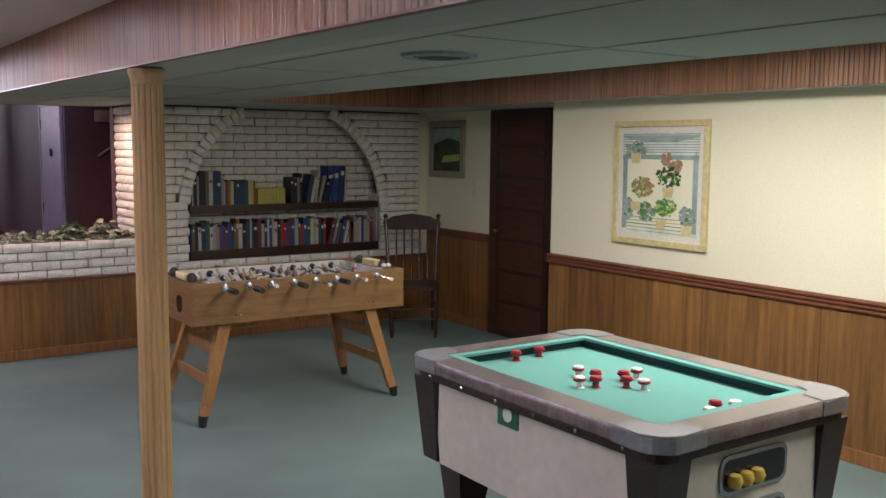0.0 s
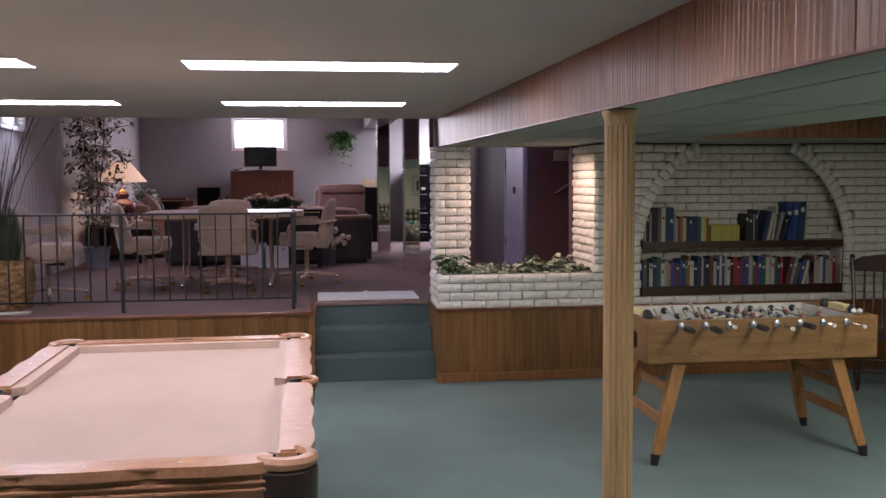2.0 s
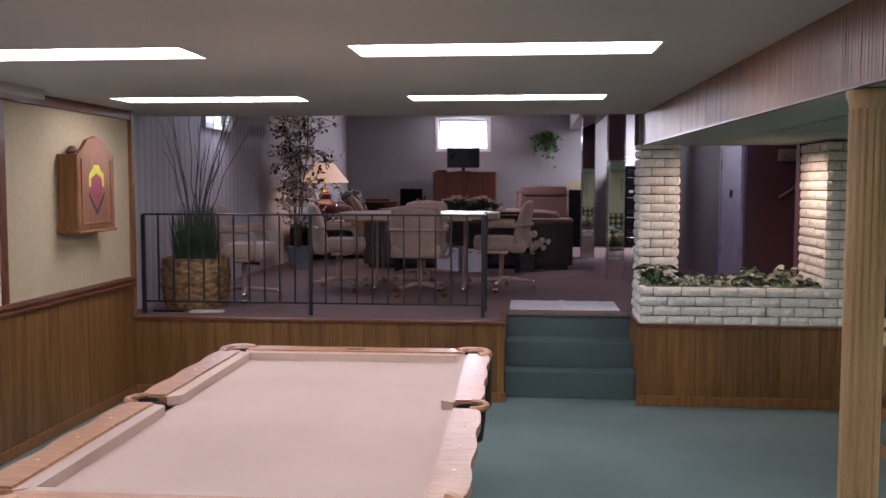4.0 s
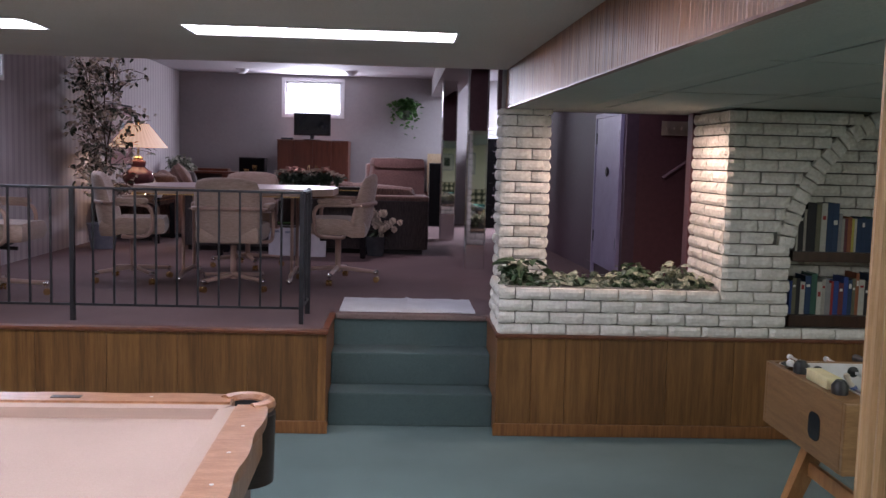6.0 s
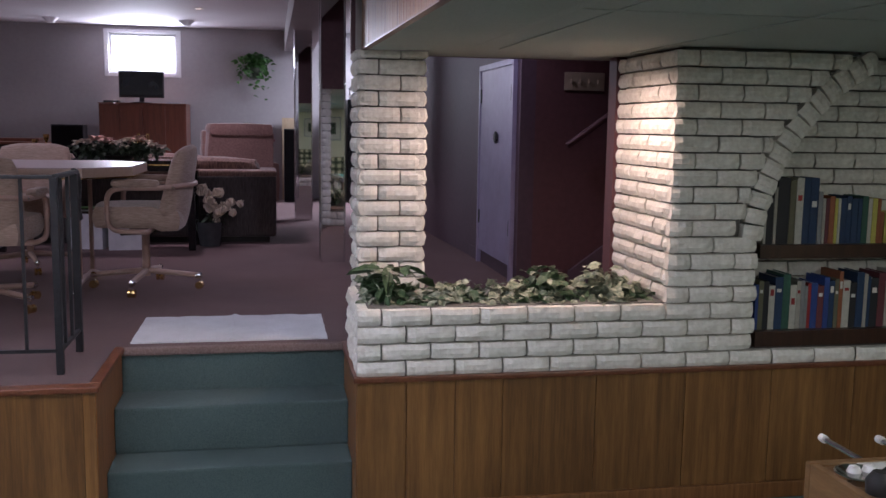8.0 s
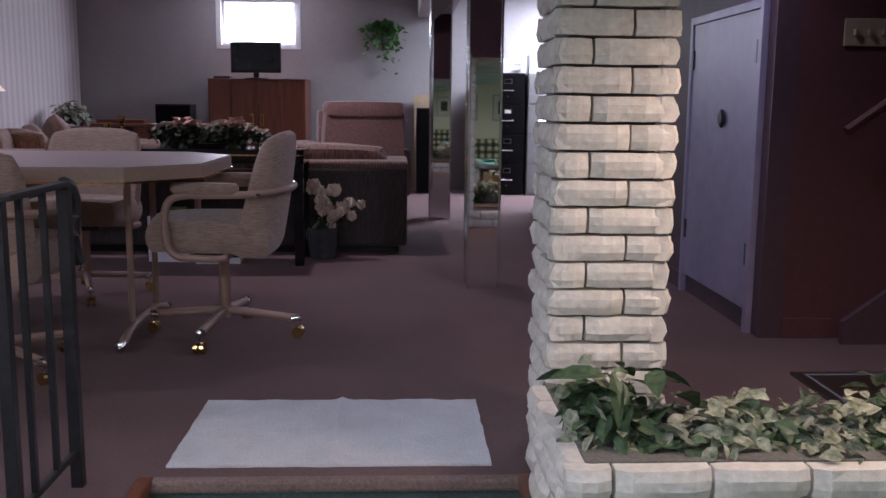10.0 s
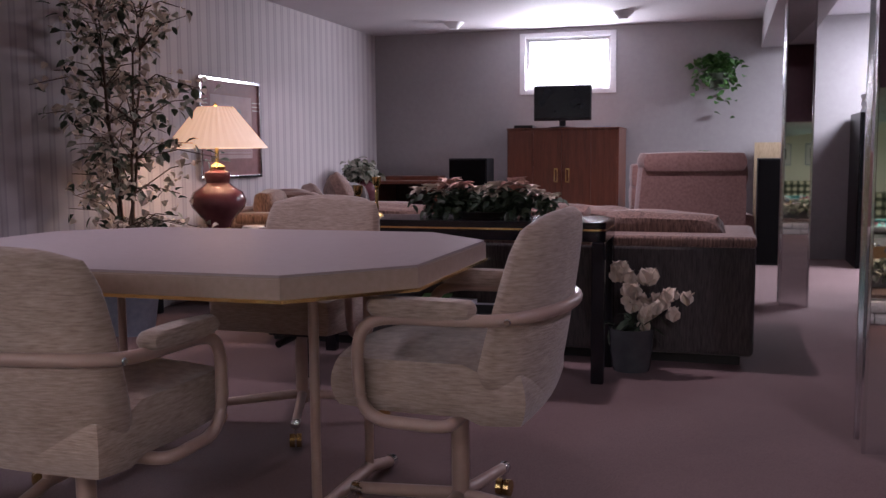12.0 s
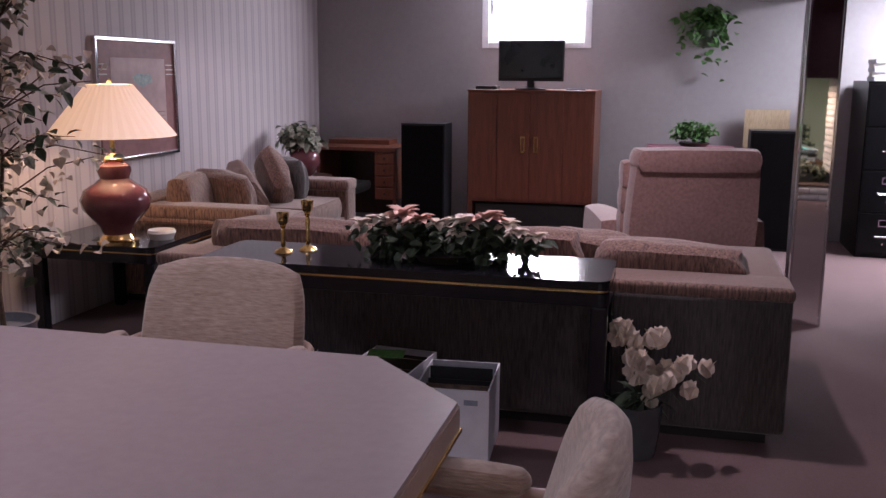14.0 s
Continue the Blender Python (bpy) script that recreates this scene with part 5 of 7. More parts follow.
def swivel_chair(at, seed=0):
    t = thing("swivel_armchair", at, "beige tweed swivel armchair with taupe arms and brass casters", "chair", "chairs round the table")
    seat = cushion(0.51, 0.52, 0.135, 0.26, 9)
    for v in seat.verts:
        v.co.z += 0.012 * math.cos(v.co.x * 5) - 0.02 * (v.co.y < -0.1)
    part("seat", moved(seat, pose(0, 0.015, 0.455)), "tweed", t, "padded tweed seat", smooth=True)
    part("backrest", moved(chair_back(), pose(0, -0.17, 0.625)), "tweed", t, "curved tweed backrest", smooth=True)
    for s in (-1, 1):
        x = s * 0.28
        pts = [(s * 0.10, -0.055, 0.378), (s * 0.20, -0.055, 0.378), (x * 0.97, -0.04, 0.379), (x, 0.05, 0.382), (x, 0.12, 0.388), (x, 0.16, 0.425), (x, 0.17, 0.50), (x, 0.168, 0.57), (x, 0.145, 0.615), (x, 0.09, 0.632),
               (x, 0.0, 0.634), (x, -0.12, 0.636), (x * 0.985, -0.17, 0.638), (x * 0.92, -0.215, 0.642), (x * 0.70, -0.258, 0.646), (x * 0.35, -0.29, 0.648), (0.0, -0.30, 0.648)]
        part("arm_tube", tube(smoothed(pts), 0.0155, 10), "frame", t, "bent taupe steel tube", smooth=True)
        part("arm_pad", moved(cushion(0.058, 0.27, 0.048, 0.45, 6), pose(x, 0.01, 0.661)), "tweed", t, "padded tweed arm pad", smooth=True)
        part("arm_bolt", lathe([(0.009, 0), (0.007, 0.004)], 8), "chrome", t, at=pose(s * 0.293, -0.20, 0.638, 0, 90 * s, 0), smooth=True)
    part("seat_plate", box(-0.1, 0.1, -0.12, 0.08, 0.355, 0.395, 0.006), "plastic", t, "black seat plate")
    part("stem", lathe([(0.024, 0.08), (0.024, 0.33), (0.03, 0.36)], 16), "frame", t, "taupe stem", smooth=True)
    part("lever", tube([(0.02, 0.0, 0.345), (0.02, 0.15, 0.338)], 0.014, 8), "plastic", t, "black adjuster knob")
    for k in range(4):
        a = radians(90 * k + 2)
        c, s = math.cos(a), math.sin(a)
        leg = part("base_leg", tube([(0, 0, 0.115), (0.32 * c, 0.32 * s, 0.085)], 0.019, 10, 0.016), "frame", t, "taupe base leg", smooth=True)
        part("end_cap", lathe([(0.018, -0.025), (0.0185, 0.008), (0.014, 0.015), (0.001, 0.018)], 12), "chrome", leg, "bright end cap", at=pose(0.32 * c, 0.32 * s, 0.085, 0, 84, math.degrees(a)), smooth=True)
        for q in (-1, 1):
            part("caster_wheel", tube([(0.32 * c - q * 0.004 * s, 0.32 * s + q * 0.004 * c, 0.025), (0.32 * c - q * 0.021 * s, 0.32 * s + q * 0.021 * c, 0.025)], 0.0245, 14), "brass", leg, "brass caster wheel")
        part("caster_stem", lathe([(0.007, 0.03), (0.007, 0.085)], 8, x=0.32 * c, y=0.32 * s), "chrome", leg)
    return t


def turn_base(chair, degrees):
    """Swivel the star base under the seat."""
    for leg in chair.children:
        if leg.name.startswith("base_leg"):
            leg.matrix_basis = pose(0, 0, 0, 0, 0, degrees)


first = swivel_chair(pose(0.66, 9.985, L, 0, 0, 89))
turn_base(first, -9)
for x, y, a, size, b in ((-0.09, 9.44, -3, 0.955, -34), (-0.21, 10.84, 179, 0.97, 20), (-0.93, 9.78, -80, 0.97, 30), (-1.59, 8.86, -88, 0.98, 12)):
    turn_base(copy_thing(first, pose(x, y, L, 0, 0, a) @ Matrix.Scale(size, 4)), b)

TT = L + 0.757
t = thing("dining_table", pose(0, 0, L), "mauve laminate table with clipped corners and a brass line", "table")
oct_ = [(-0.68, 9.48), (0.40, 9.48), (0.63, 9.735), (0.63, 10.38), (0.39, 10.62), (-0.68, 10.62), (-0.92, 10.38), (-0.92, 9.735)]
grow = lambda d: [(x + d * (1 if x > -0.2 else -1), y + d * (1 if y > 10 else -1)) for x, y in oct_]
part("tabletop", prism(grow(-0.004), 0.751, 0.757), "laminate", t, "mauve laminate top")
part("table_edge", prism(oct_, 0.703, 0.751, 0.003), "edge", t, "tan table edge")
part("brass_strip", prism(grow(0.004), 0.695, 0.703), "brass", t, "thin brass strip")
for x in (0.30, -0.56):
    for y in (9.86, 10.24):
        part("post", lathe([(0.0135, 0.06), (0.0135, 0.70)], 14, x=x, y=y), "frame", t, "taupe steel post", smooth=True)
    for s, y in ((-1, 9.86), (1, 10.24)):
        foot = part("foot", tube([(x, y - s * 0.19, 0.07), (x, y, 0.07), (x, y + s * 0.17, 0.03)], 0.019, 10, 0.018), "frame", t, "taupe splayed foot", smooth=True)
        part("foot_tip", lathe([(0.023, -0.02), (0.024, 0.01), (0.001, 0.026)], 12), "chrome", foot, "bright foot tip", at=pose(x, y + s * 0.18, 0.028, -95 * s, 0, 0), smooth=True)

# ---- console table and end table ----


def lacquer_table(x0, x1, y0, y1, top, label, name, legs=True):
    t = thing(name, pose((x0 + x1) / 2, (y0 + y1) / 2, L), label, "table")
    hx, hy, h = (x1 - x0) / 2, (y1 - y0) / 2, top - L
    part("tabletop", prism(round_rect(-hx, hx, -hy, hy, 0.035), h - 0.03, h, 0.006), "black", t, "glossy black top")
    part("brass_line", prism(round_rect(-hx + 0.004, hx - 0.004, -hy + 0.004, hy - 0.004, 0.03), h - 0.038, h - 0.03), "brass", t, "thin brass line")
    part("apron", prism(round_rect(-hx, hx, -hy, hy, 0.035), h - 0.085, h - 0.038, 0.004), "black", t, "glossy black apron")
    for sx in (-1, 1):
        for sy in (-1, 1):
            part("leg", box(sx * (hx - 0.06), sx * (hx - 0.003), sy * (hy - 0.055), sy * (hy - 0.003), 0, h - 0.085, 0.008), "black", t, "square black leg")
    return t


lacquer_table(-0.66, 0.825, 11.70, 12.10, 1.325, "glossy black console table with a brass line behind the sofa", "console_table")
lacquer_table(-2.21, -1.50, 12.79, 13.55, 1.12, "glossy black lacquered end table with a brass line", "end_table")

# ---- sofas ----


def throw_pillow(x, y, z, sx, sz, rx, ry, rz, m="sofa", seed=0, label="brown striped throw pillow with pointed corners, on the sofa"):
    t = mesh_thing("throw_pillow", cushion(sx, 0.17, sz, 0.5, 9, 0.11, seed), m, label, "pillow", "pillows on the sofas", at=pose(x, y, z, rx, ry, rz), smooth=True)
    return t


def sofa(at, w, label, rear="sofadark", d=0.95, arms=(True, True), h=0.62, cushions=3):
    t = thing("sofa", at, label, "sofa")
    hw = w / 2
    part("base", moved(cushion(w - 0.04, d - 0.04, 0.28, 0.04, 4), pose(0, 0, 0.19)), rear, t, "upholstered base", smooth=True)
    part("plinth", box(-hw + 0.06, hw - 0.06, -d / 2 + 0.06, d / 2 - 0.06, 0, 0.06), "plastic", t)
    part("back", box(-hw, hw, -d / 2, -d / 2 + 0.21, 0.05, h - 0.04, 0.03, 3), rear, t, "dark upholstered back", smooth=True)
    bt = part("back_roll", box(-hw - 0.004, hw + 0.004, -d / 2 - 0.008, -d / 2 + 0.23, h - 0.055, h, 0.026, 4), "sofa", t, "striped plush top edge", smooth=True)
    for s, on in zip((-1, 1), arms):
        if on:
            part("arm", box(s * (hw - 0.19), s * hw, -d / 2 + 0.2, d / 2, 0.05, h - 0.08, 0.03, 3), rear, t, "upholstered arm", smooth=True)
            part("arm_roll", box(s * (hw - 0.21), s * (hw + 0.006), -d / 2 + 0.22, d / 2 + 0.01, h - 0.10, h - 0.015, 0.035, 4), "sofa", t, "striped plush arm top", smooth=True)
    n = cushions
    cw = (w - 0.4) / n
    for k in range(n):
        part("seat_cushion", moved(cushion(cw, d - 0.24, 0.17, 0.2, 6), pose(-hw + 0.2 + cw * (k + 0.5), 0.10, 0.40)), "sofa", t, "striped plush seat cushion", smooth=True)
    return t


SW = 1.46 + 1.12
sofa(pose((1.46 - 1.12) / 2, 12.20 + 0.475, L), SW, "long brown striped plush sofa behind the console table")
throw_pillow(1.02, 12.52, 1.225, 0.62, 0.21, 14, 2, 0, seed=3)
throw_pillow(0.42, 12.53, 1.23, 0.5, 0.25, 12, -3, 4, seed=5)
throw_pillow(0.72, 12.60, 1.225, 0.4, 0.23, 16, 8, -8, seed=7)
throw_pillow(-0.60, 12.5, 1.22, 0.8, 0.27, 12, 0, 2, seed=9)
sofa(pose(-2.26 + 0.475, 14.45, L, 0, 0, -90), 1.75, "brown striped plush loveseat against the striped wall", rear="sofa", cushions=2)
throw_pillow(-1.92, 13.95, 1.20, 0.46, 0.34, 10, 0, -80, seed=11)
throw_pillow(-1.85, 14.25, 1.18, 0.5, 0.36, 14, 4, -20, seed=12)
throw_pillow(-1.80, 14.5, 1.20, 0.46, 0.32, 30, 18, -50, seed=13)
throw_pillow(-1.72, 14.76, 1.235, 0.42, 0.36, 12, 42, -40, seed=14)
throw_pillow(-1.75, 14.98, 1.22, 0.4, 0.34, 8, 0, -20, m="sofadark", seed=15, label="dark brown plush pillow on the loveseat")


def recliner(at):
    t = thing("recliner", at, "pinkish brown plush recliner with a tufted tall back", "recliner")
    bk = bent(cushion(0.68, 0.2, 0.84, 0.16, 10), 0.1, 0.14, 0.08)
    part("backrest", moved(bk, pose(0, -0.28, 0.60)), "recliner", t, "tall plush back", smooth=True)
    part("head_roll", moved(cushion(0.66, 0.24, 0.12, 0.3, 6), pose(0, -0.36, 0.955)), "recliner", t, "rolled top of the back", smooth=True)
    for k in range(5):
        for s in (-1, 1):
            part("tuft_roll", moved(cushion(0.07, 0.13, 0.15, 0.5, 4), pose(s * 0.325, -0.20 - 0.016 * k, 0.35 + 0.13 * k)), "recliner", t, "stuffed side roll", smooth=True)
    part("seat", moved(cushion(0.52, 0.6, 0.2, 0.2, 6), pose(0, 0.1, 0.38)), "recliner", t, smooth=True)
    part("base", box(-0.36, 0.36, -0.3, 0.4, 0.04, 0.3, 0.03, 3), "recliner", t, smooth=True)
    for s in (-1, 1):
        part("arm", moved(cushion(0.17, 0.66, 0.42, 0.25, 6), pose(s * 0.36, 0.1, 0.42)), "recliner", t, "padded arm", smooth=True)


recliner(pose(1.025, 13.98, L, 0, 0, 14))

# ---- lamp ----
t = thing("table_lamp", pose(-1.75, 12.88, 1.12), "lit table lamp with a mauve gourd base and pleated shade", "lamp")
part("lamp_foot", lathe([(0.105, 0), (0.105, 0.018), (0.085, 0.024), (0.07, 0.05)], 28), "brass", t, "brass foot", smooth=True)
part("lamp_body", lathe([(0.07, 0.05), (0.085, 0.09), (0.12, 0.13), (0.165, 0.18), (0.175, 0.225), (0.155, 0.275), (0.10, 0.31), (0.072, 0.335), (0.085, 0.375), (0.08, 0.40), (0.045, 0.42)], 32), "ceramic", t, "glossy mauve ceramic body", smooth=True)
part("lamp_neck", lathe([(0.05, 0.42), (0.055, 0.435), (0.012, 0.46), (0.012, 0.58)], 16), "brass", t, "brass neck", smooth=True)
bm = lathe([(0.318, 0.55), (0.112, 0.805)], 72, flute=2, depth=0.004)
for f in [f for f in bm.faces if len(f.verts) > 4]:
    bm.faces.remove(f)
part("shade", bm, "shade", t, "pleated glowing peach shade")
part("finial", lathe([(0.006, 0.78), (0.012, 0.82), (0.001, 0.835)], 10), "brass", t, smooth=True)
part("shade_spider", tube([(-0.117, 0, 0.8), (0, 0, 0.79), (0.117, 0, 0.8)], 0.003, 6), "brass", t)
lamp("lamp_bulb", "POINT", (-1.75, 12.88, 1.78), (-1.75, 12.88, 0), 7.5, WARM, (0.05, 0.05))

# ---- things on the tables ----
t = thing("ashtray", pose(-1.60, 13.05, 1.12), "round glass ashtray with a pale rim", "ashtray")
part("bowl", lathe([(0.06, 0), (0.075, 0.035), (0.068, 0.05), (0.055, 0.02)], 20), "whiteplastic", t, smooth=True)
for x, y, h in ((-0.40, 11.90, 0.10), (-0.33, 11.97, 0.14)):
    t = thing("candlestick", pose(x, y, 1.325), "brass candlestick with a glass cup, on the console table", "candlestick", "candlesticks")
    part("stick", lathe([(0.035, 0), (0.03, 0.008), (0.007, 0.02), (0.011, 0.04), (0.006, 0.06), (0.01, h * 0.8), (0.006, h * 0.9), (0.014, h)], 14), "brass", t, smooth=True)
    part("cup", lathe([(0.01, h), (0.02, h + 0.015), (0.024, h + 0.05), (0.021, h + 0.05), (0.01, h + 0.005)], 14), "brass", t, smooth=True)


def leaf_mesh(length, width, fold=0.25):
    """A pointed leaf along y, creased along its middle."""
    bm = bmesh.new()
    rows = []
    for f, w in ((0.0, 0.06), (0.3, 0.9), (0.6, 1.0), (0.85, 0.5)):
        y = f * length
        z = -0.35 * length * f * f
        rows.append([bm.verts.new((-w * width / 2, y, z + fold * width * w * 0.5)), bm.verts.new((0, y, z)), bm.verts.new((w * width / 2, y, z + fold * width * w * 0.5))])
    tip = bm.verts.new((0, length, -0.35 * length))
    for a, b in zip(rows, rows[1:]):
        bm.faces.new((a[0], a[1], b[1], b[0]))
        bm.faces.new((a[1], a[2], b[2], b[1]))
    bm.faces.new((rows[-1][0], rows[-1][1], tip))
    bm.faces.new((rows[-1][1], rows[-1][2], tip))
    return bm


def scatter(unit, places):
    """Many copies of a small shape in one mesh."""
    out = bmesh.new()
    me = bpy.data.meshes.new("unit")
    unit.to_mesh(me)
    unit.free()
    vs = [v.co.copy() for v in me.vertices]
    fs = [tuple(p.vertices) for p in me.polygons]
    bpy.data.meshes.remove(me)
    for m in places:
        made = [out.verts.new(m @ v) for v in vs]
        for f in fs:
            out.faces.new([made[i] for i in f])
    return out


def rpose(rr, p, s0, s1, droop=0.4):
    d = Euler((rr.uniform(-droop - 0.5, droop), rr.uniform(-0.7, 0.7), rr.uniform(0, 6.283))).to_matrix().to_4x4()
    return Matrix.Translation(p) @ d @ Matrix.Scale(rr.uniform(s0, s1), 4)


def bush(name, parent, centre, radius, count, size, material, seed, flat_=0.7, label=""):
    rr = random.Random(seed)
    places = []
    for _ in range(count):
        v = Vector((rr.gauss(0, 1), rr.gauss(0, 1), rr.gauss(0, 1))).normalized() * rr.uniform(0.35, 1.0)
        p = Vector(centre) + Vector((v.x * radius[0], v.y * radius[1], v.z * radius[2]))
        places.append(rpose(rr, p, 0.6, 1.25))
    return part(name, scatter(leaf_mesh(size, size * flat_), places), material, parent, label)


# hanging plant on the far wall
t = thing("hanging_plant", pose(1.22, 16.92, 2.02), "bright green trailing plant on the grey wall", "plant")
part("wall_pot", lathe([(0.07, 0.2), (0.1, 0.34), (0.095, 0.34)], 16), "leafdark", t, smooth=True)
rr = random.Random(21)
places = []
for k in range(46):
    a, r, drop = rr.uniform(0, 6.28), rr.uniform(0.05, 0.27), rr.uniform(0.0, 0.5)
    if rr.random() < 0.5:
        drop *= 0.4
    for s in range(9):
        f = s / 8
        p = Vector((r * math.cos(a) * f ** 0.6 * (1.15 if math.cos(a) < 0 else 0.9), 0.11 * math.sin(a) * f ** 0.6, 0.40 + 0.1 * math.sin(f * 3.1) - drop * f * f))
        p += Vector((rr.uniform(-0.02, 0.02), rr.uniform(-0.02, 0.02), rr.uniform(-0.02, 0.03)))
        p.y = min(p.y, 0.1)
        places.append(rpose(rr, p, 0.6, 1.2))
part("foliage", scatter(leaf_mesh(0.07, 0.055), places), "leaf", t, "bright green heart leaves")

# silk flowering tree with a blue-grey pot
t = thing("silk_tree", pose(-1.93, 12.2, L), "tall silk tree with white blossoms in a blue-grey pot", "plant")
part("pot", lathe([(0.12, 0), (0.155, 0.24), (0.165, 0.26), (0.15, 0.26), (0.14, 0.22)], 24), "bluepot", t, "blue-grey pot", smooth=True)
rr = random.Random(4)
trunk = bmesh.new()
leaves, flowers, dark = [], [], []
for k in range(4):
    a = rr.uniform(0, 6.28)
    pts = [Vector((0.02 * math.cos(a), 0.02 * math.sin(a), 0.2))]
    for s in range(1, 9):
        pts.append(Vector((0.035 * s * math.cos(a) * 0.5 + rr.uniform(-0.02, 0.02), 0.035 * s * math.sin(a) * 0.5 + rr.uniform(-0.02, 0.02), 0.2 + 0.2 * s)))
    add_tube(trunk, pts, 0.013, 6, 0.004)
    for s in range(2, 9):
        for b in range(4):
            ba, ln = rr.uniform(0, 6.28), rr.uniform(0.2, 0.55) * (1.15 - 0.06 * s)
            if s < 4:
                ln *= 0.8
            tip = pts[s] + Vector((math.cos(ba) * ln, math.sin(ba) * ln, rr.uniform(-0.05, 0.22)))
            tip.x = max(tip.x, -0.31)
            mid = (pts[s] + tip) / 2 + Vector((0, 0, 0.05))
            add_tube(trunk, [pts[s], mid, tip], 0.0045, 5, 0.002)
            for q in range(11):
                f = rr.uniform(0.25, 1.1)
                p = pts[s].lerp(tip, f) + Vector((rr.uniform(-0.05, 0.05), rr.uniform(-0.05, 0.05), rr.uniform(-0.05, 0.06)))
                p.x = max(p.x, -0.33)
                (leaves if rr.random() < 0.24 else flowers if rr.random() < 0.68 else dark).append(rpose(rr, p, 0.7, 1.3))
part("trunk", trunk, "bark", t, "thin brown stems", smooth=True)
part("foliage", scatter(leaf_mesh(0.065, 0.04), leaves), "leafdark", t, "dark green leaves")
part("grey_foliage", scatter(leaf_mesh(0.06, 0.035), dark), "leafpale", t, "pale grey-green leaves")
part("blossoms", scatter(leaf_mesh(0.045, 0.045, 0.6), flowers), "petal", t, "small white blossoms")

# grasses in a woven basket
t = thing("basket_plant", pose(-1.87, 8.42, L), "tall dry grasses and twigs in a woven basket", "plant")
bm = bmesh.new()
rows, cols = 7, 20
rings = []
for j in range(rows * 2 + 1):
    f = j / (rows * 2)
    r0 = 0.245 + 0.035 * math.sin(f * 2.6)
    rings.append([bm.verts.new(((r0 + 0.013 * math.sin(i * math.pi * 0.5 + (j // 2) * math.pi)) * math.cos(2 * math.pi * i / (cols * 2)), (r0 + 0.013 * math.sin(i * math.pi * 0.5 + (j // 2) * math.pi)) * math.sin(2 * math.pi * i / (cols * 2)), 0.41 * f)) for i in range(cols * 2)])
for a, b in zip(rings, rings[1:]):
    for i in range(cols * 2):
        bm.faces.new((a[i], a[(i + 1) % (cols * 2)], b[(i + 1) % (cols * 2)], b[i]))
part("basket", bm, "wicker", t, "woven brown basket", smooth=True)
part("basket_rim", tube([(0.26 * math.cos(a), 0.26 * math.sin(a), 0.41) for a in np.linspace(0, 6.283, 25)], 0.012, 6), "wicker", t, smooth=True)
part("soil", lathe([(0.22, 0.3), (0.001, 0.31)], 20), "bark", t)
rr = random.Random(8)
blades = bmesh.new()
for k in range(560):
    a, r = rr.uniform(0, 6.28), rr.uniform(0, 0.12)
    off = 0.07 if k % 2 else -0.07
    h = rr.uniform(0.3, 0.6)
    lean = rr.uniform(0, 0.10)
    x0, y0 = off + r * 0.7 * math.cos(a), r * 0.7 * math.sin(a)
    w = 0.0065
    p = [(x0 - w, y0, 0.3), (x0 + w, y0, 0.3), (x0 + lean * math.cos(a) + w * 0.3, y0 + lean * math.sin(a), 0.3 + h)]
    blades.faces.new([blades.verts.new(q) for q in p])
part("grass", blades, "leafdark", t, "dense dark green grass")
twigs = bmesh.new()
for k in range(20):
    a = rr.uniform(0, 6.28)
    spread = rr.uniform(0.15, 0.5)
    pts = [Vector((0.05 * math.cos(a), 0.05 * math.sin(a), 0.3))]
    hgt = rr.uniform(0.9, 1.55)
    for s in range(1, 7):
        f = s / 6
        q = Vector((spread * f ** 1.5 * math.cos(a) * 1.1 + rr.uniform(-0.02, 0.02), spread * f ** 1.5 * math.sin(a) * 0.5 + rr.uniform(-0.02, 0.02), 0.3 + hgt * f))
        q.x = max(q.x, -0.44)
        pts.append(q)
    add_tube(twigs, pts, 0.011 if k % 5 == 0 else 0.0065, 5, 0.002)
part("dry_grass", twigs, "twig", t, "tall thin dry twigs")
mesh_thing("magazine", box(-0.13, 0.13, -0.05, 0.05, 0, 0.012, 0.002), "paper", "thin pale magazine on the carpet by the basket", "magazine", at=pose(-1.66, 8.09, L, 0, 0, 4))
mesh_thing("tray", box(-0.13, 0.13, -0.05, 0.05, 0, 0.018, 0.004), "bpdark", "small dark tray on the carpet by the basket", "tray", at=pose(-1.97, 8.10, L, 0, 0, 2))

mesh_thing("hall_mat", box(-0.35, 0.35, -0.2, 0.2, 0, 0.012, 0.003), "bpdark", "dark grey mat with pale border lines on the hall carpet", "mat", at=pose(3.24, 9.16, L, 0, 0, 0))
bm = box(-0.31, 0.31, -0.165, -0.155, 0.012, 0.014)
add_box(bm, -0.31, 0.31, 0.155, 0.165, 0.012, 0.014)
add_box(bm, -0.31, -0.30, -0.155, 0.155, 0.012, 0.014)
add_box(bm, 0.30, 0.31, -0.155, 0.155, 0.012, 0.014)
part("border_line", bm, "bluepot", bpy.data.objects["hall_mat"], "pale woven border")

# console flowers
t = thing("flower_arrangement", pose(0.22, 11.93, 1.325), "silk pink and cream flowers with dark leaves on the console", "flowers")
part("dish", lathe([(0.1, 0), (0.13, 0.03), (0.12, 0.03)], 20), "bpdark", t, smooth=True)
bush("foliage", t, (0, 0, 0.075), (0.40, 0.12, 0.075), 620, 0.055, "leafdark", 31, 0.6, "dark leaves")


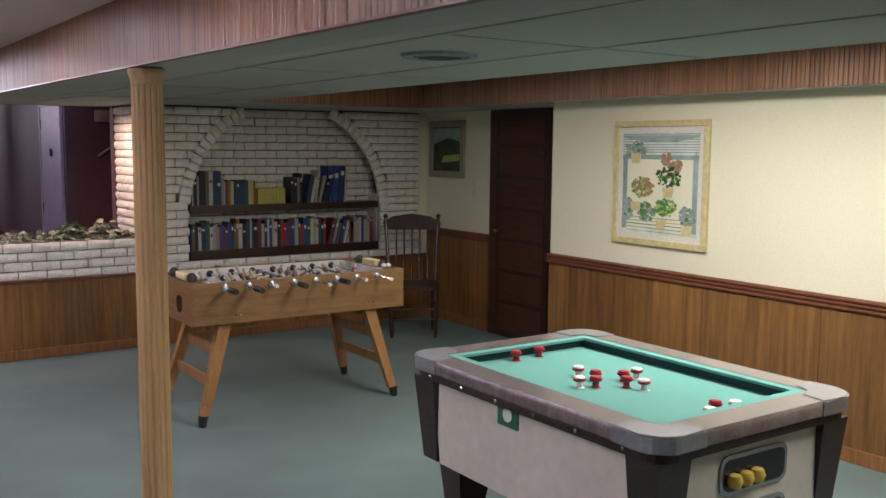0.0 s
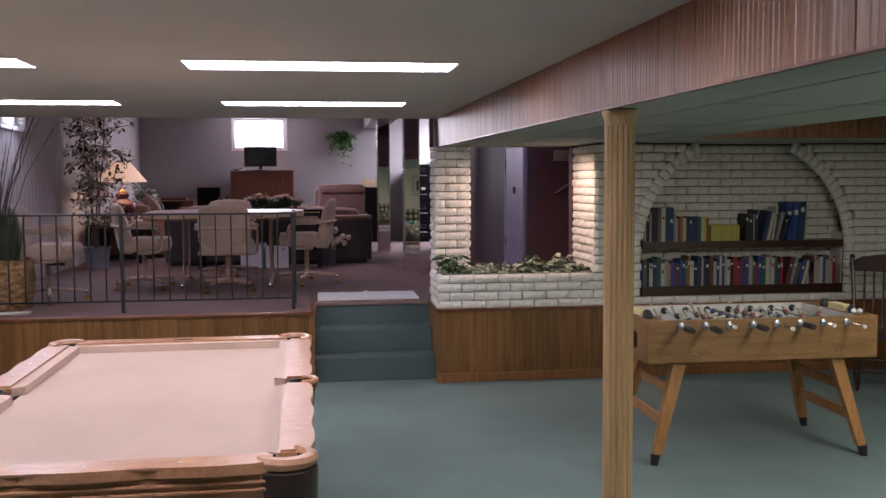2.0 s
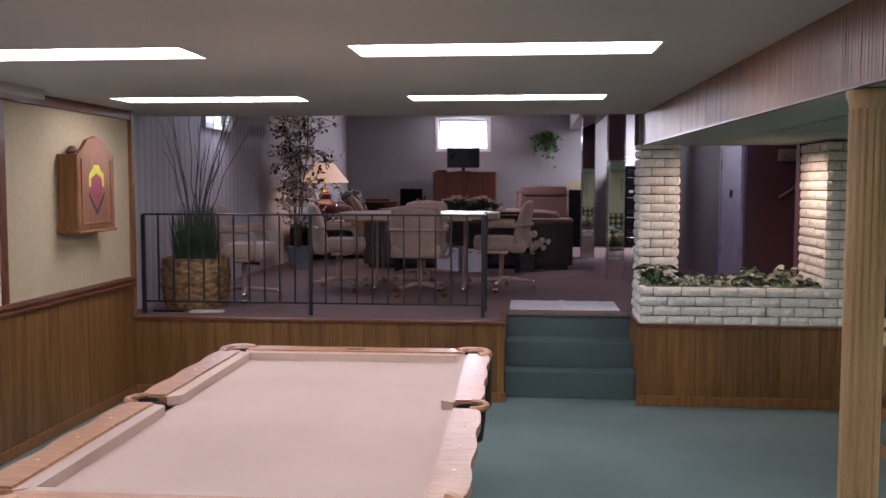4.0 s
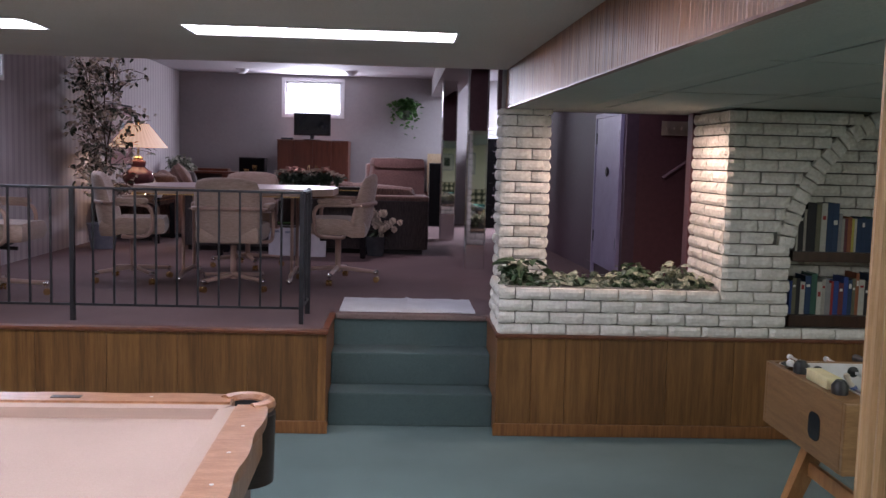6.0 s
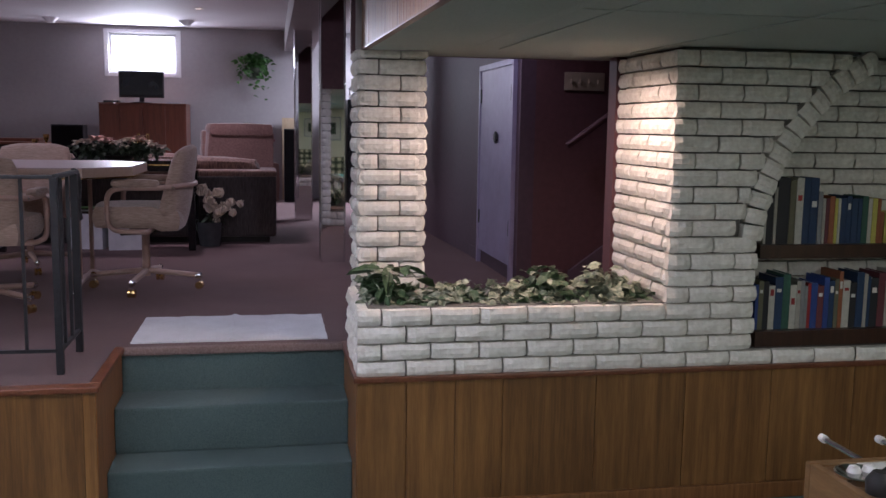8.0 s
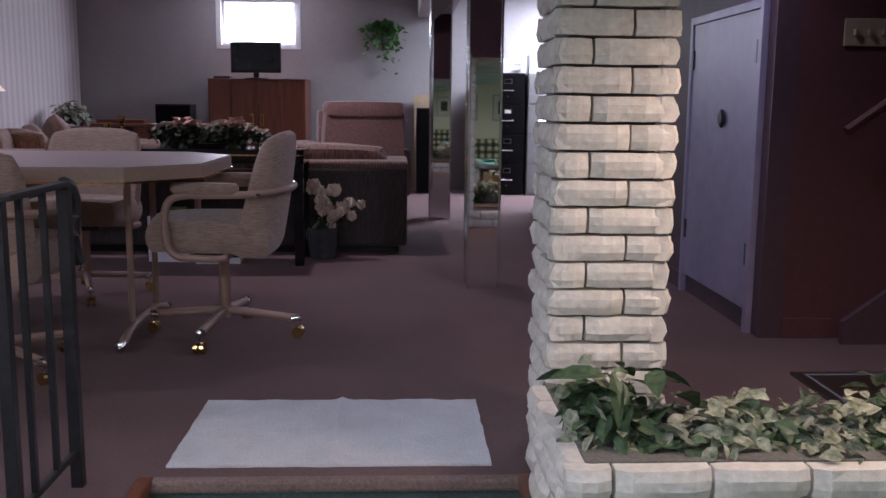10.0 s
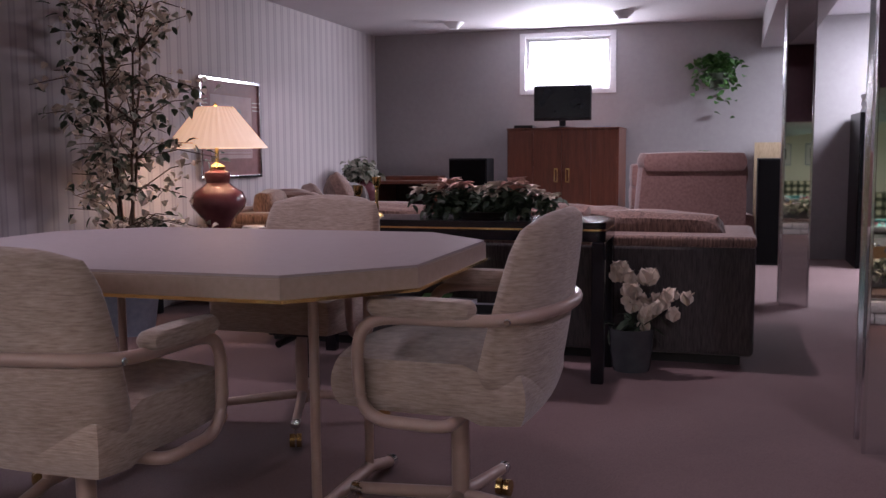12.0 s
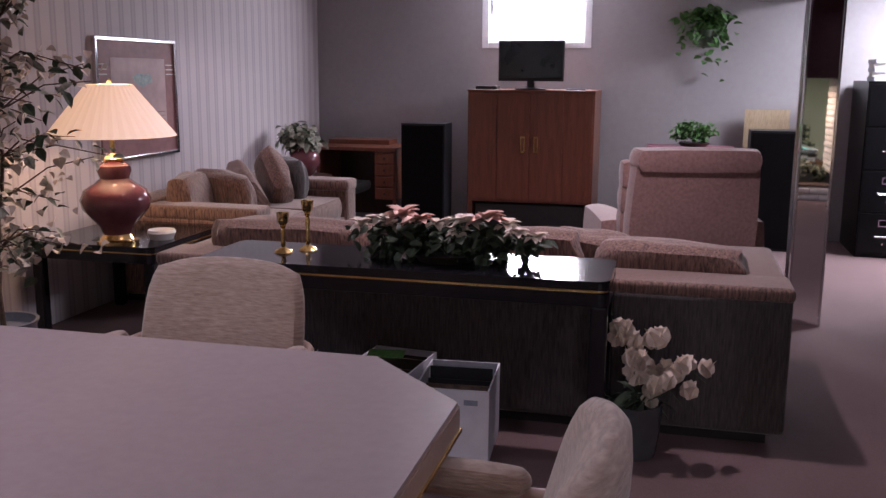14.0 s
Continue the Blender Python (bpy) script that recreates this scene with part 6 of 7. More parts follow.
def bloom(parent, p, r, material, seed, petals=9, label="open flower"):
    rr = random.Random(seed)
    places = [Matrix.Translation(p) @ Euler((rr.uniform(-0.1, 0.8), 0, 2 * math.pi * k / petals + rr.uniform(-0.2, 0.2))).to_matrix().to_4x4() for k in range(petals)]
    part("bloom", scatter(leaf_mesh(r, r * 0.6, 0.5), places), material, parent, label)


for i, (x, z, r, m) in enumerate(((-0.30, 0.125, 0.05, "petal"), (-0.24, 0.14, 0.055, "petal"), (-0.17, 0.155, 0.075, "pink"), (-0.09, 0.15, 0.065, "pink"), (-0.03, 0.13, 0.05, "petal"), (0.03, 0.145, 0.055, "petal"), (0.09, 0.15, 0.06, "petal"),
                                  (0.15, 0.155, 0.085, "pink"), (0.22, 0.135, 0.055, "petal"), (0.27, 0.12, 0.05, "petal"), (0.33, 0.10, 0.05, "petal"), (-0.21, 0.11, 0.05, "petal"), (0.06, 0.11, 0.05, "petal"))):
    bloom(t, (x, -0.06 + 0.035 * (i % 3), z), r, m, 40 + i, 14)

# orchids beside the sofa
t = thing("orchid_plant", pose(0.91, 12.04, L), "cream orchids in a dark grey pot beside the sofa", "flowers")
part("pot", lathe([(0.085, 0), (0.10, 0.1), (0.105, 0.2), (0.098, 0.2), (0.09, 0.02)], 22), "greyglass", t, "dark grey glassy pot", smooth=True)
stems = bmesh.new()
rr = random.Random(6)
spots = []
for k, (ex, ey, ez, nb) in enumerate(((-0.07, -0.03, 0.44, 7), (0.08, 0.02, 0.41, 7), (0.25, -0.03, 0.33, 7), (0.17, -0.06, 0.25, 7), (0.0, -0.08, 0.36, 7))):
    pts = [Vector((0, 0, 0.15)), Vector((ex * 0.3, ey * 0.3, ez * 0.85)), Vector((ex * 0.75, ey, ez + 0.02)), Vector((ex, ey, ez - 0.03))]
    add_tube(stems, pts, 0.004, 5, 0.002)
    for b in range(nb):
        f = b / nb
        spots.append(pts[1].lerp(pts[2], f * 1.3) if f < 0.75 else pts[3] + Vector((0, 0, 0.02)))
part("stems", stems, "leafdark", t)
bush("foliage", t, (0, 0, 0.2), (0.10, 0.09, 0.06), 40, 0.12, "leafdark", 33, 0.25, "long dark leaves")
for i, p in enumerate(spots):
    q = p + Vector((rr.uniform(-0.025, 0.025), rr.uniform(-0.03, 0.03), rr.uniform(-0.04, 0.03)))
    places = [Matrix.Translation(q) @ Matrix.Scale(1.75, 4) @ Euler((radians(rr.uniform(60, 110)), radians(72 * k + rr.uniform(-10, 10)), rr.uniform(-0.5, 0.5)), "YXZ").to_matrix().to_4x4() for k in range(5)]
    part("bloom", scatter(leaf_mesh(0.04, 0.04, 0.2), places), "petal", t, "cream orchid bloom")

# boxes under the console
for x, y, w, a, h in ((0.27, 11.95, 0.27, 4, 0.275), (-0.02, 12.02, 0.26, -6, 0.285)):
    t = thing("carton", pose(x, y, L, 0, 0, a), "open white cardboard box of folders under the console table", "box", "boxes under the console table")
    hw = w / 2
    for q in ((-hw, hw, -0.17, -0.164, 0, h), (-hw, hw, 0.164, 0.17, 0, h), (-hw, -hw + 0.006, -0.164, 0.164, 0, h), (hw - 0.006, hw, -0.164, 0.164, 0, h)):
        part("card_side", box(*q), "box", t, "white card side")
    part("card_floor", box(-hw + 0.006, hw - 0.006, -0.164, 0.164, 0, 0.006), "box", t, "white card floor")
    part("label_bar", box(-hw + 0.05, -hw + 0.11, -0.172, -0.17, h - 0.05, h - 0.03), "bluepot", t, "small grey print")
    part("label_bar", box(hw - 0.09, hw - 0.04, -0.172, -0.17, h - 0.055, h - 0.035), "bluepot", t, "small grey print")
    rr = random.Random(int(w * 100))
    for k in range(7):
        part("folder", box(-hw + 0.015, hw - 0.015, -0.15 + 0.042 * k, -0.144 + 0.042 * k, 0.01, h - 0.03 + rr.uniform(-0.02, 0.05)), rr.choice(("bpdark", "plastic", "bark")), t, "dark folder")
mesh_thing("green_card", box(-0.07, 0.07, -0.04, 0.04, 0, 0.004), "leaf", "small green card on an open box", "card", at=pose(-0.02, 11.97, L + 0.325, 4, 0, 8))

# ---- far wall furniture ----
t = thing("media_cabinet", pose(-0.155, 16.68, L), "reddish brown wooden cabinet with two doors and brass pulls", "cabinet")
part("body", box(-0.525, 0.525, -0.32, 0.32, 0.32, 1.235, 0.004), "cherry", t)
part("top", box(-0.53, 0.53, -0.33, 0.32, 1.235, 1.25, 0.004), "cherry", t)
for s in (-1, 1):
    d = part("door", box(s * 0.004, s * 0.27, -0.335, -0.321, 0.34, 1.225, 0.003), "cherry", t, "flat wooden door")
    pull = bmesh.new()
    add_box(pull, s * 0.055 - 0.018, s * 0.055 + 0.018, -0.345, -0.336, 0.74, 0.75)
    add_box(pull, s * 0.055 - 0.018, s * 0.055 + 0.018, -0.345, -0.336, 0.86, 0.87)
    add_box(pull, s * 0.055 - 0.018, s * 0.055 - 0.01, -0.345, -0.336, 0.75, 0.86)
    add_box(pull, s * 0.055 + 0.01, s * 0.055 + 0.018, -0.345, -0.336, 0.75, 0.86)
    part("pull", pull, "brass", d, "brass pull")
    part("side_door", box(s * 0.276, s * 0.51, -0.331, -0.321, 0.34, 1.225, 0.003), "cherry", t, "flat wooden side panel")
part("base_side", box(-0.525, -0.48, -0.32, 0.32, 0.0, 0.32), "cherry", t)
part("base_side", box(0.48, 0.525, -0.32, 0.32, 0.0, 0.32), "cherry", t)
part("base_shelf", box(-0.48, 0.48, -0.30, 0.32, 0.06, 0.09), "cherry", t)
part("speaker_bar", box(-0.46, 0.46, -0.29, 0.1, 0.10, 0.30, 0.01), "plastic", t, "black speaker panel")
t = thing("television", pose(-0.185, 16.55, 1.86), "flat black television switched off, on the cabinet", "television")
part("stand", lathe([(0.13, 0), (0.13, 0.01), (0.03, 0.02)], 24), "metalblack", t, smooth=True)
part("neck", box(-0.03, 0.03, -0.01, 0.02, 0.02, 0.08, 0.004), "metalblack", t)
part("screen_case", box(-0.275, 0.275, -0.02, 0.035, 0.07, 0.405, 0.012, 3), "metalblack", t, "black plastic case")
part("screen", box(-0.258, 0.258, -0.0225, -0.0205, 0.10, 0.39), "screen", t, "dark screen")
mesh_thing("disc_player", box(-0.09, 0.09, -0.08, 0.08, 0, 0.03, 0.003), "metalblack", "small black player on the cabinet", "disc player", at=pose(-0.55, 16.55, 1.86))
mesh_thing("remote_control", box(-0.08, 0.08, -0.02, 0.02, 0, 0.015, 0.003), "bluepot", "grey remote control on the cabinet", "remote control", at=pose(0.2, 16.5, 1.86))


def speaker(x, y, w, h, name="loudspeaker"):
    t = thing(name, pose(x, y, L), "tall black loudspeaker with a cloth front", "loudspeaker", "loudspeakers")
    part("cabinet", box(-w / 2, w / 2, 0.01, 0.28, 0, h, 0.004), "metalblack", t)
    part("grille", box(-w / 2 + 0.01, w / 2 - 0.01, -0.008, 0.01, 0.02, h - 0.015, 0.005), "cloth", t, "dark cloth grille")


speaker(-1.03, 16.2, 0.375, 0.97)
speaker(1.77, 16.42, 0.36, 0.955)
t = thing("panel_board", pose(1.75, 16.98, L), "pale plywood board leaning on the wall", "board")
part("board", box(-0.18, 0.18, -0.015, 0, 0, 1.10), "pineboard", t, "pale board")
t = thing("desk", pose(-1.66, 16.6, L), "reddish wooden desk with a dark kneehole and drawers", "desk")
part("desktop", box(-0.37, 0.37, -0.3, 0.3, 0.72, 0.75, 0.005), "cherry", t)
part("hutch", box(-0.37, 0.2, 0.05, 0.3, 0.75, 0.79, 0.004), "cherry", t)
part("side", box(-0.36, -0.33, -0.28, 0.28, 0, 0.72), "cherry", t)
part("drawer_case", box(0.17, 0.36, -0.27, 0.28, 0.30, 0.72), "cherry", t)
for k in range(4):
    dr = part("drawer", box(0.18, 0.35, -0.29, -0.27, 0.31 + k * 0.102, 0.40 + k * 0.102, 0.004), "cherry", t, "small drawer")
    part("knob", lathe([(0.004, 0), (0.011, 0.015), (0.001, 0.02)], 8), "darkwood", dr, at=pose(0.265, -0.29, 0.355 + k * 0.102, 90, 0, 0))
part("leg", box(0.33, 0.36, -0.26, -0.23, 0, 0.30), "cherry", t)
part("leg", box(0.33, 0.36, 0.23, 0.26, 0, 0.30), "cherry", t)
part("back_panel", box(-0.33, 0.17, 0.25, 0.28, 0.1, 0.72), "darkwood", t)
t = thing("desk_chair", pose(-1.70, 16.05, L), "dark swivel chair by the desk", "chair")
part("seat", moved(cushion(0.42, 0.42, 0.08, 0.2, 4), pose(0, 0, 0.44)), "plastic", t, smooth=True)
part("stem", lathe([(0.025, 0.06), (0.025, 0.4)], 10), "plastic", t)
part("foot", lathe([(0.24, 0), (0.22, 0.03), (0.03, 0.07)], 20), "plastic", t)

# vase with plant on a small table
t = thing("side_table", pose(-1.95, 15.85, L), "small dark round side table", "table")
part("tabletop", lathe([(0.24, 0.52), (0.24, 0.545)], 28), "darkwood", t, smooth=True)
part("stem", lathe([(0.05, 0), (0.03, 0.1), (0.03, 0.52)], 14), "darkwood", t, smooth=True)
part("foot", lathe([(0.17, 0), (0.16, 0.025), (0.04, 0.04)], 24), "darkwood", t, smooth=True)
t = thing("vase_plant", pose(-1.93, 15.83, L + 0.545), "green leafy plant in a glossy mauve round vase", "plant")
part("vase", lathe([(0.05, 0), (0.10, 0.05), (0.13, 0.12), (0.115, 0.18), (0.06, 0.22), (0.06, 0.24)], 24), "ceramic", t, "glossy mauve vase", smooth=True)
bush("foliage", t, (-0.05, 0, 0.32), (0.2, 0.17, 0.13), 190, 0.085, "leafpale", 51, 0.55, "grey-green leaves")
bush("dark_foliage", t, (-0.05, 0, 0.31), (0.18, 0.15, 0.12), 120, 0.08, "leafdark", 52, 0.55, "dark green leaves")

# pink tray with clipped plant
t = thing("plant_stand", pose(1.13, 16.45, L), "narrow dark stand with a mauve top, against the wall", "stand")
part("stand_top", box(-0.34, 0.34, -0.13, 0.13, 0.79, 0.82, 0.004), "pinktop", t, "mauve top")
for sx in (-0.3, 0.3):
    part("leg", box(sx - 0.02, sx + 0.02, -0.1, 0.1, 0, 0.79), "darkwood", t)
t = thing("clipped_plant", pose(1.16, 16.45, L + 0.82), "low clipped green plant in a shallow dish", "plant")
part("dish", lathe([(0.1, 0), (0.13, 0.03), (0.12, 0.03)], 18), "bpdark", t, smooth=True)
bush("foliage", t, (0, 0, 0.12), (0.2, 0.13, 0.10), 320, 0.05, "leaf", 61, 0.6)

# filing cabinets


def filing_cabinet(x, y, material, label, drawers=4):
    t = thing("filing_cabinet", pose(x, y, L), label, "filing cabinet", "filing cabinets")
    part("case", box(0, 0.385, 0.0, 0.66, 0, 1.345, 0.004), material, t)
    for k in range(drawers):
        z = 0.03 + k * 0.327
        d = part("drawer", box(0.008, 0.377, -0.016, 0, z, z + 0.315, 0.004), material, t, "enamelled drawer front")
        fr = box(0.15, 0.235, -0.02, -0.0165, z + 0.215, z + 0.223)
        add_box(fr, 0.15, 0.235, -0.02, -0.0165, z + 0.262, z + 0.27)
        add_box(fr, 0.15, 0.158, -0.02, -0.0165, z + 0.223, z + 0.262)
        add_box(fr, 0.227, 0.235, -0.02, -0.0165, z + 0.223, z + 0.262)
        part("label_frame", fr, "chrome", d, "bright label frame")
        part("card", box(0.16, 0.226, -0.0175, -0.0165, z + 0.224, z + 0.261), "cloth" if k != 2 else "paper", d)
        part("handle", tube([(0.12, -0.02, z + 0.135), (0.125, -0.045, z + 0.14), (0.25, -0.045, z + 0.14), (0.265, -0.02, z + 0.135)], 0.008, 6), "chrome", d, "bright handle", smooth=True)
        part("latch", lathe([(0.008, 0), (0.006, 0.008)], 8), "chrome", d, at=pose(0.19, -0.016, z + 0.08, 90, 0, 0))


filing_cabinet(2.405, 16.36, "fileblack", "black four-drawer filing cabinet with bright handles")
filing_cabinet(2.81, 16.30, "grayenamel", "grey four-drawer filing cabinet with bright handles")
for k, (a, c) in enumerate(((3, "box"), (-4, "paper"), (2, "box"), (-2, "paper"), (5, "box"))):
    mesh_thing("paper_ream", box(-0.15, 0.15, -0.11, 0.11, 0, 0.032, 0.003), c, "flat ream of white paper on the black filing cabinet", "paper", "reams on the filing cabinet", at=pose(2.6, 16.58, L + 1.345 + 0.033 * k, 0, 0, a))
t = thing("white_carton", pose(2.95, 16.5, L + 1.345), "white carton on the grey filing cabinet", "box")
part("carton_body", box(-0.12, 0.12, -0.12, 0.12, 0, 0.2, 0.003), "box", t)
part("print_bar", box(0.02, 0.08, -0.122, -0.12, 0.06, 0.16), "bluepot", t, "dark printed patch")

# ---- pictures and details of the sitting room ----
t, w, h = picture("framed_print", XLU, 13.52, 14.42, 1.45, 2.19, "chrome", 1, "framed rose print with a dark mount in a chrome frame", 0.022, 0.03)
part("mat_board", box(0.008, 0.014, -w + 0.02, w - 0.02, 0.02, h - 0.02), "rosemat", t, "dark rose mount")
part("print", box(0.014, 0.016, -w + 0.16, w - 0.13, 0.15, h - 0.12), "rosepale", t, "pale rose print")
flat(t, "print_hill", blob(0.05, h * 0.66, 0.12, 71, 16, 0.35), 0.0165, "artgrey")
for k in range(5):
    z = 0.18 + 0.025 * k
    flat(t, "print_line", [(-w + 0.18, z), (w - 0.15, z), (w - 0.15, z + 0.004), (-w + 0.18, z + 0.004)], 0.0165, "rosemat")
for z in (h * 0.78, h * 0.74, h * 0.70):
    for a in (-w + 0.03, w - 0.12):
        flat(t, "mount_line", [(a, z), (a + 0.09, z), (a + 0.09, z + 0.006), (a, z + 0.006)], 0.0165, "paper")

fr = bmesh.new()
for a in (WX0 - 0.06, WX1):
    add_box(fr, a, a + 0.06, YB - 0.015, YB, WZ0 - 0.05, WZ1 + 0.05, 0.004)
add_box(fr, WX0, WX1, YB - 0.015, YB, WZ1, WZ1 + 0.05, 0.004)
add_box(fr, WX0, WX1, YB - 0.015, YB, WZ0 - 0.05, WZ0, 0.004)
wnd = structure("window_1", fr, "white", "small high basement window in a white frame, bright with daylight")
sash = box(WX0, WX1, YB + 0.06, YB + 0.1, WZ0, WZ0 + 0.03)
add_box(sash, WX0, WX1, YB + 0.06, YB + 0.1, WZ1 - 0.03, WZ1)
add_box(sash, WX0, WX0 + 0.03, YB + 0.06, YB + 0.1, WZ0 + 0.03, WZ1 - 0.03)
add_box(sash, WX1 - 0.03, WX1, YB + 0.06, YB + 0.1, WZ0 + 0.03, WZ1 - 0.03)
part("sash", sash, "white", wnd, "white sash")
part("pane", box(WX0 + 0.03, WX1 - 0.03, YB + 0.075, YB + 0.08, WZ0 + 0.03, WZ1 - 0.03), "daypane", wnd, "frosted pane full of daylight")
fr = bmesh.new()
for a, b, c, d_ in ((9.80, 10.64, 2.20, 2.24), (9.80, 10.64, 2.60, 2.64), (9.80, 9.84, 2.24, 2.60), (10.60, 10.64, 2.24, 2.60)):
    add_box(fr, XLU, XLU + 0.025, a, b, c, d_, 0.003)
wnd = structure("window_2", fr, "white", "small high window with closed slats in a white frame")
for k in range(9):
    part("slat", box(XLU + 0.006, XLU + 0.014, 9.85, 10.59, 2.25 + k * 0.039, 2.25 + k * 0.039 + 0.032), "white", wnd, "pale slat")
part("bright_gap", box(XLU + 0.002, XLU + 0.004, 10.47, 10.59, 2.25, 2.59), "daypane2", wnd, "strip of daylit pane")

for x, y in ((0.41, 16.2), (-1.2, 16.35)):
    t = thing("ceiling_speaker", pose(x, y, UP), "small white cone fixture on the ceiling", "ceiling fixture", "ceiling cones")
    part("cone", lathe([(0.10, 0), (0.09, -0.015), (0.05, -0.05), (0.045, -0.065), (0.001, -0.066)], 20), "white", t, smooth=True)
# the last three fixtures are made up to go with the guessed lamps
for x, y in DOWN:
    t = thing("downlight", pose(x, y, UP), "small lit recessed ceiling downlight", "downlight", "downlights of the sitting room")
    part("trim_ring", lathe([(0.055, 0), (0.055, -0.006), (0.04, -0.006), (0.04, -0.001)], 20), "white", t, smooth=True)
    part("lens", lathe([(0.04, -0.002), (0.001, -0.003)], 16), "bulb", t, "glowing lens")

# hall: low door, plate of switches, rail
d = structure("door_2", box(DW - 0.02, DW + 0.02, DY0 + 0.04, DY1 - 0.04, L + 0.10, 2.03, 0.003), "lavender", "closed low lavender-grey door")
fr = box(DW - 0.03, DW, DY0, DY0 + 0.04, L, 2.07, 0.003)
add_box(fr, DW - 0.03, DW, DY1 - 0.04, DY1, L, 2.07, 0.003)
add_box(fr, DW - 0.03, DW, DY0 + 0.04, DY1 - 0.04, 2.03, 2.07, 0.003)
structure("door_frame_2", fr, "lavender", "narrow painted door frame")
structure("wall_above_door", box(DW, DW + 0.1, DY0, DY1, 2.07, UP), "plum", "plum wall above the low door")
structure("wall_below_door", box(DW, DW + 0.1, DY0, DY1, L, L + 0.1), "plum", "plum sill below the low door")
for y in (DY0 + 0.045, DY1 - 0.045):
    for z in (L + 0.35, 1.85):
        part("hinge", box(DW - 0.028, DW - 0.02, y - 0.02, y + 0.02, z - 0.05, z + 0.05, 0.002), "iron", d, "black iron hinge")
part("knocker", lathe([(0.03, 0), (0.045, 0.01), (0.03, 0.02), (0.001, 0.022)], 16), "iron", d, "round iron knocker", at=pose(DW - 0.02, 10.45, 1.555, 0, -90, 0))
t = thing("switch_plate", pose(3.40, 9.92, 1.866), "cream plate with four switches on the dark red wall", "light switch")
part("plate", box(-0.135, 0.135, -0.007, 0, 0, 0.115, 0.003), "plate", t)
for k in range(4):
    part("toggle", box(-0.095 + 0.06 * k, -0.083 + 0.06 * k, -0.02, -0.007, 0.045, 0.07, 0.002), "plate", t)
t = thing("wall_handrail", pose(3.28, 9.86, 1.515), "dark wooden handrail rising along the red wall", "handrail")
part("rail_bar", tube([(0, 0, 0), (1.6, 0, 1.15)], 0.02, 8), "red", t, smooth=True)
part("bracket", tube([(0.3, 0, 0.2), (0.3, 0.06, 0.18)], 0.008, 6), "iron", t)
structure("stair_stringer", prism([(3.3, 0), (5.8, 0), (5.8, 1.9), (3.3, 0.1)], 0, 0.03), "plum", "dark stair side")
so = bpy.data.objects["stair_stringer"]
so.matrix_basis = Matrix(((1, 0, 0, 0), (0, 0, 1, 9.8), (0, 1, 0, L), (0, 0, 0, 1)))
structure("baseboard_plum", box(DW - 0.015, DW, DY1, 14.6, L, L + 0.09, 0.003), "plum", "plum painted baseboard")
structure("baseboard_red", box(DW + 0.1, 3.3, 9.905, 9.92, L, L + 0.09, 0.003), "red", "dark red baseboard")

# ---- books ----
SHX0, SHX1 = 3.49, 5.31
for z, th in ((0.683, 0.07), (1.075, 0.06)):
    structure("bookshelf_board", box(SHX0 + 0.004, SHX1 - 0.004, 7.80, 8.03, z, z + th, 0.003), "darkwood", "dark wooden shelf board in the brick arch")
BC = {}
for i, c in enumerate(((0.02, 0.02, 0.025), (0.03, 0.07, 0.28), (0.35, 0.03, 0.03), (0.6, 0.58, 0.5), (0.16, 0.04, 0.05), (0.02, 0.05, 0.12), (0.04, 0.12, 0.08), (0.62, 0.56, 0.12), (0.3, 0.3, 0.3), (0.35, 0.12, 0.05), (0.16, 0.15, 0.09), (0.45, 0.42, 0.36))):
    BC[i] = speckled("book_cloth", tuple(v * 0.7 for v in c), tuple(v * 0.9 for v in c), 60, 0.6, 0.05)


def book(x, z, w, h, d, color, tilt=0.0):
    t = thing("book", pose(x, 7.83, z, 0, tilt, 0), "upright book on the brick arch shelf", "book", "books on the shelves")
    t["label"] = BN[color]
    b = box(0, w, 0, 0.004, 0, h)
    add_box(b, 0, 0.003, 0.004, d, 0, h)
    add_box(b, w - 0.003, w, 0.004, d, 0, h)
    part("cover", b, BC[color], t)
    part("pages", box(0.003, w - 0.003, 0.005, d - 0.004, 0.004, h - 0.005), "paper", t)
    rr = random.Random(int(x * 997))
    if rr.random() < 0.6 and w > 0.018:
        zz = h * rr.uniform(0.55, 0.8)
        part("spine_bar", box(w * 0.2, w * 0.8, -0.001, 0, zz, zz + h * rr.uniform(0.05, 0.16)), "paper" if color not in (3, 11) else BC[2], t, "title bar")


BN = ["upright black book on the brick arch shelf", "upright blue book on the brick arch shelf", "upright red book on the brick arch shelf", "upright cream book on the brick arch shelf",
      "upright maroon book on the brick arch shelf", "upright dark blue book on the brick arch shelf", "upright dark green book on the brick arch shelf", "upright yellow book on the brick arch shelf",
      "upright grey book on the brick arch shelf", "upright rust brown book on the brick arch shelf", "upright olive book on the brick arch shelf", "upright beige book on the brick arch shelf"]
rr = random.Random(12)
top = [(0.012, 0.26, 3), (0.03, 0.25, 0), (0.014, 0.25, 11), (0.055, 0.29, 0), (0.028, 0.28, 10), (0.034, 0.29, 3), (0.03, 0.29, 5), (0.038, 0.29, 5), (0.02, 0.23, 8), (0.014, 0.2, 11), (0.016, 0.2, 4), (0.024, 0.21, 9),
       (0.014, 0.2, 7), (0.012, 0.2, 3), (0.026, 0.2, 5), (0.022, 0.21, 5), (0.03, 0.2, 5), (0.018, 0.2, 5), (0.028, 0.21, 6), (0.018, 0.2, 3), (0.024, 0.2, 7), (0.016, 0.2, 9), (0.014, 0.14, 9)]
x = SHX0 + 0.03
for w, h, c in top:
    book(x, 1.135, w, h, 0.15, c)
    x += w + 0.002
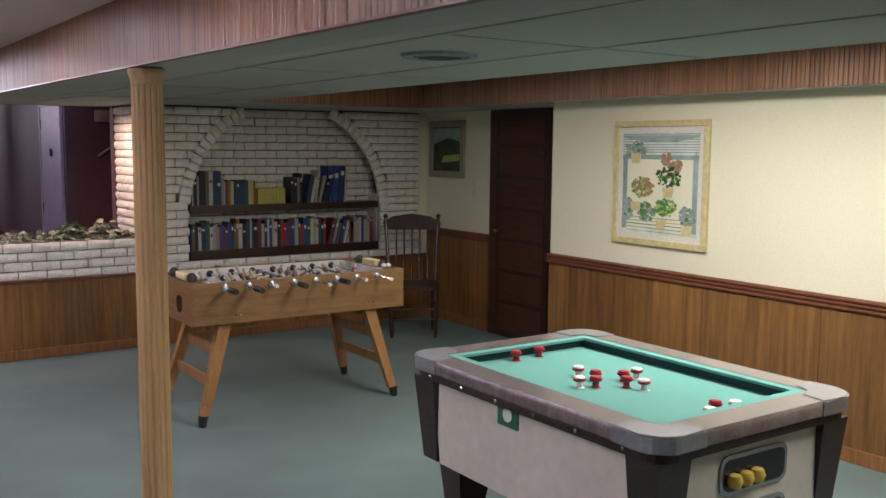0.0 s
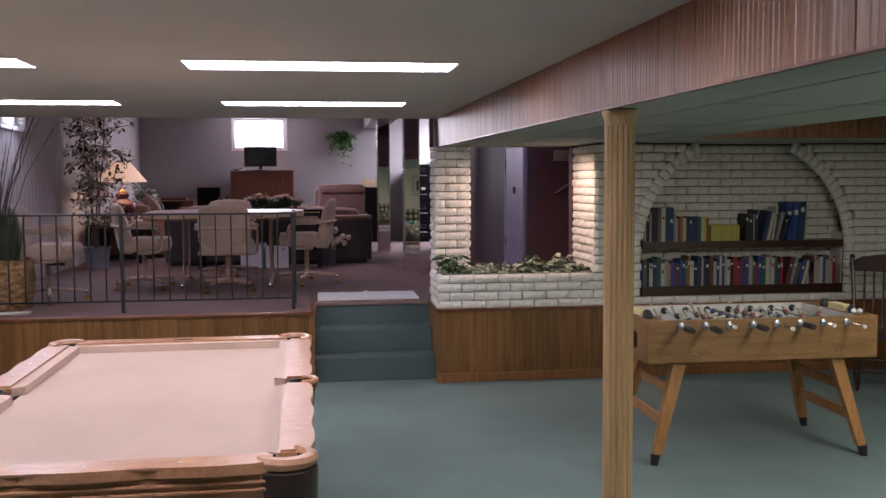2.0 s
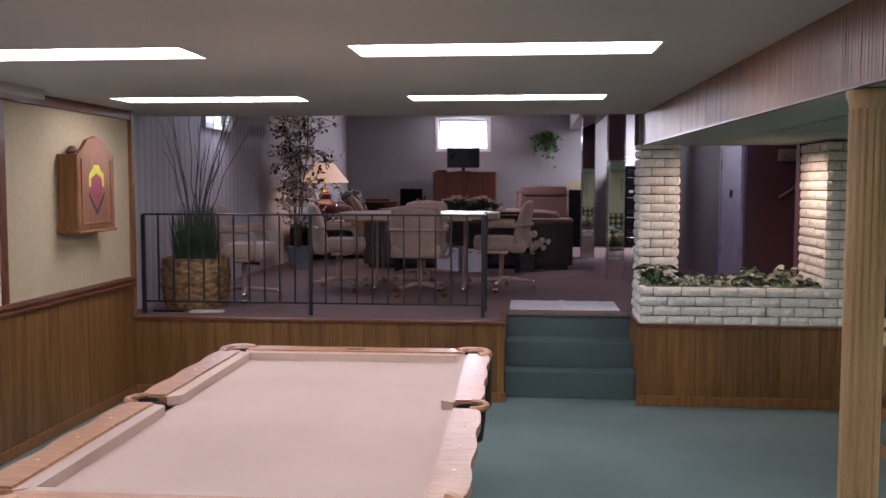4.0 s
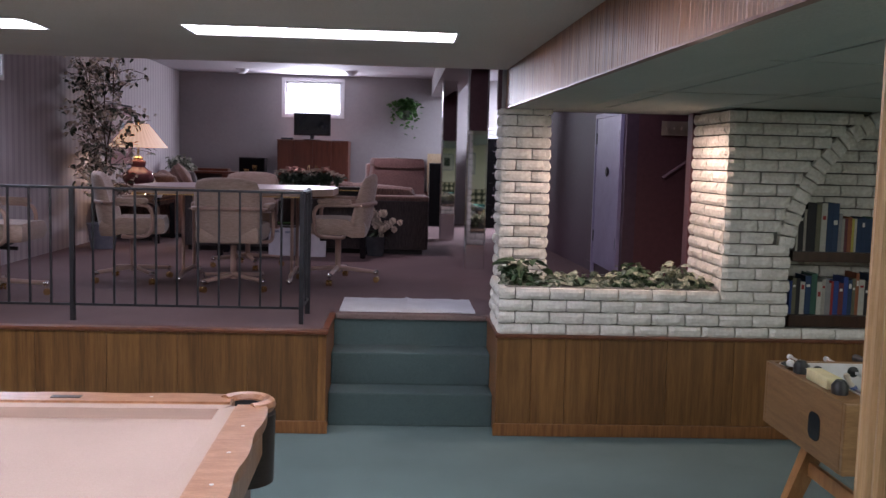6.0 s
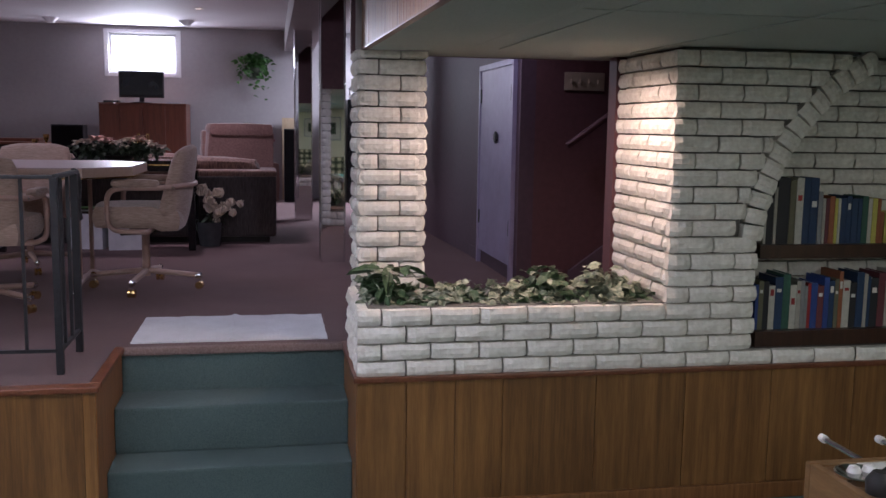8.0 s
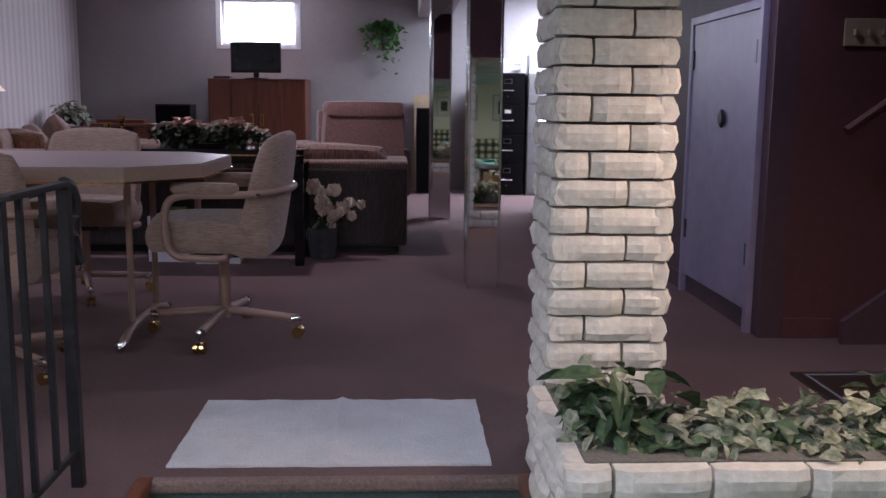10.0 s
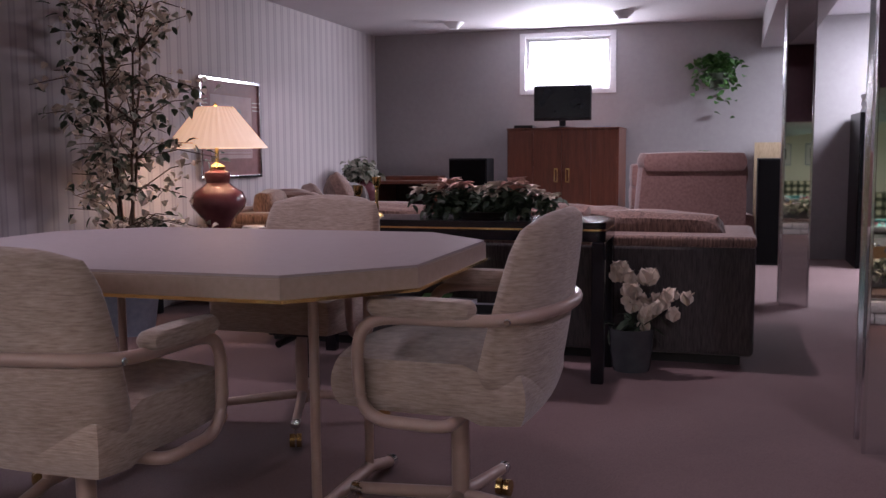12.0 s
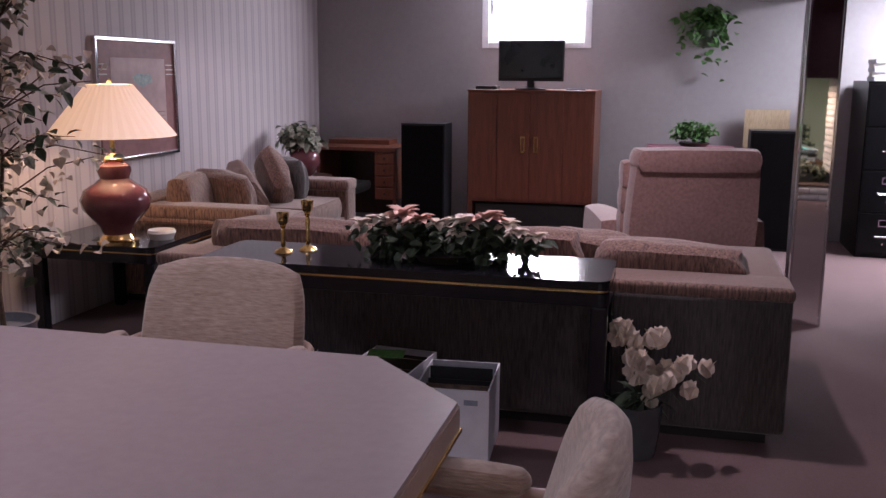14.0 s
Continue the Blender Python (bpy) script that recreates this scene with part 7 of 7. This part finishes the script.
t = thing("yellow_box_file", pose(x + 0.01, 7.84, 1.135), "low yellow set of books on the brick arch shelf", "books")
for k in range(9):
    part("volume", box(0.029 * k, 0.029 * k + 0.027, 0, 0.14, 0, 0.135, 0.002), BC[7], t, "yellow volume")
x += 0.30
for k in range(14):
    w, h = rr.uniform(0.016, 0.036), rr.uniform(0.19, 0.25) + 0.008 * k
    big = k > 9
    c = (0, 0, 8, 0, 5, 3, 3, 8, 0, 3, 1, 1, 5, 3)[k]
    if big:
        w, h = rr.uniform(0.045, 0.06) if c in (1, 5) else 0.02, 0.33 - 0.03 * (k > 12)
    tilt = rr.uniform(8, 16) if 3 < k < 10 else (4 if big else 0)
    if x + w + 0.09 < SHX1:
        book(x + (0.05 if tilt > 5 else 0.02), 1.135 + 0.001, w, h, 0.16, c, tilt)
    x += w + (0.014 if tilt > 5 else 0.006)
x = SHX0 + 0.012
k = 0
while x < SHX1 - 0.06:
    w, h = rr.uniform(0.013, 0.036), rr.uniform(0.19, 0.255)
    c = rr.choice((0, 1, 1, 2, 2, 3, 3, 3, 4, 4, 5, 5, 6, 8, 9, 10, 11, 11))
    lean = 14 if 4.75 < x < 4.98 else 0
    book(x + (0.02 if lean else 0), 0.754, w, h, 0.15, c, lean)
    x += w + (0.012 if lean else 0.0015)

# ---- planter ----
structure("planter_soil", box(1.84, 3.06, 7.87, 8.40, L, 0.775), "bark", "dark planter soil")
rr = random.Random(77)
for k in range(10):
    x = 1.87 + 0.122 * k
    t = thing("ivy_plant", pose(x, 7.99 + rr.uniform(-0.03, 0.05), 0.775), "leafy silk ivy with cream-edged leaves in the brick planter", "plant", "ivy plants in the planter")
    tall = 0.05 if k in (0, 6, 8) else 0.01
    bush("foliage", t, (0, 0, 0.095 + tall), (0.10, 0.12, 0.06 + tall), 140, 0.06, ("leafmid", "leafpale", "leafpale2")[k % 3], 80 + k, 0.62, "small pointed leaves")
    bush("pale_foliage", t, (0, 0.03, 0.105 + tall), (0.11, 0.14, 0.07 + tall), 95, 0.055, "leafpale2", 280 + k, 0.6, "cream-edged leaves")
    bush("front_foliage", t, (0, -0.09, 0.12), (0.11, 0.07, 0.035), 55, 0.05, "leafmid" if k % 2 else "leafpale2", 180 + k, 0.62, "hanging leaves")
    if k == 0:
        bush("broad_foliage", t, (0.05, -0.03, 0.18), (0.11, 0.10, 0.10), 26, 0.12, "leafmid", 380, 0.42, "long broad leaves")

# ---- pieces: bricks ----
COURSE, BL, BD = 0.0712, 0.203, 0.05
BZ = 0.604


def brick_mesh(length, seed):
    """A split-face brick: rough front towards -y, its back on y = 0, from x = 0."""
    rr = random.Random(seed)
    nx, nz = max(3, round(length / 0.032)), 3
    h = COURSE - 0.008
    bm = bmesh.new()
    g = []
    for i in range(nx + 1):
        col = []
        for j in range(nz + 1):
            fx, fz = i / nx, j / nz
            edge = min(fx, 1 - fx) * length / 0.012
            edgez = min(fz, 1 - fz) * h / 0.014
            back = 0.010 * max(0, 1 - edge) + 0.009 * max(0, 1 - edgez)
            p = Vector((fx * length * 14, seed * 3.7, fz * h * 22))
            y = -BD + back - 0.007 * noise.noise(p) - 0.0035 * noise.noise(p * 2.7)
            col.append(bm.verts.new((fx * length + (0 if 0 < i < nx else rr.uniform(-0.001, 0.001)), y, fz * h + (rr.uniform(-0.0012, 0.0012) if j in (0, nz) else 0))))
        g.append(col)
    for i in range(nx):
        for j in range(nz):
            bm.faces.new((g[i][j], g[i + 1][j], g[i + 1][j + 1], g[i][j + 1]))
    ring = [g[i][0] for i in range(nx + 1)] + [g[nx][j] for j in range(1, nz + 1)] + [g[i][nz] for i in range(nx - 1, -1, -1)] + [g[0][j] for j in range(nz - 1, 0, -1)]
    back = [bm.verts.new((v.co.x, 0, v.co.z)) for v in ring]
    n = len(ring)
    for k in range(n):
        bm.faces.new((ring[(k + 1) % n], ring[k], back[k], back[(k + 1) % n]))
    bm.faces.new(back[::-1])
    bmesh.ops.recalc_face_normals(bm, faces=bm.faces)
    me = finish("brick", bm, "brick")
    return me


FULL = [brick_mesh(BL - 0.008, 10 + k) for k in range(12)]
HALF = [brick_mesh(BL / 2 - 0.008, 40 + k) for k in range(8)]
BR = random.Random(99)


def lay(parent, at, length, squash=1.0):
    """One brick of a length, at a pose in the world."""
    me = BR.choice(FULL if length > 0.13 else HALF)
    ref = BL - 0.008 if length > 0.13 else BL / 2 - 0.008
    ob = new("brick", me)
    ob.parent = parent
    ob.matrix_basis = at @ Matrix.Diagonal((length / ref, BR.uniform(0.93, 1.07), squash, 1))
    return ob


def face(parent, origin, turn, length, rows, spans, shift=0.0):
    """Courses of bricks on an upright face from origin, turned about z. spans(z): the (a, b) stretches to fill."""
    base = Matrix.Translation(origin) @ pose(0, 0, 0, 0, 0, turn)
    for r in rows:
        z = r * COURSE + 0.004
        room = LOW - 0.004 - (origin[2] + z)
        squash = min(1.0, room / (COURSE - 0.008))
        if squash < 0.2:
            continue
        for a, b in spans(origin[2] + z + COURSE / 2 * squash):
            x = -BL + (BL / 2 if r % 2 else 0) + shift
            while x < b:
                p, q = max(x, a), min(x + BL, b)
                if q - p > 0.035:
                    lay(parent, base @ pose(p + 0.004, 0, z), q - p - 0.008, squash)
                x += BL


AX, AZ, RI, RO = 4.40, 1.07, 0.918, 1.01
BX0, BX1, BXE = 1.745, 3.06, 5.76


def front_spans(z):
    left = BX0 if z < 0.888 else BX1
    if z < 0.68:
        return [(left - BX0, BXE - BX0)]
    r = RO if z > 1.19 else RI
    if z > 1.19:
        half = math.sqrt(max(0.0, RO * RO - (z - AZ) ** 2))
    else:
        half = RI
    return [(left - BX0, AX - half - BX0), (AX + half - BX0, BXE - BX0)]


rows = range(0, 20)
bm = bmesh.new()
Y0 = YW + BD - 0.008
for r in range(20):
    z0, z1 = max(L, BZ + r * COURSE), min(BZ + (r + 1) * COURSE, LOW)
    for a, b in front_spans((z0 + z1) / 2):
        add_box(bm, a + BX0 + (BD + 0.002 if a + BX0 < 3.1 else 0), b + BX0, Y0 + 0.0, 8.06 if (b + BX0 > 3.2 and z1 > 0.7) else Y0 + 0.08, z0, z1)
wall = structure("brick_wall", bm, "mortar", "white split-face brick wall with grey joints")
face(wall, (BX0, Y0, BZ), 0, BXE - BX0, rows, front_spans)
# voussoirs
k0 = math.asin((1.155 - AZ) / ((RI + RO) / 2))
step = COURSE / ((RI + RO) / 2)
a = k0
while a < math.pi - k0:
    zc = AZ + RO * math.sin(a + step / 2)
    if zc < LOW + 0.02:
        ux = Vector((-math.cos(a + step / 2), 0, math.sin(a + step / 2)))
        uz = Vector((math.sin(a + step / 2), 0, math.cos(a + step / 2)))
        rot = Matrix(((ux.x, 0, uz.x, 0), (0, 1, 0, 0), (ux.z, 0, uz.z, 0), (0, 0, 0, 1)))
        p = Vector((AX, Y0, AZ)) + ux * (RI - 0.004) - uz * (COURSE / 2 - 0.004)
        ob = new("voussoir", BR.choice(HALF))
        ob.parent = wall
        ob.matrix_basis = Matrix.Translation(p) @ rot @ Matrix.Diagonal((1.0, 1.03, 1.0, 1))
    a += step
recess = structure("brick_recess", box(3.3, 5.5, 8.06, 8.12, L, LOW), "mortar", "shaded brick back of the arched recess")
face(recess, (3.4, 8.06, BZ), 0, 2.0, range(0, 20), lambda z: [(0, 2.0)], shift=0.06)
structure("jamb", box(5.31, 5.33, 7.84, 8.06, 0.68, 1.2), "brick", "brick side of the recess")
structure("wall_behind_brick", box(BXE, XD, YW + 0.04, YW + 0.1, L, LOW), "wallR", "plain strip of wall beside the bricks")
pl = structure("brick_pillar", box(1.795 + BD, 2.12 - BD, 8.36 + BD, 8.70 - BD, L, LOW), "mortar", "square white brick pillar at the end of the planter")
face(pl, (1.795, 8.36 + BD, BZ + 0.036), 0, 0.325, rows, lambda z: [(0, 0.325)] if z > 0.8 else [])
face(pl, (1.795 + BD, 8.70, BZ + 0.036), -90, 0.34, rows, lambda z: [(0, 0.34)], shift=0.05)
face(pl, (2.12 - BD, 8.36, BZ + 0.036), 90, 0.34, rows, lambda z: [(0, 0.34)] if z > 0.8 else [], shift=0.05)
face(pl, (2.12, 8.70 - BD, BZ + 0.036), 180, 0.325, rows, lambda z: [(0, 0.325)])
ps = structure("planter_side", box(BX0 + BD, BX0 + BD + 0.04, Y0 + 0.08, 8.4, L, 0.888), "mortar", "brick side of the planter")
face(ps, (BX0 + BD, 8.36, BZ), -90, 0.56, range(4), lambda z: [(0, 0.56)], shift=0.03)
pb = structure("planter_back", box(2.08, 3.12, 8.40, 8.46 - BD + 0.01, L, 0.755), "mortar", "brick rear of the planter")
face(pb, (3.12, 8.46 - BD + 0.01, BZ), 180, 1.04, range(2), lambda z: [(0, 1.04)])
pr = structure("brick_jamb", box(3.06 + BD, 3.2, Y0 + 0.08, 8.46, L, LOW), "mortar", "white brick side of the opening, lit from above")
face(pr, (3.06 + BD, 8.46, BZ), -90, 0.66, range(4, 20), lambda z: [(0, 0.66)], shift=0.08)

# ---- pieces: panelling ----


def panels(name, a, b, z0, z1, place, seed, width=0.405):
    """Oak sheets side by side with narrow dark joints. place(u0, u1): a box of a sheet."""
    rr = random.Random(seed)
    u = a
    parent = bpy.data.objects[name]
    while u < b - 0.02:
        v = min(u + width * rr.choice((0.5, 1, 1, 1)), b)
        part("panel", place(u + 0.0015, v - 0.0015), "sheet", parent)
        u = v


panels("edge_panel_a", XL + 0.012, SX0 - 0.002, 0, L, lambda u, v: box(u, v, YW - 0.007, YW, 0.076, L - 0.021, 0.001, 1), 1)
panels("edge_panel_b", SX1 + 0.002, XD - 0.02, 0, L, lambda u, v: box(u, v, YW - 0.007, YW, 0.076, L - 0.021, 0.001, 1), 2)
panels("wainscot_east", -2.1, YP - 0.002, 0, 0.8, lambda u, v: box(XR - 0.019, XR - 0.012, u, v, 0.081, 0.799, 0.001, 1), 3)
panels("wainscot_west", -2.1, YW - 0.008, 0, 0.85, lambda u, v: box(XL + 0.012, XL + 0.019, u, v, 0.071, 0.849, 0.001, 1), 4)
panels("wainscot_alcove", 6.78, YW - 0.02, 0, 0.8, lambda u, v: box(XD - 0.019, XD - 0.012, u, v, 0.081, 0.799, 0.001, 1), 5)
